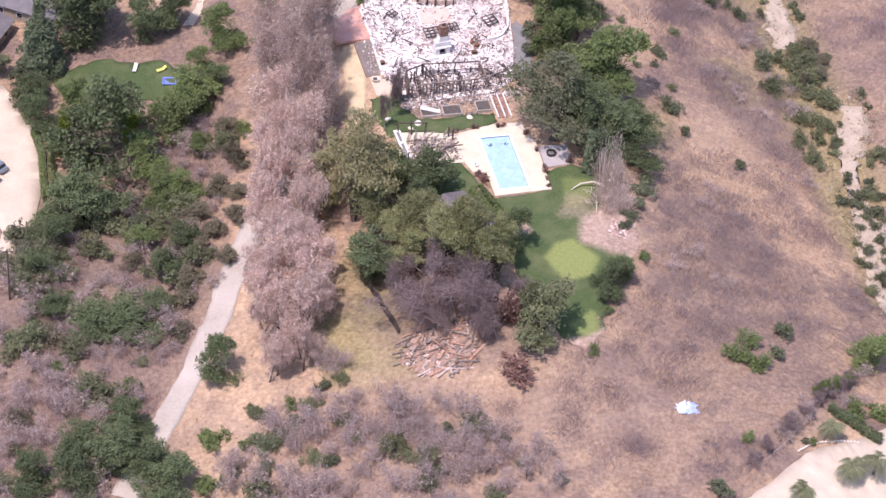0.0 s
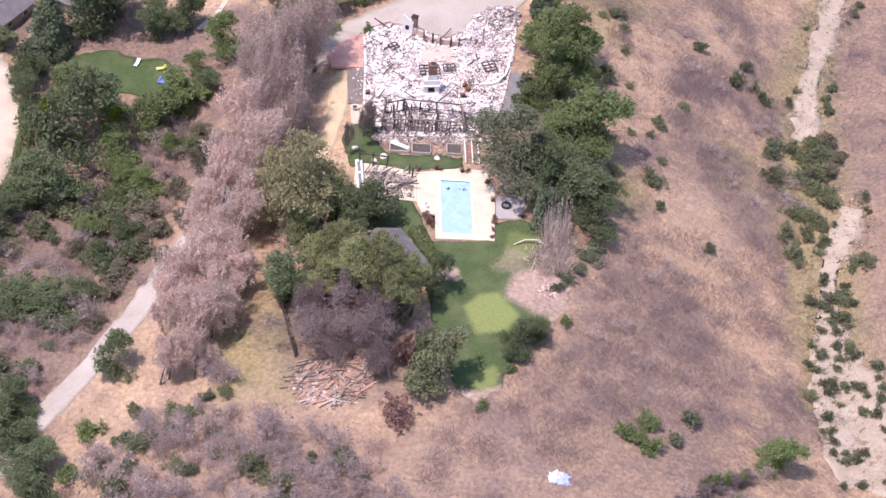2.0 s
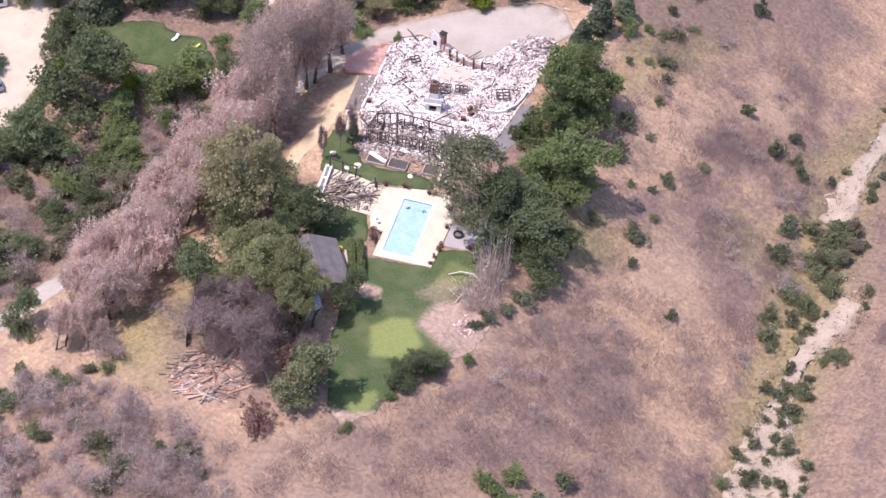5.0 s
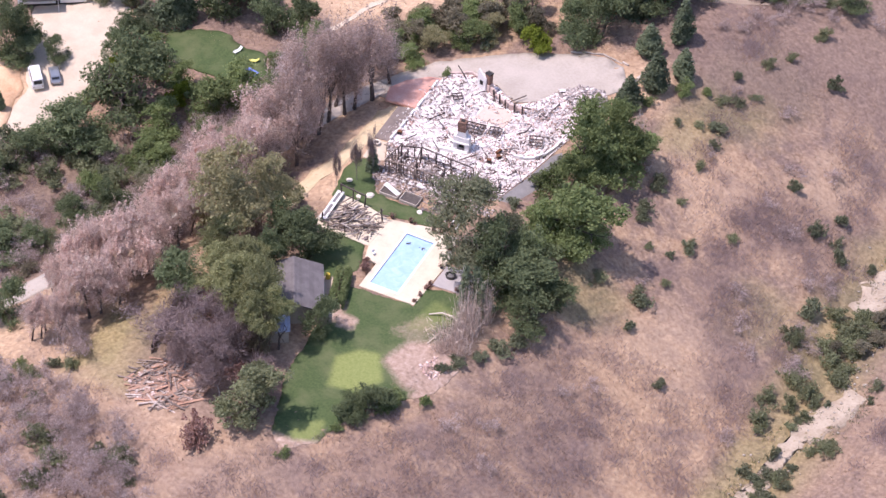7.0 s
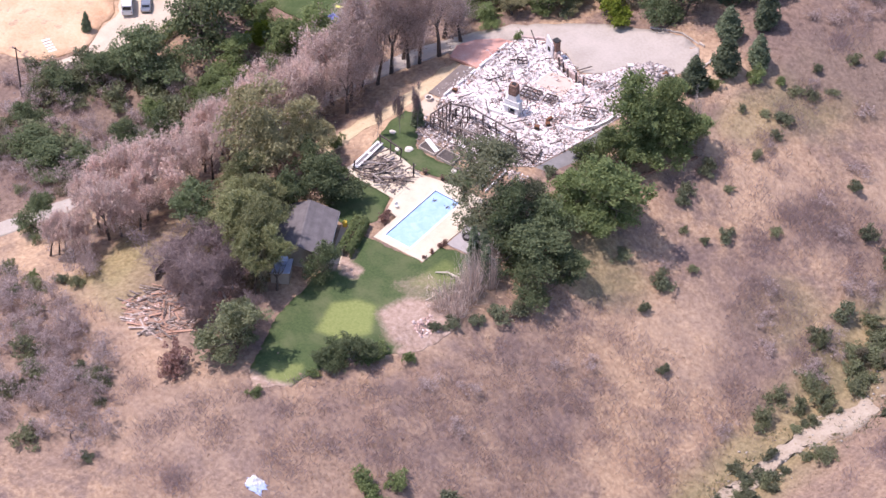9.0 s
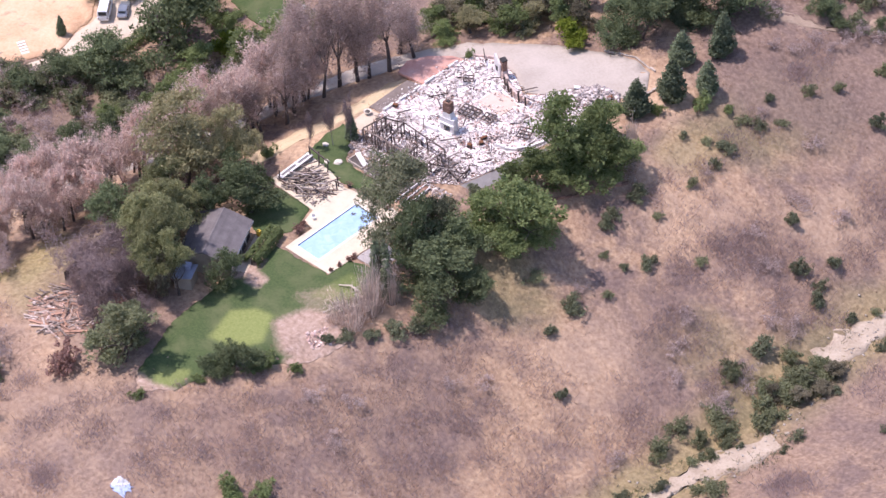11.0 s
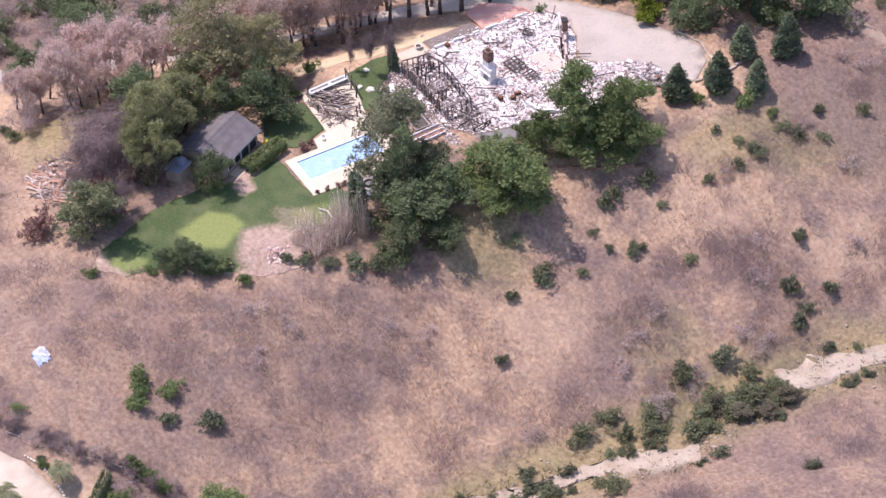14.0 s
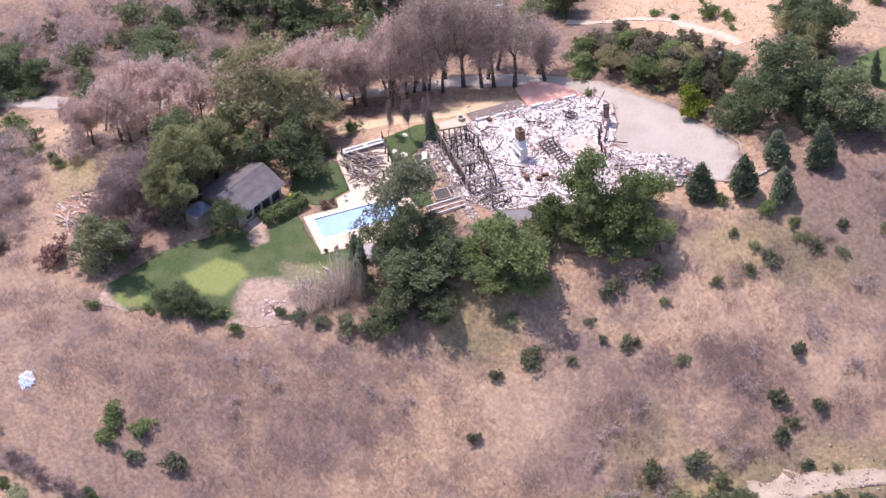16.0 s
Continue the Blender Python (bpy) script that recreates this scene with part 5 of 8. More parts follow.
row("thicket", [(-42.8, -56.5, 6, 6), (-26.4, -44.0, 2.6, 2.8), (-25.9, -56.3, 3.5, 3.6), (-18.5, -57.1, 3.4, 3.8), (-15.8, -50.6, 3, 3.2), (-33.5, -47.2, 2.6, 3), (-29.8, -51.0, 3, 3.2), (-22.7, -47.7, 2.4, 2.8), (-12.5, -54.5, 2.8, 3.2), (-21.0, -52.5, 2.6, 3)], "burnt thicket below the meadow")
row("thicket", [(34.5, -2.0, 1.4, 2.6), (37.5, 3.0, 1.4, 2.8), (52.0, 31.0, 1.6, 3), (55.0, 26.5, 1.6, 3), (49.0, 35.5, 1.4, 2.8), (57.5, 46.0, 1.8, 3), (60.0, 48.5, 1.8, 3), (50.5, 52.0, 1.5, 3), (45.0, 56.5, 1.4, 2.6), (28.0, -16.0, 1.3, 2.6), (24.0, -20.0, 1.3, 2.6), (31.0, -22.0, 1.3, 2.8), (60.5, 29.0, 1.8, 3), (58.0, 10.0, 1.5, 2.8), (47.0, 66.0, 1.5, 3), (52.0, 70.0, 1.5, 3), (40.5, 76.0, 1.4, 2.8), (62.0, 33.3, 2.0, 2.6), (61.8, 28.8, 2.0, 3)], "burnt brush on the dry slope")
# shrubs on the eastern slope
row("grey_bush", [(33.0, 60.7, 1.8, 1.3), (32.6, 72.3, 1.7, 1.4), (38.5, 39.6, 1.3, 1.1), (35.9, 24.1, 2.2, 1.8), (59.1, 34.7, 2.6, 1.6), (29.0, 46.8, 2.2, 1.7), (29.3, 40.3, 2.2, 1.6), (58.0, 57.6, 1.8, 1.2)], "grey shrubs on the dry slope")
row("thicket", [(33.0, 59.0, 2.0, 2.0), (35.0, 26.0, 1.6, 2.0), (60.0, 36.4, 2.2, 2.2), (32.0, 74.0, 1.8, 2.0), (23.4, 86.0, 1.8, 2.2), (27.0, 90.0, 1.6, 2.4), (30.0, 94.0, 1.6, 2.4), (18.7, 91.6, 3.0, 2.6), (20.0, 107.5, 3.0, 3.0), (22.2, 116.0, 3.4, 3.4), (23.4, 111.5, 2.8, 3.2), (30.0, 108.5, 3.0, 3.2), (31.6, 99.7, 3.0, 2.8), (34.2, 103.0, 2.6, 2.6), (26.0, 115.0, 2.8, 3.0)], "burnt brush on the dry slope")
row("scrub", [(33.5, 46.2, 0.7, 1.3), (34.6, 75.5, 0.8, 1.6), (29.4, 63.0, 0.7, 1.4), (30.4, 71.0, 0.9, 1.7), (29.4, 22.3, 0.8, 2.0), (28.1, 106.3, 2.4, 1.7), (33.0, 34.0, 0.8, 1.2)], "low green growth on the dry slope")
row("bush", [(29.6, 45.9, 2.2, 1.5), (30.0, 38.4, 2.5, 1.6), (37.0, 22.9, 2.0, 1.9), (37.3, 17.2, 2, 1.3), (38.7, 38.0, 2, 1.5), (45.7, 10.7, 2, 1.3), (47.9, 62.4, 2.2, 1.6), (54.3, 56.5, 2.6, 2), (59.4, 55.0, 2.4, 1.6),
             (59.8, 40.8, 3.5, 2.3), (36.7, 35.0, 1.3, 1), (31.9, 64.8, 1.8, 1.7), (26.3, 60.8, 1.3, 0.9), (30.4, 77.5, 1.8, 1.4), (56.5, 62.4, 2, 1.6), (44.8, 88.4, 3, 1.7)], "shrubs on the dry slope")
row("scrub", [(33.1, 55.1, 1.6, 1.4), (38.4, 29.1, 1.2, 1), (59.7, 33.6, 2.8, 1.8), (64.2, 21.4, 2.8, 2), (61.4, 15.6, 2.6, 2.2), (68.6, 40.4, 3.6, 3.4), (43.5, 45.3, 1.4, 1.5), (33.6, 83.9, 2, 1.3), (36.3, 88.4, 2, 1.3),
              (38.9, 98, 2.4, 1.7), (68.7, 30.1, 2.6, 2.8), (73, 14, 2.2, 2.6), (62.5, 27, 2.4, 2.4), (64.5, 36, 2.6, 2.8), (66.6, 33.6, 2.6, 2.8), (67.4, 37.6, 3, 3), (65.8, 25, 2.4, 2.6), (60.4, 20.5, 2.2, 2.2), (63.4, 43.5, 2.2, 2.2)], "scrub along the wash")
row("bush", [(65.1, 4.3, 1.8, 1.4), (65.8, 10.4, 1.8, 1.4), (35.6, -38.8, 1.9, 1.9), (38.4, -33.0, 2.6, 2.0), (17.2, -67, 2.6, 2.2), (33.8, -57.9, 1.2, 0.9), (84.7, 40.2, 1.4, 1.2)])
row("lime", [(52.2, -38.0, 7, 4.2)])
row("lime_bush", [(40.1, -46.7, 2.8, 1.3), (41.7, -46.0, 3.0, 1.4), (43.4, -45.2, 2.8, 1.4), (45.5, -44.2, 3.0, 1.3), (35.0, -57.9, 1.4, 1.0), (44.8, -50.6, 2.6, 2.2), (49.4, -51.4, 3.0, 2.6), (24.8, -57.4, 1.8, 1.3)], "bushes along the wire fence")
row("thicket", [(30.0, -56.4, 2.0, 2.4), (33.6, -54.0, 2.0, 2.4), (43.0, -49.6, 2.0, 2.2), (46.6, -47.6, 2.2, 2.6), (27.0, -58.8, 1.8, 2.2), (48.6, -42.0, 2.2, 2.6), (36.6, -50.6, 1.8, 2.2)], "burnt brush along the wire fence")
row("lime_bush", [(28.4, -39.8, 2.6, 2.2), (31.9, -41.8, 2.6, 2.2), (30.4, -40.6, 2.0, 1.6), (31.7, -36.4, 2.2, 2.0)])
row("palm", [(38.5, -65.1, 4.4, 2.6), (42.9, -64.0, 4.4, 2.6), (38.2, -56.4, 3.8, 2.2), (29, -69.6, 4.0, 2.4)], "palms by the turning court")


# more scrub and burnt brush scattered over the valley and the slopes
rng = np.random.default_rng(61)
WEST = [(-62, -50), (-90, -45), (-88, 0), (-72, 14), (-52, 28), (-42, 32), (-47, 14), (-46, -2), (-54, -20), (-60, -30)]
DRIVE = [(-68, -46), (-57, -27), (-45, -3), (-35, 18), (-32, 27), (-30, 34), (-22, 47), (-20, 46), (-27, 34), (-29, 26), (-31, 18), (-40, -2), (-52, -27), (-63, -45)]
SOUTH = [(-50, -42), (-34, -30), (-28, -40), (-6, -48), (-4, -64), (-60, -64)]
for poly, n, mixed in ((WEST, 170, ("scrub", "thicket", "brush", "thicket", "thicket", "singed", "brush", "thicket", "brush")), (SOUTH, 110, ("thicket", "brush", "brush", "scrub", "thicket", "bush", "thicket", "brush"))):
    xs, ys = [q[0] for q in poly], [q[1] for q in poly]
    k = 0
    while k < n:
        x, y = rng.uniform(min(xs), max(xs)), rng.uniform(min(ys), max(ys))
        if outside(x, y, poly) > 0 or outside(x, y, DRIVE) < 2.5:
            continue
        kind = mixed[k % len(mixed)]
        size = rng.uniform(0.55, 1.5)
        h, r = {"scrub": (2.6, 2.6), "thicket": (2.4, 2.8) if mixed[0] == "scrub" else (3.4, 3.0), "brush": (1.6, 2.0), "bush": (1.8, 1.5), "singed": (2.4, 2.6)}[kind]
        plant(kind, x, y, h * size, r * size)
        k += 1


def tufts(name, n, box, keep, size, material, label, seed, tall=1.0, blades=3, thick=0.10):
    """Dry tufts or burnt twigs too small to count, strewn over the slopes."""
    rng = np.random.default_rng(seed)
    x, y = rng.uniform(box[0], box[1], n * 4), rng.uniform(box[2], box[3], n * 4)
    ok = rng.uniform(0, 1, n * 4) < keep(x, y)
    x, y = x[ok][:n], y[ok][:n]
    base = np.repeat(np.stack([x, y, ground_z(x, y) - 0.03], 1), blades, 0)
    m = len(base)
    base[:, :2] += rng.normal(size=(m, 2)) * size * 0.35
    d = np.stack([rng.normal(size=m) * 0.6, rng.normal(size=m) * 0.6, np.full(m, tall)], 1)
    d *= (size * rng.uniform(0.5, 1.3, m) / np.linalg.norm(d, axis=1))[:, None]
    side = np.cross(d, rng.normal(size=(m, 3)))
    side *= (size * thick * rng.uniform(0.5, 1.2, m) / np.linalg.norm(side, axis=1))[:, None]
    v = np.stack([base - side, base + side, base + d], 1).reshape(-1, 3)
    return solo(name, raw_mesh(name, v, np.arange(3 * m).reshape(-1, 3)), material, label, "grass", "", "stuff")


def patchy(x, y, a, b, c):
    return np.sin(x * a + 1.7 * np.sin(y * b + c)) * np.sin(y * a * 1.2 + 1.5 * np.sin(x * b * 1.3 + c * 2)) + 0.6 * np.sin(x * a * 2.7 + c) * np.sin(y * a * 2.3 + 2 * c)


def open_slope(x, y):
    """Where nothing is paved, mown or built."""
    free = (outside(x, y, PAD) > 1.5) & (outside(x, y, DRIVE) > 1.2)
    for poly in ([(-90, 4), (-70, 16), (-70, 50), (-96, 62)], [(-20, 43), (-12, 60), (4, 69), (16, 69), (16, 60), (0, 50)], [(20, -69), (41, -57.5), (58, -53), (60, -80), (26, -80)],
                 [(-2.6, -2), (-2.6, -24), (5, -37), (11, -26), (17, 0)], [(-8, 97), (-13, 110), (20, 158), (48, 150), (15, 105)], [(-67, 49), (-48, 51), (-43, 42), (-65, 43)],
                 [(61.5, -26), (71, 2), (75, 29), (71, 48), (84, 100), (80, 100), (66, 60), (66, 49), (69, 32), (62, 4)]):
        free &= outside(x, y, poly) > 0.3
    return free * 1.0


tufts("dry_grass", 15000, (-90, 95, -80, 125), lambda x, y: open_slope(x, y) * np.clip(0.35 + 0.5 * patchy(x, y, 0.16, 0.11, 1.0), 0.05, 1), 0.5, M["straw"], "tufts of straw-coloured dry grass", 5)
tufts("burnt_brush", 8000, (-90, 95, -80, 125), lambda x, y: open_slope(x, y) * np.clip(-0.05 + 0.9 * patchy(x, y, 0.13, 0.09, 2.6), 0, 1), 1.0, M["brush"], "thin grey burnt brush over the slope", 6, 0.7, 5, 0.02)
M["haze"] = leaf_stuff("grey_brush", (0.34, 0.265, 0.250), (0.46, 0.365, 0.345), (0.58, 0.475, 0.45), 0.1, 0.9, 0.6)


def brush_patches(name, spots, per, seed, label):
    """Stands of thin burnt stems, thick in the middle and thinning out to all sides."""
    rng = np.random.default_rng(seed)
    xy, tall = [], []
    for x, y, r in spots:
        m = int(per * r * r)
        own = 5 + int(r * 1.5)
        hub = rng.normal(size=(own, 2)) * r * 0.55
        xy.append((x, y) + hub[rng.integers(0, own, m)] + rng.normal(size=(m, 2)) * r * 0.20)
        tall.append(rng.uniform(0.35, 1.0, m) * (0.9 + 0.06 * r))
    xy, tall = np.concatenate(xy), np.concatenate(tall)
    free = open_slope(xy[:, 0], xy[:, 1]) > 0.5
    xy, tall = xy[free], tall[free]
    m = len(xy)
    base = np.stack([xy[:, 0], xy[:, 1], ground_z(xy[:, 0], xy[:, 1]) - 0.05], 1)
    d = np.stack([rng.normal(size=m) * 0.4, rng.normal(size=m) * 0.4, np.ones(m)], 1) * tall[:, None]
    side = np.cross(d, rng.normal(size=(m, 3)))
    side *= (0.016 * rng.uniform(0.6, 1.4, m) / np.linalg.norm(side, axis=1))[:, None]
    v = np.stack([base + d * 0.15 - side, base + d * 0.15 + side, base + d], 1).reshape(-1, 3)
    v[0::3, 2] -= 0.1
    return solo(name, raw_mesh(name, v, np.arange(3 * m).reshape(-1, 3)), M["haze"], label, "brush", "", "stuff")


brush_patches("grey_brush", [(27, 4, 5), (20, -33, 5), (40.6, 48.5, 6), (35, -1.5, 6), (32, 67, 4), (16.5, -25, 4), (28, -9, 5), (28, -35, 5), (47, 53, 6), (50, 33, 6), (47.3, 56, 5), (46.7, 32, 5), (55, 18.4, 6), (43.9, 50.3, 4), (57, 51, 4), (33, 60.7, 3), (32.6, 72.3, 3),
                             (54, 55, 6), (34, 56, 4), (54, 79, 6), (57, 68, 5), (43.6, 43, 5), (41, 12, 6), (41, -17, 7), (39, -7, 6), (55, 9, 6), (50.5, -3.5, 7), (31.7, 49, 4), (29, -22, 7), (42, -28, 7), (5, -43, 6), (13, -39, 6), (0, -51, 5), (19, -45, 6), (24, -29, 5)], 62, 51, "hazy stands of thin grey burnt stems on the dry slope")
brush_patches("grey_brush", [(-73, -10, 6), (-75, -22, 6), (-60, 2, 5), (-66, -28, 6), (-70, 2, 5), (-52, 10, 4), (-47, 30, 4), (-36, -44, 5), (-25, -44, 5), (-35, -54, 6), (-16, -52, 6), (-43, -52, 5), (-54, -52, 5),
                             (-62, -18, 5), (-46, 22, 4), (-82, -32, 6), (-55, -12, 4), (62, 52, 4), (60, 31, 4), (60, -20, 5), (82, 50, 6), (80, 20, 6), (78, 76, 5), (20, -60, 5), (6, -58, 5), (30, 88, 5)], 90, 52, "hazy stands of thin grey burnt stems on the dry slope")
tufts("green_weeds", 4000, (-85, 80, -60, 100), lambda x, y: open_slope(x, y) * np.clip(-0.7 + 1.1 * patchy(x, y, 0.21, 0.13, 4.2), 0, 1), 0.4, M["scrub"], "scattered green weeds in the dry slope", 7)


# ---- the burnt house ----
M["ash"] = rough_stuff("ash_floor", [(0.32, (0.46, 0.36, 0.32)), (0.41, (0.74, 0.65, 0.61)), (0.52, (0.88, 0.82, 0.79))], 0.55, 7, 0.95, 0.6, 0.1)
M["rubble"] = leaf_stuff("ash_rubble", (0.42, 0.355, 0.33), (0.70, 0.63, 0.60), (0.86, 0.80, 0.77), 0.05, 0.9, 0.0)
M["dark_rubble"] = leaf_stuff("burnt_rubble", (0.045, 0.036, 0.033), (0.16, 0.125, 0.112), (0.36, 0.30, 0.275), 0.05, 0.9, 0.0)
M["brick_rubble"] = leaf_stuff("brick_rubble", (0.32, 0.175, 0.14), (0.55, 0.36, 0.30), (0.80, 0.66, 0.60), 0.05, 0.9, 0.0)
M["brown_rubble"] = leaf_stuff("brown_splinters", (0.075, 0.055, 0.048), (0.21, 0.155, 0.13), (0.42, 0.34, 0.30), 0.05, 0.9, 0.0)
M["mixed_rubble"] = leaf_stuff("mixed_rubble", (0.12, 0.095, 0.085), (0.42, 0.35, 0.32), (0.76, 0.68, 0.64), 0.05, 0.9, 0.0)
M["white_wall"] = rough_stuff("scorched_plaster", [(0.25, (0.42, 0.38, 0.36)), (0.42, (0.76, 0.73, 0.70)), (0.7, (0.84, 0.82, 0.79))], 0.9, 6, 0.85, 0.2, 0.03)
M["brick"] = rough_stuff("sooty_brick", [(0.3, (0.13, 0.075, 0.055)), (0.5, (0.26, 0.15, 0.11)), (0.72, (0.42, 0.29, 0.23))], 2, 6, 0.9, 0.3, 0.03, thing=0.25)
M["pink_wall"] = rough_stuff("pink_masonry", [(0.3, (0.46, 0.33, 0.28)), (0.7, (0.70, 0.56, 0.50))], 1.2, 7, 0.9, 0.3, 0.03)
M["peach"] = rough_stuff("peach_floor", [(0.3, (0.58, 0.42, 0.34)), (0.7, (0.70, 0.54, 0.45))], 0.6, 9, 0.85, 0.15, 0.02)
M["rust"] = rough_stuff("rusted_metal", [(0.3, (0.10, 0.04, 0.02)), (0.55, (0.24, 0.11, 0.06)), (0.75, (0.36, 0.22, 0.14))], 3, 6, 0.8, 0.3, 0.03, 0.2)
M["weathered"] = rough_stuff("weathered_wood", [(0.3, (0.22, 0.18, 0.16)), (0.5, (0.36, 0.31, 0.28)), (0.72, (0.55, 0.50, 0.46))], 2.5, 6, 0.9, 0.3, 0.02, thing=0.35)
M["brown_beam"] = rough_stuff("brown_timber", [(0.3, (0.10, 0.075, 0.062)), (0.5, (0.20, 0.155, 0.13)), (0.75, (0.36, 0.30, 0.26))], 2.5, 6, 0.9, 0.3, 0.02, thing=0.4)
M["soil"] = rough_stuff("dark_soil", [(0.3, (0.06, 0.05, 0.045)), (0.7, (0.16, 0.135, 0.12))], 1.5, 8, 0.95, 0.5, 0.05)

HOUSE = [(-13.6, 49.6), (-13.2, 40.9), (-13.3, 31.0), (-11.4, 26.6), (-10.4, 23.2), (-4, 23.4), (4.6, 24.0), (8.7, 26.8), (10.5, 34.2), (11.7, 41.0), (12.7, 47), (13.4, 55.6),
         (12.6, 59.6), (9.4, 59.9), (6.0, 57.4), (3.6, 52.4), (0.8, 50.2), (-3.7, 52.9), (-9, 54.2), (-12.2, 52.0)]
slab("house_floor", HOUSE, 0.46, 0.7, M["ash"], "ash-covered concrete floor of the burnt house", "floor")


INNER = [(-12, 48.5), (-11.6, 32), (-8, 26), (4, 26), (8, 30), (10.4, 42), (11, 54), (6, 54), (2.5, 50), (-9, 52.4)]


def chunks(rng, centres, size, flat=0.6, long=1.0):
    """Irregular broken lumps at the centres: eight jittered corners each."""
    n = len(centres)
    unit = np.array([(x, y, z) for z in (-1, 1) for y in (-1, 1) for x in (-1, 1)], float) * 0.5
    v = unit[None] * (1 + rng.normal(size=(n, 8, 3)) * 0.16)
    s = size[:, None] * np.stack([rng.uniform(0.7, 1.6, n) * long, rng.uniform(0.5, 1.1, n), rng.uniform(0.25, 0.8, n) * flat], 1)
    v = v * s[:, None, :]
    a, b = rng.uniform(0, 6.283, n), rng.normal(size=n) * 0.35
    ca, sa, cb, sb = np.cos(a), np.sin(a), np.cos(b), np.sin(b)
    x, y, z = v[..., 0], v[..., 1], v[..., 2]
    x, z = x * cb[:, None] - z * sb[:, None], x * sb[:, None] + z * cb[:, None]
    x, y = x * ca[:, None] - y * sa[:, None], x * sa[:, None] + y * ca[:, None]
    v = np.stack([x, y, z], -1) + centres[:, None]
    quads = np.array([(0, 2, 3, 1), (4, 5, 7, 6), (0, 1, 5, 4), (2, 6, 7, 3), (0, 4, 6, 2), (1, 3, 7, 5)])
    return v.reshape(-1, 3), (quads[None] + 8 * np.arange(n)[:, None, None]).reshape(-1, 4)


def mound(x, y):
    """How high the rubble lies."""
    return (0.35 * np.clip(np.sin(x * 0.7 + 1) * np.sin(y * 0.6 + 0.4), 0, 1) + 0.5 * np.exp(-((x + 9) ** 2 + (y - 44) ** 2) / 22)
            + 0.45 * np.exp(-((x - 8) ** 2 + (y - 52) ** 2) / 20) + 0.9 * np.exp(-((x - 10.5) ** 2 / 8 + (y - 58) ** 2 / 4)))


def rubble_field(name, poly, n, low, high, material, label, seed, base=0.46, flat=0.6, long=1.0, rise=1.0, keep=None, category="rubble"):
    rng = np.random.default_rng(seed)
    xs, ys = [p[0] for p in poly], [p[1] for p in poly]
    x, y = rng.uniform(min(xs), max(xs), n * 4), rng.uniform(min(ys), max(ys), n * 4)
    ok = outside(x, y, poly) == 0
    if keep is not None:
        ok &= rng.uniform(0, 1, n * 4) < keep(x, y)
    x, y = x[ok][:n], y[ok][:n]
    size = np.clip(low * np.exp(np.abs(rng.normal(size=len(x))) * math.log(high / low) * 0.5), low, high)
    z = (base if base is not None else ground_z(x, y)) + 0.6 * mound(x, y) * rise * rng.uniform(0.1, 1.0, len(x)) + size * 0.12
    v, f = chunks(rng, np.stack([x, y, z], 1), size, flat, long)
    return solo(name, raw_mesh(name, v, f), material, label, category, "", "stuff")


def clear_of(x, y):
    """Thinner over the cleared floors."""
    peach = (x > -3.8) & (x < 2.2) & (y > 43.5) & (y < 48)
    south = y < 30.5
    return np.where(peach, 0.03, np.where(south, 0.42, 1.0)) * np.clip(0.30 + 0.8 * patchy(x, y, 0.75, 0.5, 1.0), 0.06, 1)


rubble_field("ash_rubble", HOUSE, 11000, 0.06, 0.28, M["rubble"], "white ash and broken plaster over the burnt floor", 21, flat=0.38, keep=clear_of)
rubble_field("plaster_debris", HOUSE, 170, 0.3, 0.8, M["rubble"], "pale slabs of fallen plaster", 22, flat=0.22, keep=clear_of)
rubble_field("burnt_debris", HOUSE, 4200, 0.07, 0.36, M["dark_rubble"], "blackened debris among the ash", 23, keep=lambda x, y: np.clip(0.12 + 0.8 * (y < 30.5) + 0.7 * np.exp(-((x - 5) ** 2 + (y - 36.5) ** 2) / 18) + 0.5 * (np.sin(x * 0.8) * np.sin(y * 0.7 + 1) > 0.45), 0, 1))
rubble_field("splintered_wood", HOUSE, 1300, 0.09, 0.15, M["brown_rubble"], "charred splinters and rods across the ash", 24, flat=0.8, long=9, keep=lambda x, y: 0.3 + 0.7 * (y < 31))
rubble_field("pale_laths", HOUSE, 600, 0.10, 0.16, M["rubble"], "pale laths and pipes across the ash", 25, flat=0.8, long=10)
rubble_field("brick_debris", HOUSE, 2600, 0.09, 0.36, M["brick_rubble"], "broken brick among the ash", 26,
             keep=lambda x, y: (1 - 0.9 * ((x > -4) & (x < 2.4) & (y > 43.6) & (y < 48))) * np.clip(np.exp(-((x - 3) ** 2 + (y - 42.5) ** 2) / 30) + np.exp(-((x + 3) ** 2 + (y - 40) ** 2) / 16) + np.exp(-((x - 9) ** 2 + (y - 49) ** 2) / 50) + 0.6 * np.exp(-((x - 5) ** 2 + (y - 36.5) ** 2) / 20) + 0.5 * (outside(x, y, INNER) > 0) + 0.08, 0, 1))
rubble_field("wreckage", [(5.8, 56.2), (9.2, 55.0), (13.8, 55.4), (14.2, 59.0), (12.2, 60.6), (8.5, 60.2)], 800, 0.16, 0.7, M["mixed_rubble"], "heap of grey twisted wreckage at the corner of the house", 27, rise=1.6)
rubble_field("spill", [(-11.5, 21.8), (9.5, 22.6), (9.8, 24.6), (5, 24.2), (-10.4, 23.4), (-12.8, 27)], 900, 0.08, 0.4, M["mixed_rubble"], "spilled ash and plaster along the garden wall", 28, base=None, rise=0.2)
rubble_field("garden_debris", [(-13.5, 25.5), (-9.5, 19), (4, 18.6), (9, 23), (8, 24.5), (-10.5, 23.2)], 500, 0.10, 0.5, M["dark_rubble"], "burnt debris scattered below the house", 29, base=None, rise=0.1)
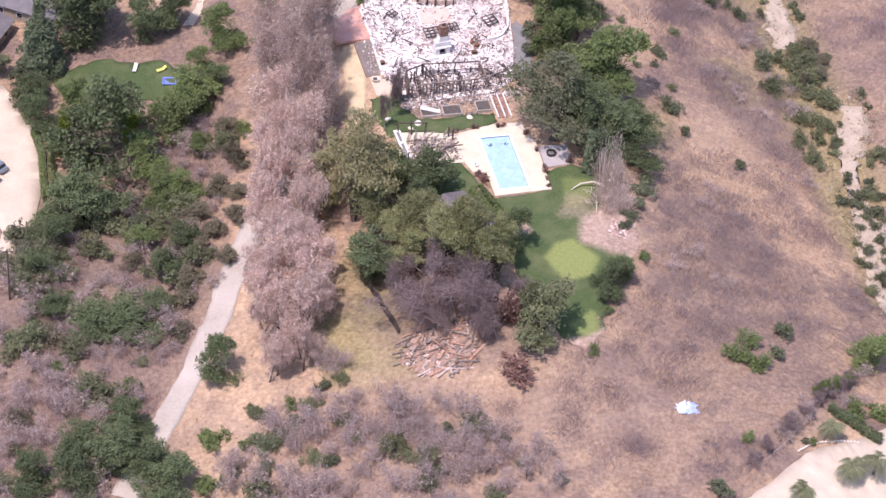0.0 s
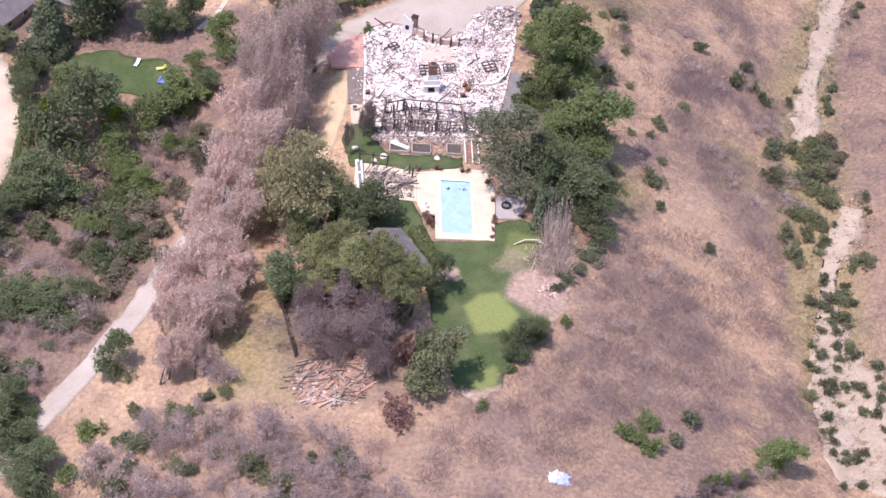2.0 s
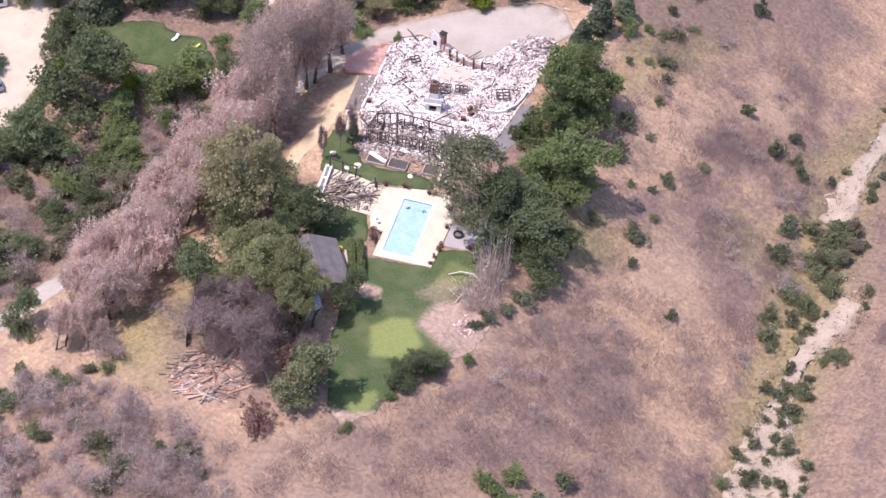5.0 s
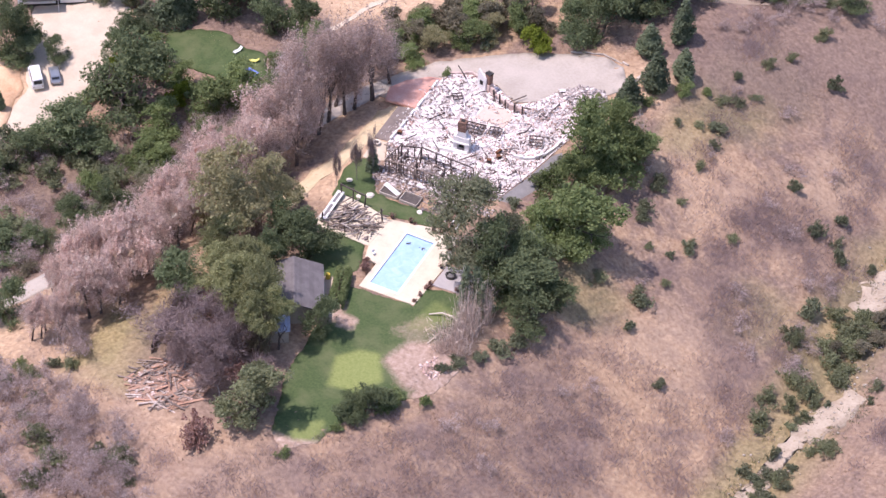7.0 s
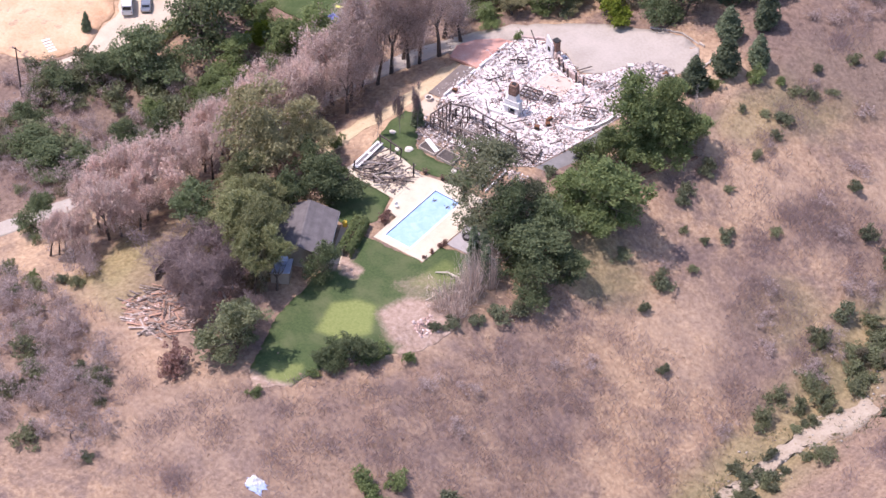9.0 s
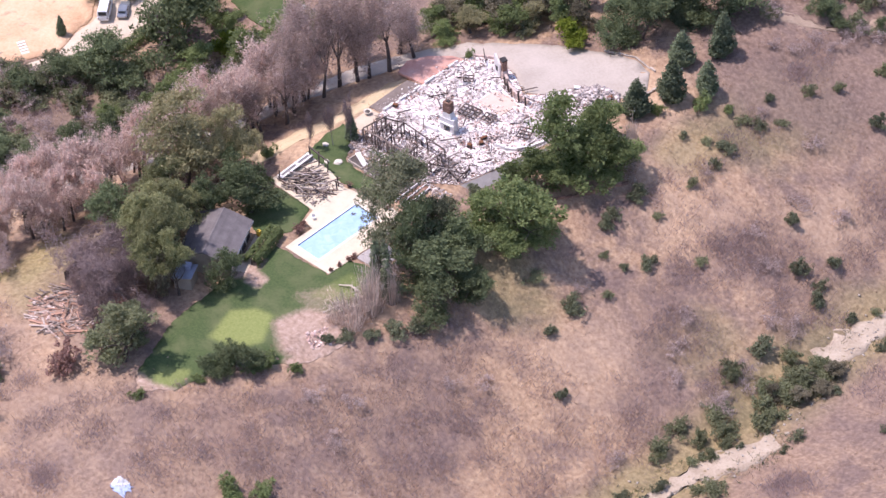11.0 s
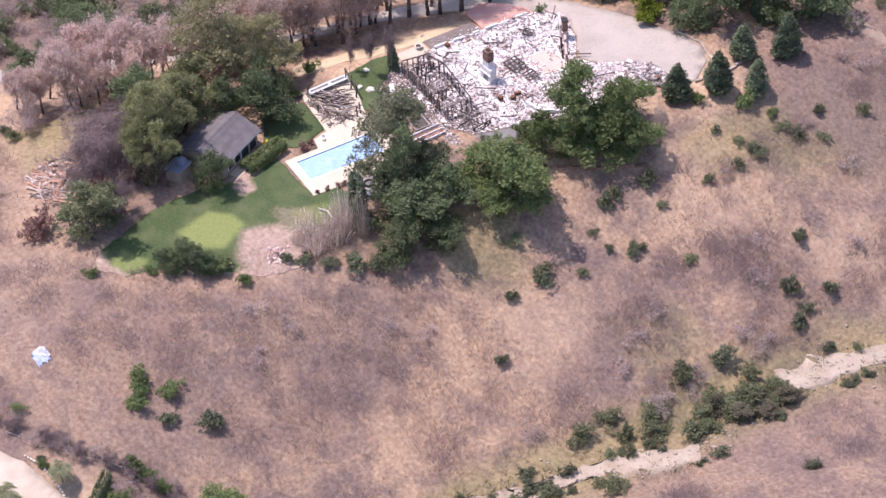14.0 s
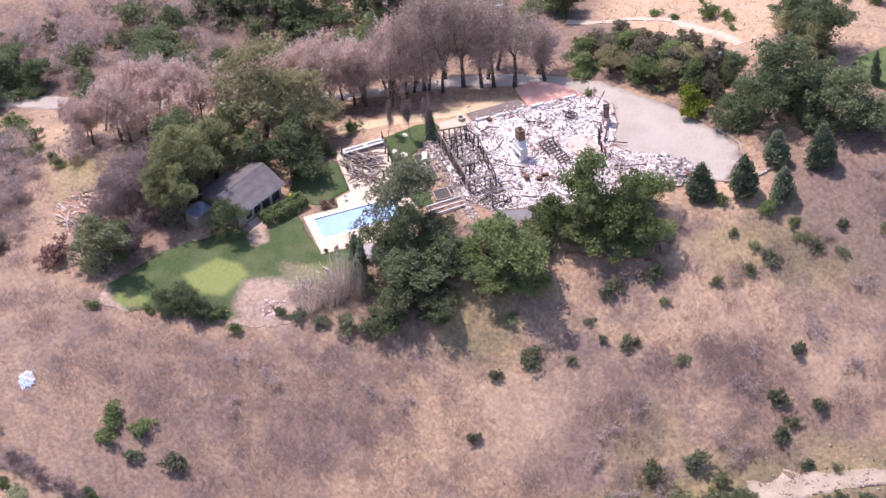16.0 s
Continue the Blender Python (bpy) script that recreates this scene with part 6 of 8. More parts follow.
rubble_field("side_spill", [(-15.4, 31), (-12.8, 31), (-13, 49), (-15.0, 46)], 90, 0.10, 0.35, M["rubble"], "ash and plaster spilled over the side walk", 30, base=0.40, rise=0.2)

slab("sun_room_floor", [(-3.6, 43.8), (1.8, 43.6), (2.2, 47.4), (-0.6, 48.2), (-3.2, 47.6)], 0.60, 0.2, M["peach"], "bare peach-coloured tiled floor", "floor")

BEAM = None


def beam(parent, name, a, b, w, d, material, label="", roll=0.0):
    """A timber from a to b; all timbers share one worn block."""
    global BEAM
    if BEAM is None:
        BEAM = {}
    if material.name not in BEAM:
        rng = np.random.default_rng(5)
        bm = bmesh.new()
        bmesh.ops.create_cube(bm, size=1)
        bmesh.ops.subdivide_edges(bm, edges=[e for e in bm.edges if abs((e.verts[0].co - e.verts[1].co).z) > 0.5], cuts=3)
        for v in bm.verts:
            v.co.x *= 1 + 0.22 * rng.normal() * 0.6
            v.co.y *= 1 + 0.22 * rng.normal() * 0.6
        me = bpy.data.meshes.new("timber")
        bm.to_mesh(me)
        bm.free()
        me.materials.append(material)
        BEAM[material.name] = me
    a, b = Vector(a), Vector(b)
    q = (b - a).to_track_quat("Z", "Y").to_matrix().to_4x4()
    m = Matrix.Translation((a + b) / 2) @ q @ Matrix.Rotation(roll, 4, "Z") @ Matrix.Diagonal((w, d, (b - a).length, 1))
    return part(name, BEAM[material.name], None, parent, label, m)


def stud_wall(a, b, h, n, seed, label="charred stud wall still standing in the ruin", rails=1, gone=0.15, z0=0.46, material=None, tilt=0.12):
    """A burnt timber wall: plates, studs and rails, each its own part."""
    rng = np.random.default_rng(seed)
    root = thing("stud_wall", label, "wall frame", "charred stud walls", at=(a[0], a[1], z0))
    material = material or M["char"]
    d = Vector((b[0] - a[0], b[1] - a[1], 0))
    lean = Vector((-d.y, d.x, 0)).normalized() * tilt * rng.normal()
    beam(root, "bottom_plate", (0, 0, 0.04), d + Vector((0, 0, 0.04)), 0.14, 0.09, material)
    beam(root, "top_plate", Vector((0, 0, h)) + lean, d + Vector((0, 0, h * rng.uniform(0.93, 1.0))) + lean, 0.20, 0.16, material)
    for i in range(n):
        if 0 < i < n - 1 and rng.uniform() < gone:
            continue
        p = d * (i / (n - 1))
        beam(root, "stud", p, p + Vector((rng.normal() * 0.06, rng.normal() * 0.06, h * (1.0 if rng.uniform() < 0.8 else rng.uniform(0.4, 0.8)))) + lean, 0.19, 0.16, material)
    for k in range(rails):
        z = h * (0.35 + 0.3 * k)
        beam(root, "rail", Vector((0, 0, z)) + lean * 0.4, d + Vector((0, 0, z)) + lean * 0.4, 0.10, 0.10, material)
    return root


stud_wall((-10.1, 24.1), (-5.1, 24.5), 2.6, 9, 1, rails=2, material=M["brown_beam"])
stud_wall((-4.7, 24.6), (3.6, 24.9), 2.5, 15, 2, rails=2, material=M["brown_beam"])
stud_wall((3.7, 25.0), (3.4, 29.4), 2.5, 6, 3, rails=2, material=M["brown_beam"])
stud_wall((-6.6, 29.9), (3.3, 29.5), 2.5, 8, 4, rails=1)
stud_wall((-10.2, 24.2), (-9.7, 28.9), 2.7, 6, 5, rails=1, material=M["brown_beam"])
stud_wall((-5.0, 24.8), (-6.4, 29.8), 2.6, 6, 6, rails=0)
stud_wall((-8.0, 24.8), (-8.2, 28.4), 2.3, 5, 7, rails=0, tilt=0.4)
stud_wall((-0.9, 25.0), (-1.0, 27.2), 2.2, 4, 8, rails=1)
stud_wall((-9.6, 28.6), (-6.6, 29.9), 2.4, 4, 11, rails=0)
stud_wall((4.3, 28.3), (8.2, 27.2), 0.7, 6, 9, "low charred frame at the corner of the ruin", 0)
stud_wall((8.2, 27.2), (7.6, 30.4), 0.7, 4, 10, "low charred frame at the corner of the ruin", 0)


def window_grid(x, y, w, d, turn, nx, ny):
    """A fallen steel window lying on the rubble."""
    root = thing("fallen_window", "burnt metal window grid lying on the ash", "window frame", "fallen window grids", at=(x, y, 1.1), turn=turn)
    for i in range(nx + 1):
        beam(root, "bar", (w * (i / nx - 0.5), -d / 2, 0), (w * (i / nx - 0.5), d / 2, 0.05), 0.2, 0.14, M["char"])
    for j in range(ny + 1):
        beam(root, "cross_bar", (-w / 2, d * (j / ny - 0.5), 0), (w / 2, d * (j / ny - 0.5), 0.03), 0.2, 0.14, M["char"])
    root.rotation_euler.x = 0.12


window_grid(-2.1, 40.6, 3.4, 2.2, 8, 4, 3)
window_grid(1.3, 41.5, 2.0, 1.7, 10, 3, 2)
window_grid(8.3, 42.6, 2.2, 2.2, 20, 2, 3)
window_grid(-8.3, 46.6, 1.6, 1.4, 40, 2, 2)


def fireplace(x, y, turn):
    """A standing chimney: white plastered hearth with a firebox, sloped shoulders and a brick stack."""
    root = thing("fireplace_chimney", "white plastered fireplace with a sooty brick stack standing alone", "chimney", at=(x, y, 0.44), turn=turn)
    body = box_bm(0.62, 1.0, 2.3, 0.03, (-0.79, 0, 0))
    box_bm(0.62, 1.0, 2.3, 0.03, (0.79, 0, 0), body)
    box_bm(0.98, 1.0, 1.25, 0.03, (0, 0, 1.05), body)
    box_bm(0.98, 0.3, 1.1, 0.0, (0, 0.34, 0), body)
    part("hearth", body, M["white_wall"], root)
    part("mantel", box_bm(2.3, 0.25, 0.16, 0.03, (0, -0.55, 1.3)), M["white_wall"], root)
    part("hearth_stone", box_bm(2.1, 0.5, 0.22, 0.03, (0, -0.8, 0)), M["white_wall"], root)
    bm = box_bm(1.5, 0.9, 0.9, 0.0, (0, 0.02, 2.3))
    for v in bm.verts:
        if v.co.z > 3:
            v.co.x *= 0.72
    part("shoulder", bm, M["white_wall"], root)
    stack = part("chimney_shaft", box_bm(1.1, 0.9, 1.65, 0.02, (0, 0.02, 3.2)), M["brick"], root, "sooty brown brick stack")
    for k in range(7):
        part("course", box_bm(1.12, 0.92, 0.14, 0.01, (0, 0.02, 3.28 + 0.23 * k)), M["brick"], stack)
    part("flue", box_bm(0.5, 0.4, 0.2, 0.0, (0, 0.02, 4.80)), M["iron"], stack)
    part("firebox", box_bm(0.9, 0.06, 0.95, 0.0, (0, 0.15, 0.06)), M["iron"], root, "black firebox")
    root.matrix_basis = root.matrix_basis @ Matrix.Diagonal((1.25, 1.25, 1.22, 1))


fireplace(-1.9, 35.5, 8)


def far_chimney():
    root = thing("end_chimney", "scorched white gable wall with a brick chimney", "chimney", at=(-5.6, 50.9, 0.44), turn=-18)
    bm = bmesh.new()
    shape = [(-1.4, 0), (0.5, 0), (0.5, 2.6), (0.1, 3.0), (-0.5, 3.3), (-1.3, 3.9), (-1.4, 2.4)]
    vs = [bm.verts.new((x, 0.0, z)) for x, z in shape]
    bm.faces.new(vs)
    made = bmesh.ops.extrude_face_region(bm, geom=bm.faces[:])
    for v in made["geom"]:
        if isinstance(v, bmesh.types.BMVert):
            v.co.y += 0.35
    bmesh.ops.recalc_face_normals(bm, faces=bm.faces[:])
    part("gable_wall", bm, M["white_wall"], root)
    stack = part("chimney_shaft", box_bm(1.0, 0.9, 3.5, 0.03, (0.55, 0.75, 0)), M["brick"], root, "sooty brick stack")
    part("cap", box_bm(1.15, 1.05, 0.2, 0.02, (0.55, 0.75, 3.5)), M["iron"], stack)
    part("breast", box_bm(1.3, 1.1, 1.5, 0.06, (0.55, 0.75, 0)), M["pink_wall"], root)
    part("soot_niche", box_bm(0.7, 0.06, 0.9, 0.02, (-0.5, -0.035, 1.0)), M["iron"], root, "black sooty opening")


far_chimney()


def low_wall(name, points, w, h, material, label, z0=0.44, ragged=0.0, category="wall", seed=0, posts=0):
    """A low wall along points, with pillars where it has them."""
    root = thing(name, label, category)
    rng = np.random.default_rng(seed)
    for a, b in zip(points, points[1:]):
        d = Vector((b[0] - a[0], b[1] - a[1], 0))
        n = max(1, int(d.length / 1.1))
        for i in range(n):
            hh = h * (1 - ragged * rng.uniform())
            p = Vector((a[0], a[1], 0)) + d * ((i + 0.5) / n)
            z = z0 if z0 is not None else float(ground_z(p.x, p.y)) - 0.15
            part("block", box_bm(d.length / n - 0.012, w * rng.uniform(0.95, 1.05), hh, 0.02), material, root, "",
                 Matrix.Translation((p.x, p.y, z)) @ Matrix.Rotation(math.atan2(d.y, d.x), 4, "Z"))
    return root


low_wall("garden_wall", [(-4.4, 51.2), (-1.7, 49.8), (0.4, 48.7), (3.2, 48.9)], 0.45, 1.4, M["pink_wall"], "broken pinkish masonry wall facing the court", ragged=0.7, seed=2)
for k, (x, y) in enumerate(((-3.0, 50.3), (-1.5, 49.5), (-0.2, 48.9), (1.6, 48.7), (3.0, 48.8))):
    solo("charred_post", box_bm(0.26, 0.26, 1.9 + 0.3 * (k % 2), 0.03), M["char"], "blackened post standing in the broken wall", "post", "blackened posts", "", pose(x, y - 0.45, 0.44, 3, -4, k * 20))
low_wall("curved_wall", [(6.6, 37.6), (8.2, 38.0), (9.8, 39.0), (10.9, 40.6), (11.5, 42.6), (11.9, 45)], 0.4, 0.75, M["white_wall"], "curved low white wall of the burnt house", ragged=0.4, seed=3)
low_wall("partition_wall", [(-6.0, 33.2), (-2.9, 33.8)], 0.3, 0.9, M["white_wall"], "broken white partition wall", ragged=0.3, seed=4)
low_wall("north_wall", [(-12.6, 52.2), (-9.0, 53.9), (-6.4, 53.2)], 0.4, 0.6, M["pink_wall"], "broken masonry wall along the court", ragged=0.6, seed=5)
low_wall("west_wall", [(-13.4, 49.2), (-13.1, 41.2), (-13.2, 31.6)], 0.35, 0.55, M["white_wall"], "broken white outer wall of the ruin", ragged=0.8, seed=6)
low_wall("court_wall", [(15.8, 63.6), (17.2, 69.2), (16.6, 71.8)], 0.4, 0.6, M["stone"], "low stone wall at the edge of the turning court", z0=None, ragged=0.2, seed=7)
low_wall("court_kerb", [(3.0, 67.6), (8.6, 69.3), (13.6, 68.3)], 0.3, 0.45, M["stone"], "low stone kerb of the turning court", z0=None, ragged=0.3, seed=8)
# stone wall under trees: its shade is put into the colour by dark brick
low_wall("retaining_wall", [(21.5, 34.5), (24.5, 41), (26.6, 47)], 0.4, 0.6, M["brick"], "low retaining wall under the eastern trees", z0=None, ragged=0.3, seed=9)

for k, (x, y, w, d, h, turn, mat) in enumerate(((3.6, 34.6, 0.8, 0.6, 0.7, 20, "rust"), (4.5, 36.4, 0.7, 0.7, 0.6, 50, "rust"), (3.9, 37.6, 1.2, 0.5, 0.5, 75, "rust"), (6.5, 57.0, 1.0, 0.7, 0.6, 30, "white_wall"), (12.2, 58.6, 1.1, 0.8, 0.7, 60, "rust"), (-12.6, 33.8, 0.8, 0.6, 0.6, 10, "rust"))):
    root = thing("burnt_appliance", "rusted crushed appliance in the ash", "appliance", "burnt appliances", at=(x, y, 0.5), turn=turn)
    part("case", box_bm(w, d, h, 0.07), M[mat], root)
    part("door_panel", box_bm(w * 0.8, 0.06, h * 0.75, 0.02, (0, -d / 2 - 0.032, 0.05)), M["iron"], root)
rng = np.random.default_rng(77)
for k in range(56):
    x, y = rng.uniform(-12, 11), (rng.uniform(24, 56) if k % 2 else rng.uniform(23.8, 31))
    if outside(x, y, HOUSE) > 0:
        continue
    a, ln = rng.uniform(0, 6.28), rng.uniform(1.2, 4.0)
    z = 0.75 + rng.uniform(0, 0.5)
    ob = beam(None, "charred_beam", (x, y, z), (x + ln * math.cos(a), y + ln * math.sin(a), z + rng.uniform(-0.2, 0.5)), 0.15, 0.15, M["char"] if k % 2 else M["weathered"])
    tagged(ob, "charred roof beam fallen across the ash", "beam", "fallen roof beams")

# garden beds below the house
for k, (x0, y0, x1, y1) in enumerate(((-8.7, 19.3, -5.5, 21.3), (-5.0, 19.2, -1.9, 21.5), (0.8, 19.5, 3.2, 22.0))):
    root = thing("raised_bed", "raised garden bed with pale edging and burnt soil", "garden bed", "raised beds", at=((x0 + x1) / 2, (y0 + y1) / 2, 0.0))
    w, d = x1 - x0, y1 - y0
    part("soil", box_bm(w - 0.3, d - 0.3, 0.38, 0.04), M["soil"], root)
    for sx, sy, ww, dd in ((0, -d / 2, w, 0.16), (0, d / 2, w, 0.16), (-w / 2, 0, 0.16, d - 0.16), (w / 2, 0, 0.16, d - 0.16)):
        part("edging", box_bm(ww, dd, 0.5, 0.02, (sx, sy, 0)), M["stone"], root)
solo("fallen_door", box_bm(3.3, 0.85, 0.12, 0.02), M["white_wall"], "white door panel fallen over the garden bed", "door panel", "", "", pose(-7.1, 20.7, 0.52, 0, 4, -21))
steps = thing("garden_stairs", "brick garden stairs with white kerbs", "stairs", at=(0, 0, 0))
for k in range(9):
    part("step", box_bm(1.75, 0.62, 0.14 + 0.045 * k, 0.02, (4.9 + 0.04 * k, 17.9 + 0.62 * k, -0.02)), M["brick"], steps)
for x in (3.85, 5.0, 6.05):
    part("kerb", box_bm(0.18, 5.8, 0.55, 0.02), M["white_wall"], steps, "", pose(x, 20.4, 0.0, 2, 0, 2))
pot = thing("urn", "large white garden urn on the side terrace", "urn", at=(-14.7, 29.5, 0.40))
v, f = tubes([((0, 0, 0), (0, 0, 0.12), 0.3, 0.26), ((0, 0, 0.12), (0, 0, 0.5), 0.26, 0.62), ((0, 0, 0.5), (0, 0, 0.62), 0.62, 0.66), ((0, 0, 0.62), (0, 0, 0.55), 0.66, 0.45)], 14)
part("bowl", raw_mesh("bowl", v, f, True), M["coping"], pot)
part("soil", box_bm(0.7, 0.7, 0.08, 0.02, (0, 0, 0.5)), M["soil"], pot)

# the burnt pergola
pergola = thing("pergola", "collapsed charred pergola over the poolside patio", "pergola", at=(0, 0, 0.1))
for x, y, h in ((-13.6, 15.6, 2.6), (-9.2, 15.2, 2.4), (-5.4, 14.0, 2.2), (-4.9, 13.2, 2.0), (-13.4, 8.6, 2.0), (-9.0, 8.3, 1.4), (-11.4, 15.4, 2.7)):
    beam(pergola, "post", (x, y, 0), (x + rng.normal() * 0.12, y + rng.normal() * 0.12, h), 0.2, 0.2, M["char"])
for k in range(60):
    x, y, a, ln = rng.uniform(-12.4, -5.2), rng.uniform(8.2, 14.2), rng.normal(0.9, 0.5), rng.uniform(1.6, 4.2)
    z = rng.uniform(0.12, 1.0)
    dx, dy = math.cos(a) * ln / 2, math.sin(a) * ln / 2
    beam(pergola, "fallen_rafter", (x - dx, y - dy, z), (x + dx, y + dy, max(0.12, z + rng.normal() * 0.4)), 0.17, 0.15, M["brown_beam"] if k % 3 else M["weathered"])
beam(pergola, "top_beam", (-13.6, 15.6, 2.5), (-9.2, 15.3, 2.3), 0.2, 0.2, M["char"])
rubble_field("pergola_debris", [(-12.6, 8.3), (-4.6, 8.0), (-4.8, 13.4), (-12.4, 14.6)], 420, 0.1, 0.4, M["dark_rubble"], "charred scraps under the pergola", 31, base=0.1, rise=0.2)
counter = thing("outdoor_counter", "long white outdoor counter beside the burnt pergola", "counter", at=(-13.6, 12.3, 0.09), turn=94)
for y in (-0.42, 0.42):
    part("top_slab", box_bm(7.2, 0.34, 0.12, 0.02, (0, y, 0.7)), M["white_wall"], counter)
part("base", box_bm(7.0, 1.0, 0.7, 0.02), M["grey_slab"], counter)
for x in (-3.4, 0.4, 3.4):
    part("end_slab", box_bm(0.5, 0.5, 0.12, 0.02, (x, 0, 0.7)), M["white_wall"], counter)


# ---- guest house ----
M["shingle"] = rough_stuff("grey_shingle", [(0.3, (0.12, 0.106, 0.108)), (0.5, (0.16, 0.144, 0.145)), (0.7, (0.21, 0.19, 0.188))], 0.8, 10, 0.9, 0.3, 0.03, thing=0.08)
M["stucco"] = rough_stuff("tan_stucco", [(0.3, (0.30, 0.25, 0.20)), (0.7, (0.42, 0.36, 0.29))], 0.8, 9, 0.9, 0.2, 0.02)
M["glass"] = rough_stuff("dark_glass", [(0.3, (0.02, 0.022, 0.025)), (0.7, (0.05, 0.055, 0.06))], 1, 4, 0.08, 0)
M["tin"] = rough_stuff("zinc_roof", [(0.3, (0.38, 0.43, 0.55)), (0.7, (0.55, 0.60, 0.70))], 1, 6, 0.45, 0.1, 0.02, 0.6)
M["white_paint"] = rough_stuff("white_paint", [(0.3, (0.70, 0.70, 0.70)), (0.7, (0.82, 0.82, 0.82))], 1, 6, 0.4, 0.05, 0.01)


def guest_house():
    """A long low house with a gabled roof; its ridge runs along local x."""
    turn = -60
    root = thing("guest_house", "single-storey tan guest house with a grey shingle gable roof", "house", at=(-8.2, -9.6, 0.0), turn=turn)
    L, W, eave, ridge, wall_h = 9.6, 8.2, 2.75, 4.55, 2.85
    for y, n in ((W / 2, 1), (-W / 2, -1)):
        part("wall", box_bm(L, 0.25, wall_h, 0.01, (0, y - n * 0.125, -0.1)), M["stucco"], root)
    for x in (L / 2, -L / 2):
        bm = bmesh.new()
        s = -1 if x > 0 else 1
        shape = [(-W / 2 + 0.25, -0.1), (W / 2 - 0.25, -0.1), (W / 2 - 0.25, wall_h - 0.1), (0, ridge - 0.15), (-W / 2 + 0.25, wall_h - 0.1)]
        bm.faces.new([bm.verts.new((x, y, z)) for y, z in shape])
        made = bmesh.ops.extrude_face_region(bm, geom=bm.faces[:])
        for v in made["geom"]:
            if isinstance(v, bmesh.types.BMVert):
                v.co.x += s * 0.25
        bmesh.ops.recalc_face_normals(bm, faces=bm.faces[:])
        part("gable_wall", bm, M["stucco"], root)
    slope = math.atan2(ridge - eave, W / 2 + 0.45)
    run = math.hypot(ridge - eave, W / 2 + 0.45)
    for n in (1, -1):
        roof = part("roof", box_bm(L + 1.1, run, 0.16, 0.02, (0, 0, 0)), M["shingle"], root, "weathered grey shingle roof",
                    Matrix.Translation((0, n * (W / 2 + 0.45) / 2, (ridge + eave) / 2)) @ Matrix.Rotation(-n * slope, 4, "X"))
        for k in range(12):
            part("shingle_course", box_bm(L + 1.12, run / 12 - 0.004, 0.03, 0.0), M["shingle"], roof, "",
                 Matrix.Translation((0, -run / 2 + (k + 0.5) * run / 12, 0.155)) @ Matrix.Rotation(n * 0.008, 4, "X"))
        part("fascia", box_bm(L + 1.1, 0.06, 0.22, 0.0, (0, n * (W / 2 + 0.5), eave - 0.08)), M["white_paint"], root)
    part("ridge_cap", box_bm(L + 1.1, 0.3, 0.1, 0.03, (0, 0, ridge + 0.12)), M["shingle"], root)
    for x in (-3.4, -1.2, 0.8, 2.6):
        win = part("window", box_bm(1.9 if x < -1 else 1.5, 0.08, 1.6 if x > 0 else 2.1, 0.02, (x, W / 2 + 0.042, 0.25 if x < 0 else 0.7)), M["white_paint"], root)
        part("pane", box_bm(1.7 if x < -1 else 1.3, 0.03, 1.4 if x > 0 else 1.9, 0.0, (x, W / 2 + 0.10, 0.35 if x < 0 else 0.8)), M["glass"], win, "dark glass pane")
    return root


guest_house()
annex = thing("garden_annex", "small annex with a shiny zinc roof and a metal chimney cap", "annex", at=(-6.4, -17.3, 0.0), turn=-60)
part("body", box_bm(2.9, 2.8, 2.3, 0.02), M["stucco"], annex)
part("zinc_roof", box_bm(3.4, 3.3, 0.12, 0.02), M["tin"], annex, "shiny zinc roof", pose(0, 0, 2.35, 8, 0, 0))
part("flue_box", box_bm(0.8, 0.8, 0.9, 0.03, (-0.6, 0.4, 2.4)), M["tin"], annex)
part("flue_cap", box_bm(1.1, 1.1, 0.12, 0.03, (-0.6, 0.4, 3.35)), M["tin"], annex)
part("dark_door", box_bm(1.0, 0.06, 1.9, 0.01, (0.6, -1.44, 0)), M["glass"], annex)
solo("barrel", raw_mesh("barrel", *tubes([((0, 0, 0), (0, 0, 0.5), 0.34, 0.42), ((0, 0, 0.5), (0, 0, 1.0), 0.42, 0.34), ((0, 0, 1.0), (0, 0, 0.96), 0.34, 0.02)], 14)),
     rough_stuff("yellow_plastic", [(0.3, (0.62, 0.42, 0.05)), (0.7, (0.75, 0.55, 0.09))], 1, 5, 0.5, 0.05), "yellow plastic barrel beside the guest house", "barrel", "", "", pose(-6.2, -2.4, 0.0))


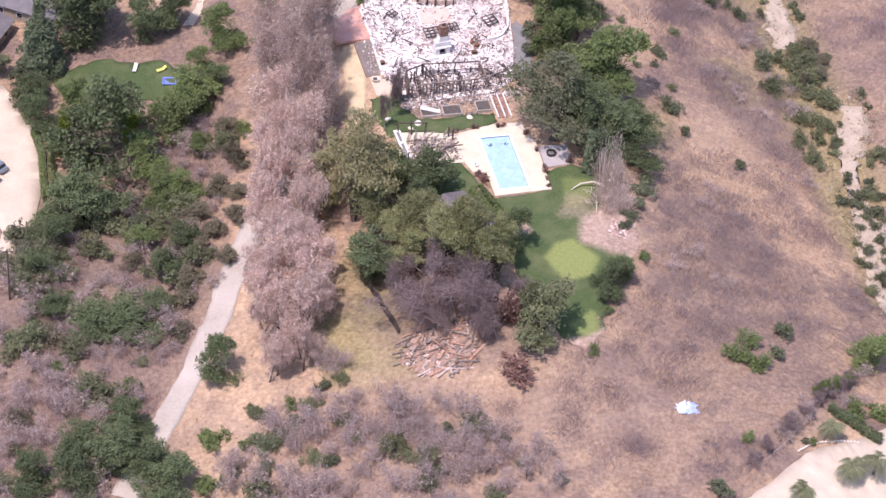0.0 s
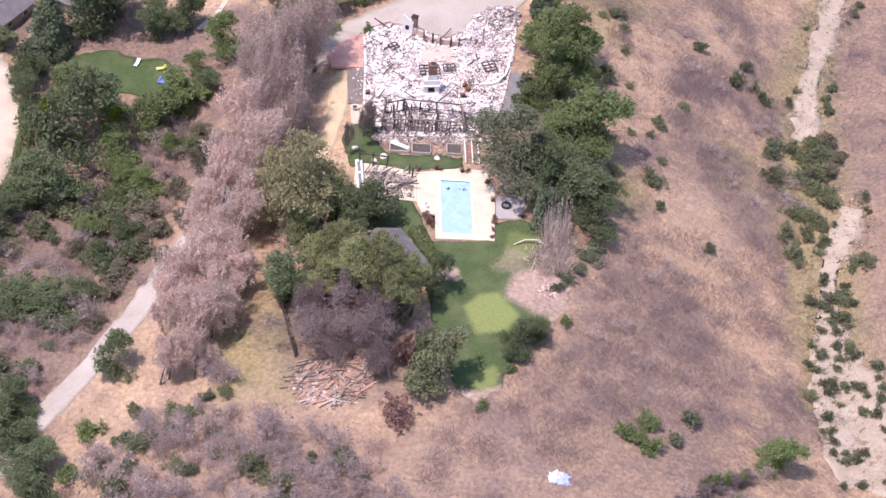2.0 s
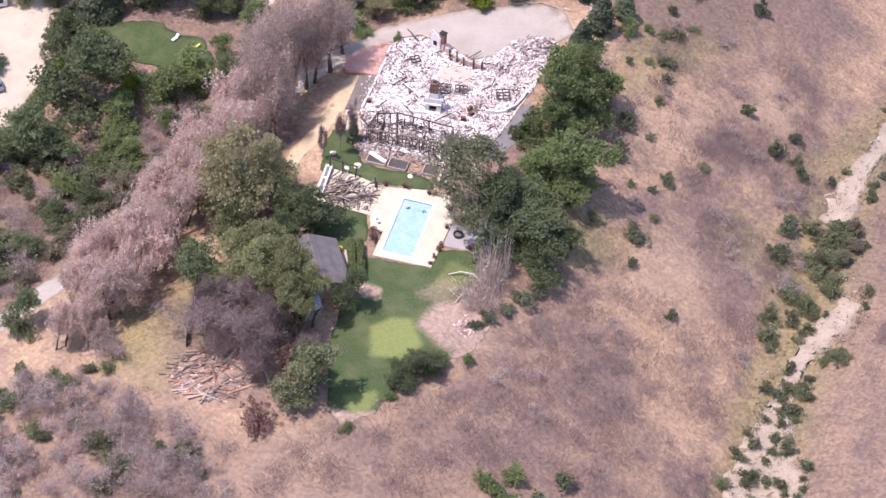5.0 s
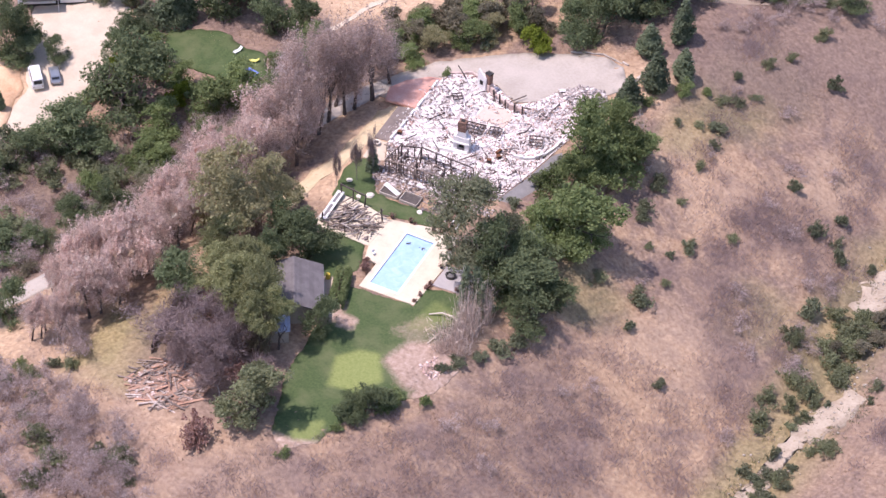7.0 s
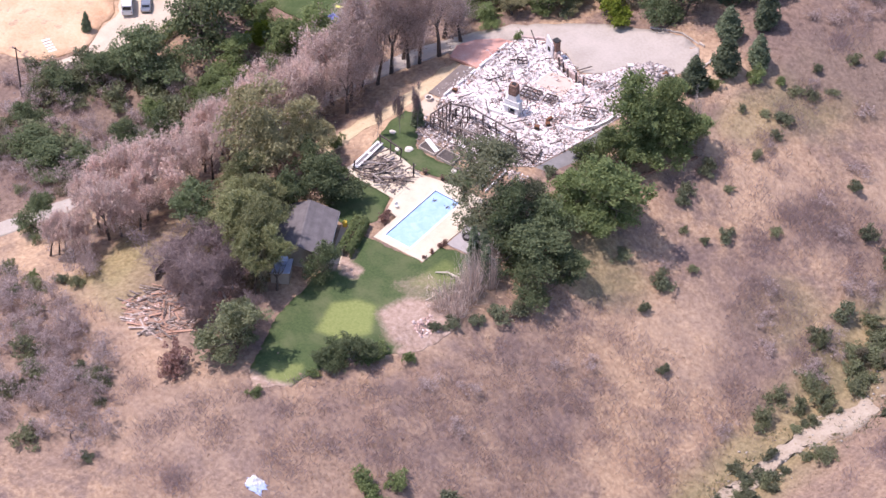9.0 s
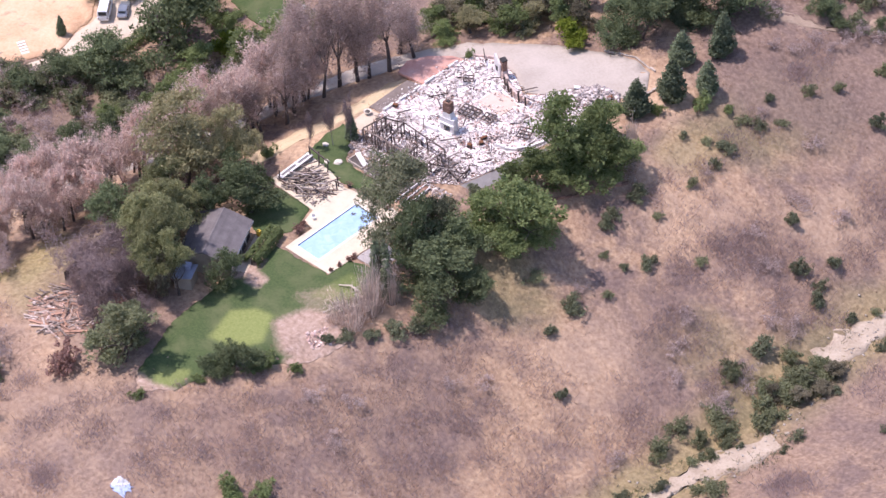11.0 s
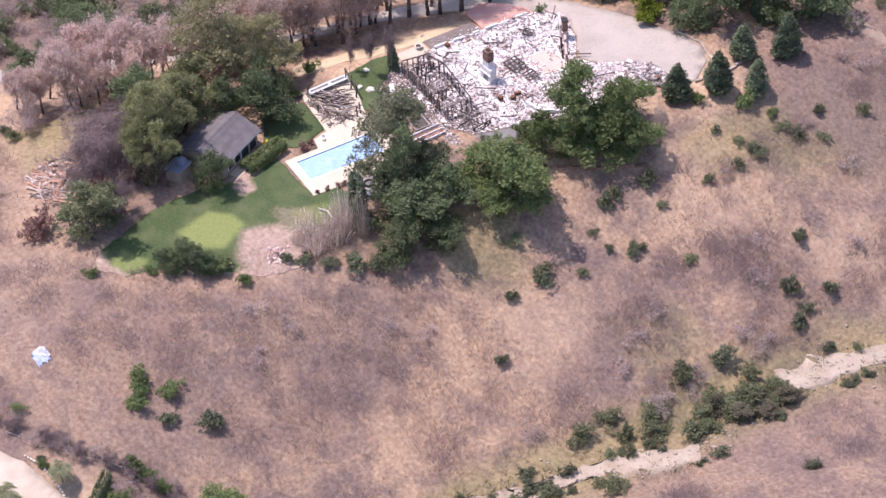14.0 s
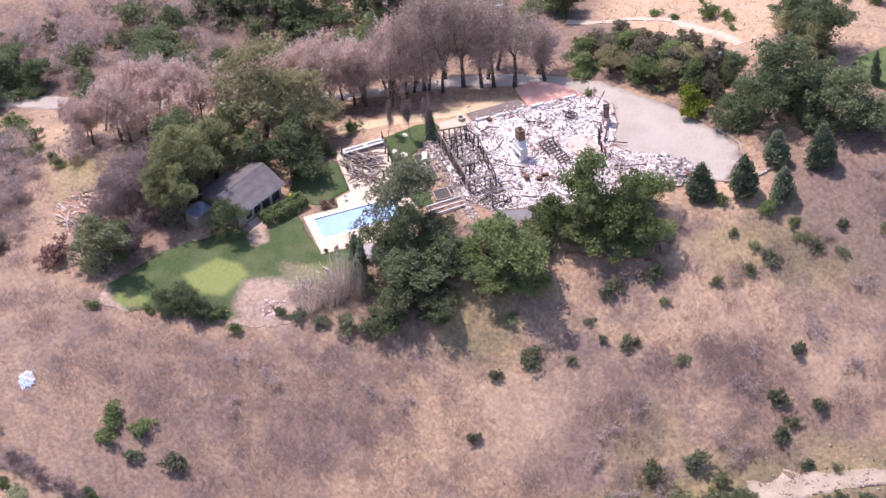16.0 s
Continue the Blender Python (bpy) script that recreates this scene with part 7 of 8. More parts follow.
def hedge(name, points, width, h, leaves, leaf, label, seed, group=""):
    """A clipped hedge along points."""
    rng = np.random.default_rng(seed)
    root = thing(name, label, "hedge", group)
    pts = np.array(points, float)
    far = np.r_[0, np.cumsum(np.hypot(*np.diff(pts, axis=0).T))]
    s = rng.uniform(0, far[-1], leaves)
    x, y = np.interp(s, far, pts[:, 0]), np.interp(s, far, pts[:, 1])
    a = rng.uniform(-0.2, math.pi + 0.2, leaves)
    q = rng.uniform(0.75, 1.08, leaves)
    j = np.minimum(np.searchsorted(far[1:], s), len(pts) - 2)
    d = np.diff(pts, axis=0)[j]
    d /= np.linalg.norm(d, axis=1)[:, None]
    off = np.sign(np.cos(a)) * np.abs(np.cos(a)) ** 0.5 * width / 2 * q
    z = np.maximum(0.05, np.abs(np.sin(a)) ** 0.5 * h * q)
    px, py = x - d[:, 1] * off, y + d[:, 0] * off
    c = np.stack([px, py, ground_z(px, py) + z], 1)
    out = np.stack([-d[:, 1] * np.cos(a), d[:, 0] * np.cos(a), np.sin(a)], 1)
    v, f = leaf_quads(rng, c, 0.2, out, 0.6)
    part("foliage", raw_mesh("foliage", v, f), leaf, root)
    v, f = tubes([((px_, py_, float(ground_z(px_, py_)) - 0.2), (px_, py_, float(ground_z(px_, py_)) + h * 0.8), 0.12, 0.08) for px_, py_ in zip(np.interp(np.arange(0.3, far[-1], 0.8), far, pts[:, 0]), np.interp(np.arange(0.3, far[-1], 0.8), far, pts[:, 1]))], 5)
    part("stem", raw_mesh("stem", v, f), M["bark"], root)
    return root


hedge("hedge", [(-1.9, -8.0), (-3.0, -4.2), (-4.4, -0.4)], 2.6, 2.0, 4200, M["lime"], "clipped bright green hedge by the guest house", 1)
hedge("hedge", [(-70.6, 20.5), (-70.4, 26), (-70.0, 32), (-70.8, 37)], 2.6, 1.8, 4600, M["lime"], "clipped green hedge along the parking court", 2)
hedge("hedge", [(40.4, -50.4), (43.7, -53.9), (46.8, -57.0)], 1.5, 1.8, 2200, M["oak"], "dark green hedge along the neighbouring drive", 3)
for x, y, h, r in ((8.0, -0.5, 0.9, 0.5), (8.2, 1.2, 0.9, 0.5), (8.3, 3.0, 1.2, 0.7), (8.5, 4.0, 0.9, 0.6), (-2.3, 2.4, 1.7, 1.2), (-2.8, 3.8, 1.2, 0.8), (7.4, 12.8, 1.2, 0.8), (4.2, 15.4, 0.9, 0.6), (-0.2, 15.4, 0.7, 0.5), (12.6, 5.0, 0.7, 0.5)):
    plant("russet", x, y, h, r, "small dark reddish shrub beside the pool deck", "shrubs round the pool deck")

# brick heap and bare saplings beyond the lawn
rubble_field("brick_heap", [(15.0, -12.6), (17.6, -13.6), (19.0, -10.4), (16.4, -9.2)], 300, 0.10, 0.5, M["brick_rubble"], "heap of broken brick beside the lawn", 41, base=None, rise=0.2)
rubble_field("earth_heap", [(9.6, -15.4), (13.5, -16.4), (16.5, -12.0), (17.4, -6.0), (13.2, -7.6)], 600, 0.04, 0.14, M["brick_rubble"], "pinkish rubble spread beside the lawn", 42, base=None, rise=0.1, flat=0.3)

# collapsed shed in the dry grass
drape_blob("shed_floor", [(-23, -34), (-20.5, -28.4), (-13, -28), (-11, -32.6), (-14, -37), (-20, -37.6)], rough_stuff("reddish_soil", [(0.3, (0.28, 0.175, 0.125)), (0.7, (0.44, 0.30, 0.23))], 0.8, 8), 0.05, "reddish trodden soil under the collapsed shed", "soil", 0.9, 0.4, 45)
shed = thing("collapsed_shed", "collapsed wooden shed of scattered weathered boards", "shed", at=(0, 0, 0))
M["grey_board"] = rough_stuff("bleached_board", [(0.3, (0.24, 0.185, 0.155)), (0.5, (0.38, 0.305, 0.26)), (0.72, (0.60, 0.52, 0.46))], 2.5, 6, 0.9, 0.3, 0.02, thing=0.3)
M["red_wood"] = rough_stuff("reddish_board", [(0.3, (0.30, 0.165, 0.11)), (0.7, (0.46, 0.285, 0.205))], 2.5, 6, 0.9, 0.3, 0.02, thing=0.3)
rng = np.random.default_rng(12)
for k in range(190):
    x, y = rng.uniform(-23.5, -10.5), rng.uniform(-37.5, -27.5)
    if (x + 17) ** 2 / 44 + (y + 32.6) ** 2 / 26 > 1:
        continue
    a, ln = rng.normal(0.25 if k % 2 else 1.0, 0.5), rng.uniform(1.0, 4.2)
    z = float(ground_z(x, y)) + 0.16 + 0.5 * rng.uniform() * math.exp(-((x + 17) ** 2 + (y + 32.5) ** 2) / 12)
    dx, dy = math.cos(a) * ln / 2, math.sin(a) * ln / 2
    beam(shed, "board", (x - dx, y - dy, z), (x + dx, y + dy, z + rng.normal() * 0.12), 0.05, rng.uniform(0.10, 0.42), (M["grey_board"], M["red_wood"], M["brown_beam"])[k % 3], roll=math.pi / 2 + rng.normal() * 0.15)
rubble_field("shed_scraps", [(-23, -34), (-20, -28), (-12, -28), (-11, -33), (-15, -37.5), (-21, -37.5)], 700, 0.1, 0.4, M["brick_rubble"], "reddish scraps under the collapsed shed", 43, base=None, rise=0.1, flat=0.4)

# old fence in the dry meadow
fence = thing("board_fence", "dark weathered board fence", "fence", at=(0, 0, 0))
p0, p1 = Vector((-25.0, -17.4, 0)), Vector((-22.6, -28.2, 0))
for k in range(56):
    p = p0.lerp(p1, k / 55)
    z = float(ground_z(p.x, p.y))
    beam(fence, "board", (p.x, p.y, z - 0.1), (p.x, p.y, z + 1.8), 0.05, 0.17, M["char"], roll=0.2)
for h in (0.4, 1.5):
    beam(fence, "rail", (p0.x + 0.06, p0.y, float(ground_z(p0.x, p0.y)) + h), (p1.x + 0.06, p1.y, float(ground_z(p1.x, p1.y)) + h), 0.08, 0.08, M["char"])


# ---- the neighbours: vehicles, furniture, sheds ----
M["silver"] = rough_stuff("silver_paint", [(0.3, (0.30, 0.32, 0.35)), (0.7, (0.42, 0.44, 0.47))], 1, 5, 0.3, 0, 0.01, 0.6)
M["rubber"] = rough_stuff("rubber", [(0.3, (0.015, 0.015, 0.015)), (0.7, (0.04, 0.04, 0.04))], 4, 5, 0.9, 0.1)
M["blue"] = rough_stuff("blue_cloth", [(0.3, (0.14, 0.20, 0.55)), (0.7, (0.24, 0.32, 0.68))], 2, 5, 0.8, 0.2, 0.02)
M["yellow_cloth"] = rough_stuff("yellow_cloth", [(0.3, (0.66, 0.62, 0.12)), (0.7, (0.80, 0.76, 0.25))], 2, 5, 0.8, 0.2, 0.02)


def vehicle(name, label, category, x, y, turn, length, width, height, paint, boxy):
    """A parked vehicle with body, cabin, windows, wheels and lights; it faces local +x."""
    root = thing(name, label, category, at=(x, y, float(ground_z(x, y)) + 0.20), turn=turn)
    belt = height * (0.52 if boxy else 0.58)
    body = box_bm(length, width, belt - 0.28, 0.16, (0, 0, 0.28))
    part("body", body, paint, root)
    bm = bmesh.new()
    front, back = (0.36, -0.49) if boxy else (0.22, -0.40)
    tf, tb = (0.27, -0.48) if boxy else (0.08, -0.28)
    lo = [(front, 0.47), (front, -0.47), (back, -0.47), (back, 0.47)]
    hi = [(tf, 0.42), (tf, -0.42), (tb, -0.42), (tb, 0.42)]
    low = [bm.verts.new((a * length, b * width, belt - 0.05)) for a, b in lo]
    top = [bm.verts.new((a * length, b * width, height)) for a, b in hi]
    bm.faces.new(low[::-1])
    bm.faces.new(top)
    for i in range(4):
        bm.faces.new((low[i], low[(i + 1) % 4], top[(i + 1) % 4], top[i]))
    bmesh.ops.recalc_face_normals(bm, faces=bm.faces[:])
    bmesh.ops.bevel(bm, geom=bm.edges[:], offset=0.06, segments=2, affect="EDGES")
    cabin = part("cabin", bm, paint, root)
    mid = (belt + height) / 2
    lean = math.degrees(math.atan2((front - tf) * length, height - belt))
    part("windscreen", box_bm(0.03, width * 0.76, (height - belt) * 0.75, 0.01, (0, 0, -(height - belt) * 0.375)), M["glass"], cabin, "dark windscreen", pose((front + tf) / 2 * length + 0.03, 0, mid, 0, -lean, 0))
    lean = math.degrees(math.atan2((back - tb) * length, height - belt))
    part("rear_window", box_bm(0.03, width * 0.7, (height - belt) * 0.65, 0.01, (0, 0, -(height - belt) * 0.325)), M["glass"], cabin, "", pose((back + tb) / 2 * length - 0.03, 0, mid, 0, -lean, 0))
    for s in (1, -1):
        part("side_window", box_bm((tf - tb) * length * 0.82, 0.03, (height - belt) * 0.6, 0.01, (0, 0, -(height - belt) * 0.3)), M["glass"], cabin, "", pose((tf + tb) / 2 * length, s * (width * 0.445 + 0.03), mid, s * 7, 0, 0))
        for fx in (0.31, -0.31):
            v, f = tubes([((0, -0.11, 0), (0, 0.11, 0), 0.34, 0.34), ((0, -0.11, 0), (0, -0.10, 0), 0.02, 0.34), ((0, 0.10, 0), (0, 0.11, 0), 0.34, 0.02)], 16)
            wheel = part("wheel", raw_mesh("tyre", v, f), M["rubber"], root, "", pose(fx * length, s * (width / 2 - 0.08), 0.34))
            part("rim", raw_mesh("rim", *tubes([((0, s * 0.112, 0), (0, s * 0.122, 0), 0.2, 0.02)], 12)), M["silver"], wheel)
        part("headlight", box_bm(0.05, 0.3, 0.16, 0.02, (length / 2 + 0.005, s * width * 0.34, belt * 0.62)), M["white_paint"], root)
        part("tail_light", box_bm(0.05, 0.2, 0.22, 0.02, (-length / 2 - 0.005, s * width * 0.38, belt * 0.65)), M["rust"], root)
    return root


vehicle("van", "white delivery van parked on the pale court", "van", -80.9, 27.2, 132, 5.6, 2.05, 2.4, M["white_paint"], True)
vehicle("car", "silver estate car parked beside the van", "car", -78.6, 29.6, 130, 4.6, 1.85, 1.5, M["silver"], False)
trailer = thing("trailer", "long white trailer home on the parking court", "trailer", at=(-90.6, 47.2, float(ground_z(-90.6, 47.2)) + 0.2), turn=34)
part("body", box_bm(12.4, 2.7, 2.6, 0.14, (0, 0, 0.6)), M["white_paint"], trailer)
part("roof", box_bm(12.1, 2.5, 0.15, 0.05, (0, 0, 3.18)), M["white_wall"], trailer)
part("skirt", box_bm(11.4, 2.3, 0.6, 0.02), M["iron"], trailer)
for x in (-4.9, -3.2, 2.3, 3.6, 4.9):
    w = part("window", box_bm(1.15, 0.06, 1.1, 0.02, (x, -1.37, 1.5)), M["silver"], trailer)
    part("pane", box_bm(1.0, 0.04, 0.95, 0.0, (x, -1.41, 1.58)), M["glass"], w)
part("door", box_bm(0.8, 0.06, 1.9, 0.01, (1.0, -1.37, 0.7)), M["glass"], trailer)
part("awning", box_bm(6.6, 2.0, 0.08, 0.02, (-2.0, -2.4, 2.75)), M["iron"], trailer, "dark awning over the porch")
for x in (-5.1, 1.1):
    part("awning_post", box_bm(0.08, 0.08, 2.75, 0.0, (x, -3.3, 0)), M["white_paint"], trailer)
for x in (-3.5, 0.0, 3.5):
    part("roof_vent", box_bm(0.6, 0.6, 0.25, 0.04, (x, 0.2, 3.33)), M["silver"], trailer)


def lounger(name, x, y, turn, cloth, label):
    root = thing(name, label, "lounger", "garden loungers", at=(x, y, float(ground_z(x, y)) + 0.2), turn=turn)
    part("seat", box_bm(1.3, 0.65, 0.12, 0.03, (0, 0, 0.32)), cloth, root)
    part("backrest", box_bm(0.75, 0.65, 0.1, 0.03, (0.35, 0, 0)), cloth, root, "", pose(0.6, 0, 0.36, 0, -40, 0))
    for sx in (-0.5, 0.5):
        for sy in (-0.28, 0.28):
            part("leg", box_bm(0.06, 0.06, 0.34, 0.0, (sx, sy, 0)), M["white_paint"], root)


lounger("lounger", -48.6, 47.2, 20, M["yellow_cloth"], "yellow garden lounger on the neighbouring lawn")
lounger("lounger", -52.8, 48.8, 70, M["white_paint"], "white garden lounger on the neighbouring lawn")
paddling = thing("paddling_pool", "blue rectangular paddling pool on the neighbouring lawn", "paddling pool", at=(-47.4, 44.3, float(ground_z(-47.4, 44.3)) + 0.18), turn=-10)
for sx, sy, w, d in ((0, -0.8, 2.4, 0.3), (0, 0.8, 2.4, 0.3), (-1.1, 0, 0.3, 1.4), (1.1, 0, 0.3, 1.4)):
    part("rim", box_bm(w, d, 0.4, 0.1, (sx, sy, 0)), M["blue"], paddling)
part("floor", box_bm(2.0, 1.4, 0.06, 0.0), M["blue"], paddling)

# the neighbour's house and stone-edged yard
drape_blob("neighbour_patio", [(-59.5, 73.8), (-55.0, 79.6), (-51.5, 78.2), (-48.9, 76.5), (-47.6, 73), (-47.9, 70.2), (-52, 69.4)], M["grey_slab"], 0.12, "grey neighbouring patio", "yard", 1.2, 0.1, 31)
drape_blob("house_lawn", [(-66, 79.4), (-62.6, 83.6), (-58.6, 81), (-55.2, 79.6), (-59.8, 74.4)], M["lawn"], 0.10, "small lawn beside the neighbouring house", "lawn", 1.0, 0.2, 32)
rng = np.random.default_rng(44)
for k in range(34):
    q = k / 33
    x, y = (-51.6 + 11 * q, 69.2 + 3.4 * q) if q < 0.33 else (-47.4 - 7.0 * (q - 0.33), 70.6 + 11.5 * (q - 0.33))
    bm = bmesh.new()
    bmesh.ops.create_icosphere(bm, subdivisions=1, radius=1)
    for v in bm.verts:
        v.co *= 1 + 0.18 * rng.normal()
    s = rng.uniform(0.3, 0.55)
    solo("edging_stone", bm, M["coping"], "white boulder edging the grey yard", "boulder", "white edging boulders", "",
         Matrix.Translation((x + rng.normal() * 0.3, y, float(ground_z(x, y)) + 0.3)) @ Matrix.Diagonal((s, s * 0.8, s * 0.6, 1)))


def gabled(name, label, category, x, y, turn, L, W, wall, rise, roof_mat, wall_mat, over=0.4, windows=3, door=False):
    """A small gabled building; its ridge runs along local x."""
    root = thing(name, label, category, at=(x, y, float(ground_z(x, y)) - 0.2), turn=turn)
    for s in (1, -1):
        part("wall", box_bm(L, 0.2, wall, 0.0, (0, s * (W / 2 - 0.1), 0)), wall_mat, root)
        bm = bmesh.new()
        shape = [(-W / 2 + 0.2, 0), (W / 2 - 0.2, 0), (W / 2 - 0.2, wall), (0, wall + rise - 0.12), (-W / 2 + 0.2, wall)]
        bm.faces.new([bm.verts.new((s * L / 2, q, z)) for q, z in shape])
        made = bmesh.ops.extrude_face_region(bm, geom=bm.faces[:])
        for v in made["geom"]:
            if isinstance(v, bmesh.types.BMVert):
                v.co.x -= s * 0.2
        bmesh.ops.recalc_face_normals(bm, faces=bm.faces[:])
        part("gable_wall", bm, wall_mat, root)
        run, slope = math.hypot(W / 2 + over, rise), math.atan2(rise, W / 2 + over)
        part("roof", box_bm(L + 2 * over, run, 0.14, 0.02), roof_mat, root, "", Matrix.Translation((0, s * (W / 2 + over) / 2, wall + rise / 2)) @ Matrix.Rotation(-s * slope, 4, "X"))
    part("ridge_cap", box_bm(L + 2 * over, 0.26, 0.08, 0.02, (0, 0, wall + rise + 0.08)), roof_mat, root)
    for k in range(windows):
        q = -L / 2 + (k + 0.5) * L / windows
        for s in (1, -1):
            win = part("window", box_bm(1.2, 0.08, 1.1, 0.02, (q, s * (W / 2 + 0.042), wall * 0.38)), M["white_paint"], root)
            part("pane", box_bm(1.0, 0.04, 0.9, 0.0, (q, s * (W / 2 + 0.10), wall * 0.38 + 0.1)), M["glass"], win)
    if door:
        part("door", box_bm(0.06, 1.2, wall * 0.9, 0.01, (-L / 2 - 0.032, 0, 0.02)), M["white_paint"], root)
    return root


M["tiles"] = rough_stuff("orange_shingle", [(0.3, (0.42, 0.23, 0.13)), (0.7, (0.60, 0.38, 0.24))], 1.5, 7, 0.9, 0.3, 0.03)
M["pale_roof"] = rough_stuff("pale_roofing", [(0.3, (0.34, 0.31, 0.31)), (0.7, (0.46, 0.43, 0.42))], 0.6, 9, 0.9, 0.2, 0.02)
gabled("neighbour_house", "low house with a grey shingle roof among trees", "house", -66.6, 69.6, -34, 15, 9.4, 2.6, 1.5, M["shingle"], M["stucco"], 0.5, 4)
wing = thing("house_wing", "flat-roofed wing of the neighbouring house", "house", at=(-64.6, 75.9, float(ground_z(-64.6, 75.9)) - 0.2), turn=-35)
part("wall", box_bm(5.4, 3.4, 2.7, 0.02), M["stucco"], wing)
part("roof", box_bm(6.4, 4.4, 0.2, 0.03, (0, 0, 2.7)), M["pale_roof"], wing, "pale flat roof")
part("sliding_door", box_bm(0.06, 2.4, 2.0, 0.01, (2.73, 0, 0.2)), M["glass"], wing)
gabled("neighbour_house", "rear wing of the neighbouring house with a grey roof", "house", -77.4, 62.0, 58, 9, 6, 2.6, 1.4, M["shingle"], M["stucco"], 0.5, 2)
gabled("garden_house", "white garden house with grey roof panels", "outbuilding", -54.8, 82.0, 40, 5.6, 5.2, 2.1, 1.0, M["pale_roof"], M["white_paint"], 0.3, 2, True)
gabled("wooden_shed", "small wooden shed with an orange-brown shingle roof", "shed", -52.0, 87.0, 132, 4.4, 2.7, 2.1, 0.9, M["tiles"], M["weathered"], 0.3, 0, True)
low_wall("picket_rail", [(-49.7, 90.4), (-47.0, 93.0), (-52.0, 98.0)], 0.12, 0.9, M["white_paint"], "low white garden fence at the corner of the orchard", z0=None, category="fence", seed=11)
shade = thing("parasol", "pink garden parasol on the small lawn", "parasol", at=(-61.2, 80.2, float(ground_z(-61.2, 80.2)) + 0.1))
part("pole", raw_mesh("pole", *tubes([((0, 0, 0), (0, 0, 2.5), 0.04, 0.03)], 8)), M["white_paint"], shade)
part("canopy", raw_mesh("canopy", *tubes([((0, 0, 2.0), (0, 0, 2.55), 1.5, 0.05), ((0, 0, 1.9), (0, 0, 2.0), 1.5, 1.5)], 10)), rough_stuff("pink_cloth", [(0.3, (0.75, 0.22, 0.34)), (0.7, (0.85, 0.32, 0.44))], 2, 5, 0.8, 0.1), shade, "pink cloth canopy")
part("base", box_bm(0.6, 0.6, 0.1, 0.03), M["stone"], shade)
vehicle("car", "black estate car parked under the trees", "car", -94.2, 38.4, 60, 4.8, 1.9, 1.6, M["iron"], False)
store = thing("storage_shed", "small pale grey storage shed at the edge of the park lawn", "shed", at=(-11.6, 110.4, float(ground_z(-11.6, 110.4)) - 0.1), turn=10)
part("body", box_bm(2.3, 4.1, 2.3, 0.04), M["white_paint"], store)
part("roof", box_bm(2.6, 4.4, 0.14, 0.03), M["pale_roof"], store, "pale grey flat roof", pose(0, 0, 2.32, 0, 3, 0))
part("door", box_bm(0.06, 1.2, 1.9, 0.01, (-1.18, 0.6, 0.08)), M["white_paint"], store)
for y in (-1.2, 0.0, 1.2):
    part("rib", box_bm(0.05, 0.08, 2.2, 0.0, (1.176, y, 0.02)), M["tin"], store)

# the white and blue tarpaulin in the dry field


def tarp(name, sx, sy, h, material, label, x, y, seed):
    g = np.random.default_rng(seed)
    n = 15
    u, v = np.meshgrid(np.linspace(-1, 1, n), np.linspace(-1, 1, n))
    r = np.sqrt(u * u + v * v)
    z = h * np.exp(-1.6 * r * r) * (1 + 0.35 * g.normal(size=u.shape)) + 0.07 * np.abs(g.normal(size=u.shape)) + 0.03
    px, py = x + u * sx * (1 + 0.15 * g.normal(size=u.shape)), y + v * sy * (1 + 0.15 * g.normal(size=u.shape))
    i = np.arange(n - 1)[None] + n * np.arange(n - 1)[:, None]
    faces = np.stack([i, i + 1, i + n + 1, i + n], -1).reshape(-1, 4)
    return solo(name, raw_mesh(name, np.stack([px, py, ground_z(px, py) + z], -1).reshape(-1, 3), faces), material, label, "tarpaulin")


tarp("tarpaulin", 1.0, 0.85, 0.9, M["white_paint"], "crumpled white tarpaulin heap in the dry field", 16.6, -50.2, 3)
tarp("ground_sheet", 1.5, 1.1, 0.2, rough_stuff("pale_blue_sheet", [(0.3, (0.30, 0.38, 0.62)), (0.7, (0.5, 0.58, 0.78))], 2, 5, 0.6, 0.2), "pale blue sheet under the tarpaulin heap", 17.1, -50.5, 4)


def utility_pole(x, y, h, label, box=True):
    root = thing("utility_pole", label, "utility pole", "utility poles", at=(x, y, float(ground_z(x, y)) - 0.3))
    part("post", raw_mesh("post", *tubes([((0, 0, 0), (0, 0, h + 0.3), 0.17, 0.11)], 8)), M["bark"], root)
    part("cross_arm", box_bm(2.0, 0.12, 0.14, 0.01, (0, 0.14, h - 0.3)), M["bark"], root)
    for dx in (-0.8, 0, 0.8):
        part("insulator", raw_mesh("insulator", *tubes([((dx, 0.14, h - 0.16), (dx, 0.14, h + 0.1), 0.06, 0.04)], 6)), M["white_paint"], root)
    if box:
        part("transformer", raw_mesh("transformer", *tubes([((0.4, 0, h - 2.4), (0.4, 0, h - 1.4), 0.3, 0.3), ((0.4, 0, h - 1.4), (0.4, 0, h - 1.35), 0.3, 0.02)], 10)), M["silver"], root)


utility_pole(-6.7, 72.0, 9.8, "wooden utility pole with a grey transformer")
utility_pole(-79.3, -1.2, 10.8, "dark wooden utility pole by the parking court", False)

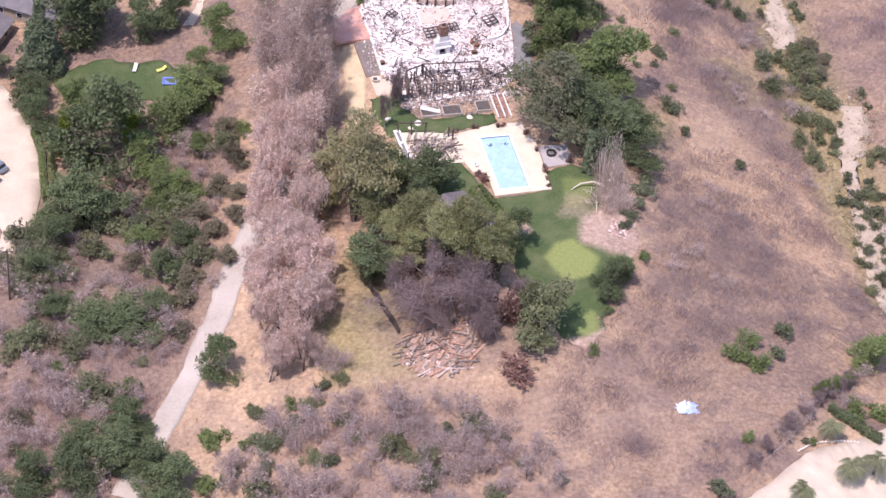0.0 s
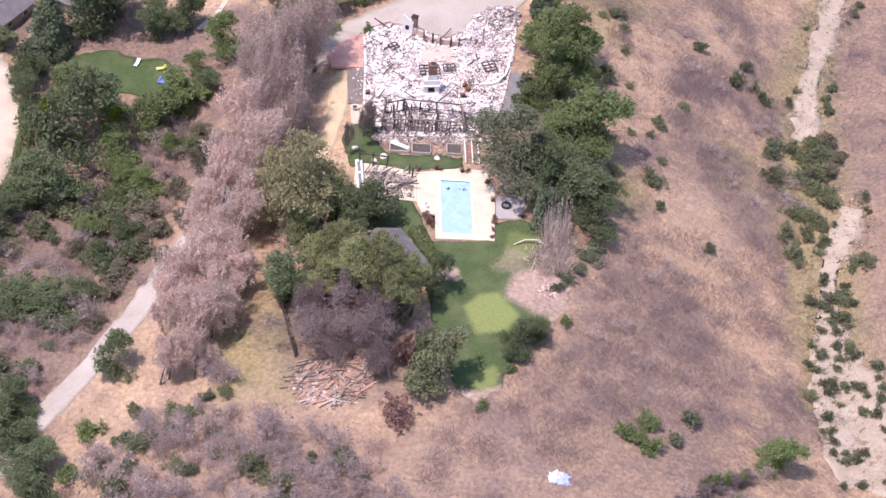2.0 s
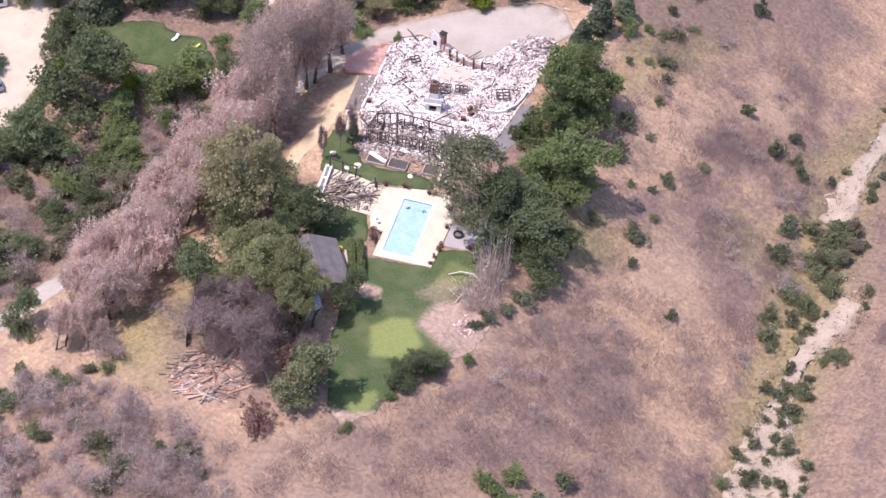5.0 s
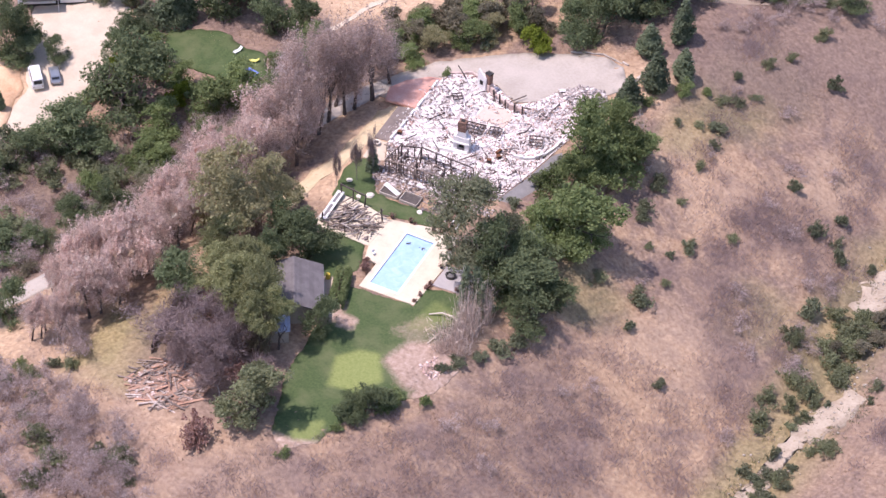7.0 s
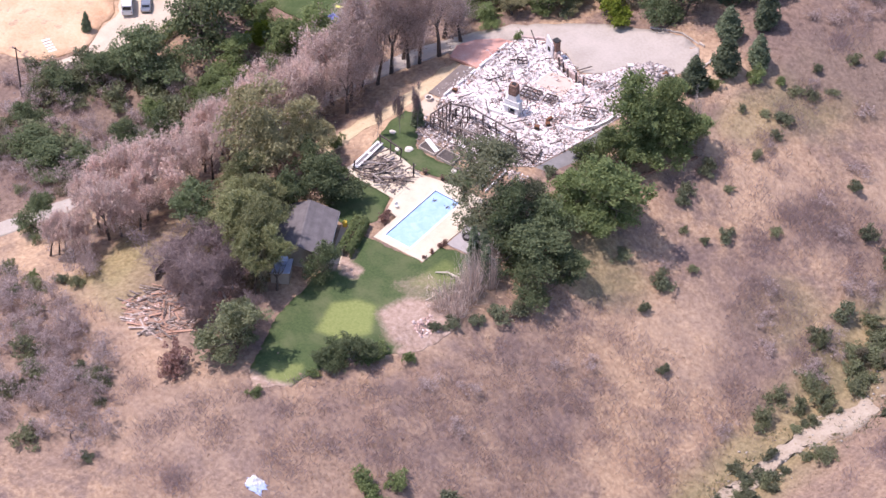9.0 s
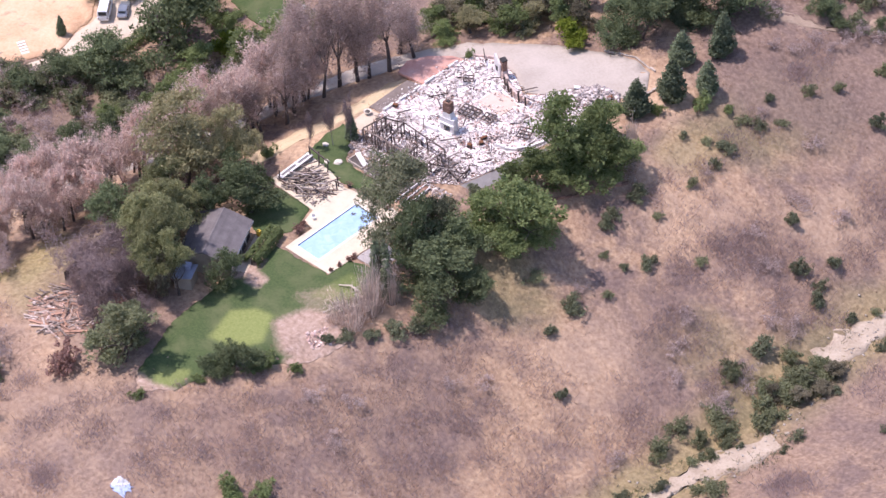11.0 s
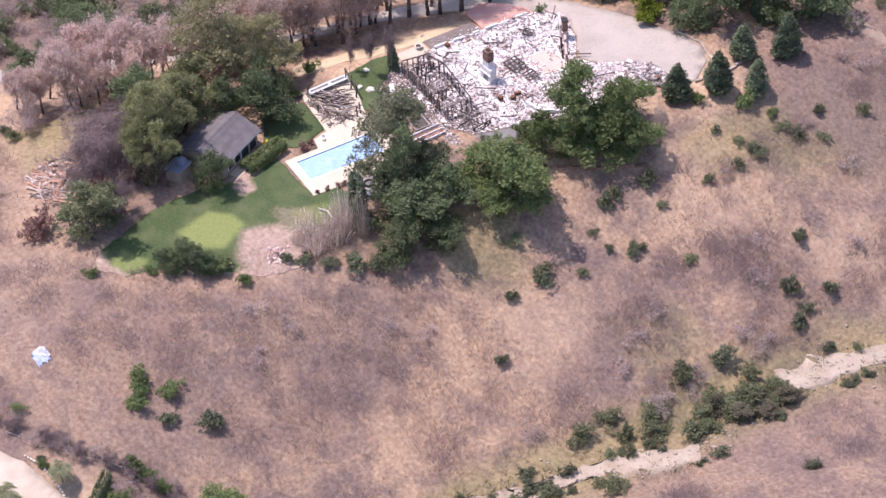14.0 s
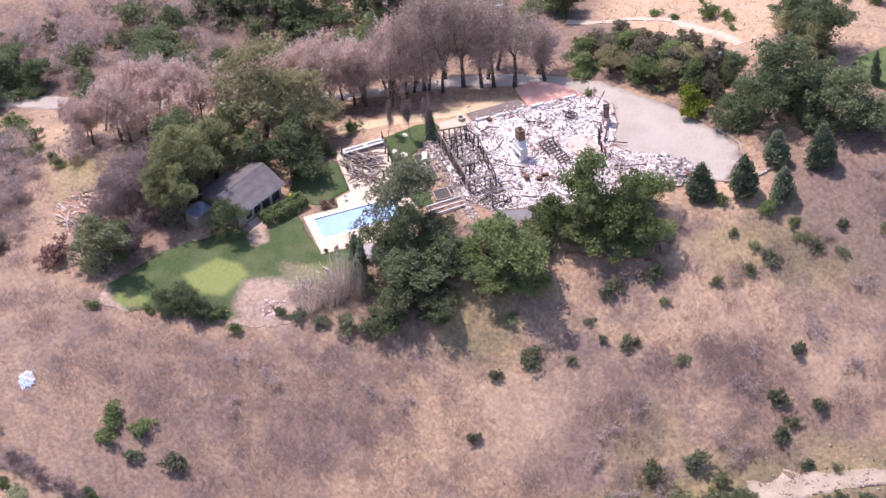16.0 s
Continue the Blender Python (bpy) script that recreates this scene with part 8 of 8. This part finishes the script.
# fence along the neighbouring drive
wire = thing("wire_fence", "sagging wire fence with wooden posts in burnt brush", "fence", at=(0, 0, 0))
pts = [Vector((25.8, -62.2, 0)), Vector((31.6, -57.5, 0)), Vector((36.1, -53.2, 0)), Vector((40.4, -48.1, 0)), Vector((46.8, -43.6, 0))]
for a, b in zip(pts, pts[1:]):
    n = max(2, int((b - a).length / 2.2))
    for k in range(n):
        p, q = a.lerp(b, k / n), a.lerp(b, (k + 1) / n)
        zp, zq = float(ground_z(p.x, p.y)), float(ground_z(q.x, q.y))
        beam(wire, "post", (p.x, p.y, zp - 0.2), (p.x, p.y, zp + 1.3), 0.1, 0.1, M["weathered"])
        beam(wire, "rail", (p.x, p.y, zp + 1.15), (q.x, q.y, zq + 1.15), 0.06, 0.06, M["weathered"])
for k in range(9):
    p = pts[0].lerp(pts[-1], k / 8)
    plant("burnt", p.x + (k % 3) - 1.5, p.y + 1.2, 2.2, 1.9, "burnt grey brush along the wire fence")
M["rock"] = rough_stuff("pale_rock", [(0.3, (0.34, 0.28, 0.22)), (0.7, (0.54, 0.47, 0.39))], 2, 5, 0.95, 0.3, 0.03, thing=0.2)
line = np.array([(64, -28), (66, 2), (66.5, 12), (72.5, 27), (68, 45), (68, 56), (73, 77), (80, 96)], float)
far = np.r_[0, np.cumsum(np.hypot(*np.diff(line, axis=0).T))]
g = np.random.default_rng(15)
k = 0
while k < 62:
    x, y = g.uniform(59, 80), g.uniform(-40, 8)
    if outside(x, y, [(60.8, -32), (61.0, -14), (62.8, -2), (64, 6), (67.8, 6), (69.5, -6), (73, -14), (76.5, -24), (78, -34), (70, -40), (63, -38)]) > 1.2:
        continue
    size = g.uniform(0.55, 1.25)
    plant(("grey_bush", "scrub", "grey_bush")[k % 3], x, y, 1.3 * size, 1.35 * size, "low green bush in the dry wash", "bushes in the wash")
    k += 1
for k in range(34):
    s = g.uniform(32, far[-1])
    x, y = np.interp(s, far, line[:, 0]) + g.choice((-1, 1)) * g.uniform(2.0, 4.6), np.interp(s, far, line[:, 1])
    size = g.uniform(0.5, 1.1)
    plant(("grey_bush", "scrub", "bush")[k % 3], float(x), float(y), 1.3 * size, 1.3 * size, "low green bush in the dry wash", "bushes in the wash")
for k in range(20):
    x, y = g.uniform(65.5, 71.5), g.uniform(31.5, 46.5)
    plant("mixed" if k % 3 == 0 else "scrub", x, y, g.uniform(1.8, 3.0), g.uniform(1.6, 2.6), "olive-green scrub crowding the wash", "scrub crowding the wash")
near = np.stack([np.interp(np.linspace(0, far[-1], 60), far, line[:, 0]), np.interp(np.linspace(0, far[-1], 60), far, line[:, 1])], 1)


def along_wash(x, y):
    """Thickest at the banks of the wash."""
    d = np.min(np.hypot(x[:, None] - near[None, :, 0], y[:, None] - near[None, :, 1]), 1)
    return np.exp(-((d - 2.8) / 1.2) ** 2) * np.clip(0.3 + patchy(x, y, 0.5, 0.3, 1.0), 0, 1)


tufts("bank_weeds", 3600, (58, 84, -36, 100), along_wash, 0.6, M["scrub"], "green and grey weeds along the banks of the dry wash", 8, 0.9, 5, 0.10)
tufts("bank_straw", 2600, (58, 84, -36, 100), along_wash, 0.6, M["haze"], "dry grey stems along the banks of the dry wash", 9, 1.0, 5, 0.06)
v, f = [], []
s = g.uniform(0, far[-1], 420)
c = np.stack([np.interp(s, far, line[:, 0]) + g.normal(size=420) * 2.0, np.interp(s, far, line[:, 1]), np.zeros(420)], 1)
c[:, 2] = ground_z(c[:, 0], c[:, 1]) + 0.08
v, f = chunks(g, c, g.uniform(0.12, 0.45, 420), 0.8)
solo("wash_stones", raw_mesh("wash_stones", v, f), M["rock"], "pale stones along the dry wash", "stones", "", "stuff")

stair = thing("garden_steps", "flight of white garden steps beside the parking court", "steps", at=(-84.6, 11.2, float(ground_z(-84.6, 11.2))), turn=66)
for k in range(7):
    part("step", box_bm(1.5, 0.55, 0.14 + 0.05 * k, 0.02, (0, 0.75 * k - 2.6, 0.0)), M["coping"], stair)

# fallen trunks on the lawn, pale spiny shrub, pots and small things round the pool
M["pale_wood"] = rough_stuff("bleached_trunk", [(0.3, (0.50, 0.42, 0.34)), (0.7, (0.72, 0.64, 0.55))], 3, 6, 0.9, 0.3, 0.02)
v, f = tubes([((11.4, -2.0, 0.25), (13.2, -1.2, 0.7), 0.10, 0.13), ((13.2, -1.2, 0.7), (15.2, -1.4, 1.0), 0.13, 0.16), ((15.2, -1.4, 1.0), (17.4, -2.4, 0.3), 0.16, 0.2)], 7)
solo("fallen_trunk", raw_mesh("fallen_trunk", v, f, True), M["pale_wood"], "bleached bent trunk fallen over the lawn", "trunk", "fallen trunks")
v, f = tubes([((14.1, -7.9, 0.3), (15.1, -4.2, 0.5), 0.07, 0.11)], 7)
solo("fallen_trunk", raw_mesh("fallen_trunk", v, f, True), M["pale_wood"], "thin bleached trunk lying on bare earth", "trunk", "fallen trunks")
plant("fan", 25.6, 49.6, 5.2, 1.7, "tall dry tan shrub under the eastern trees")
plant("fan", 24.8, 49.4, 2.6, 2.4, "pale spiny shrub under the eastern trees")
plant("fan", 26.2, 48.0, 1.8, 1.6, "pale spiny shrub under the eastern trees")
for x, y in ((1.1, 11.1), (3.6, 11.0)):
    g = np.random.default_rng(int(x * 7))
    c = np.stack([x + g.normal(size=26) * 0.26, y + g.normal(size=26) * 0.16, np.full(26, -0.05)], 1)
    v, f = chunks(g, c, g.uniform(0.08, 0.2, 26), 0.08)
    solo("leaf_drift", raw_mesh("leaf_drift", v, f), M["soil"], "dark leaves drifting on the pool water", "leaves", "leaves on the pool", "stuff")
for k, (x, y, w) in enumerate(((-4.0, 15.0, 0.34), (3.3, 15.3, 0.36), (8.2, 8.4, 0.3), (13.0, 4.9, 0.34), (-0.9, 15.5, 0.3))):
    pot = thing("flower_pot", "dark flower pot with a dried plant beside the pool", "flower pot", "pots round the pool", at=(x, y, 0.09))
    v, f = tubes([((0, 0, 0), (0, 0, 0.42), w * 0.7, w), ((0, 0, 0.42), (0, 0, 0.48), w * 1.08, w * 1.08), ((0, 0, 0.47), (0, 0, 0.40), w * 0.9, 0.02)], 12)
    part("bowl", raw_mesh("bowl", v, f), M["iron"], pot)
    v, f = twigs(np.random.default_rng(k), np.array(((0, 0, 0.5), (0.08, 0, 0.6))), 90, 0.5, 0.03, 0.8)
    v[:, 2] = np.maximum(v[:, 2], 0.42)
    part("stem", raw_mesh("stem", v, f), M["russet"], pot)
chair = thing("garden_chair", "white garden chair on the pool deck", "chair", at=(-2.5, 5.9, 0.10), turn=60)
part("seat", box_bm(0.5, 0.5, 0.05, 0.01, (0, 0, 0.42)), M["white_paint"], chair)
part("backrest", box_bm(0.5, 0.05, 0.5, 0.01, (0, 0.24, 0.46)), M["white_paint"], chair)
for sx in (-0.21, 0.21):
    for sy in (-0.21, 0.21):
        part("leg", box_bm(0.05, 0.05, 0.42, 0.0, (sx, sy, 0)), M["white_paint"], chair)
g = np.random.default_rng(71)
kerb = np.array(((32.0, -59.6), (34.4, -58.3), (37, -57.6), (40, -57.2), (43, -57.2)))
far = np.r_[0, np.cumsum(np.hypot(*np.diff(kerb, axis=0).T))]
for d in np.arange(0.2, far[-1], 0.55):
    x, y = float(np.interp(d, far, kerb[:, 0])), float(np.interp(d, far, kerb[:, 1]))
    bm = bmesh.new()
    bmesh.ops.create_icosphere(bm, subdivisions=1, radius=1)
    for v in bm.verts:
        v.co *= 1 + 0.18 * g.normal()
    q = g.uniform(0.18, 0.30)
    solo("edging_stone", bm, M["coping"], "white stone edging the turning court", "stone", "white edging stones by the turning court", "", Matrix.Translation((x, y, float(ground_z(x, y)) + 0.24)) @ Matrix.Diagonal((q, q * 0.8, q * 0.7, 1)))
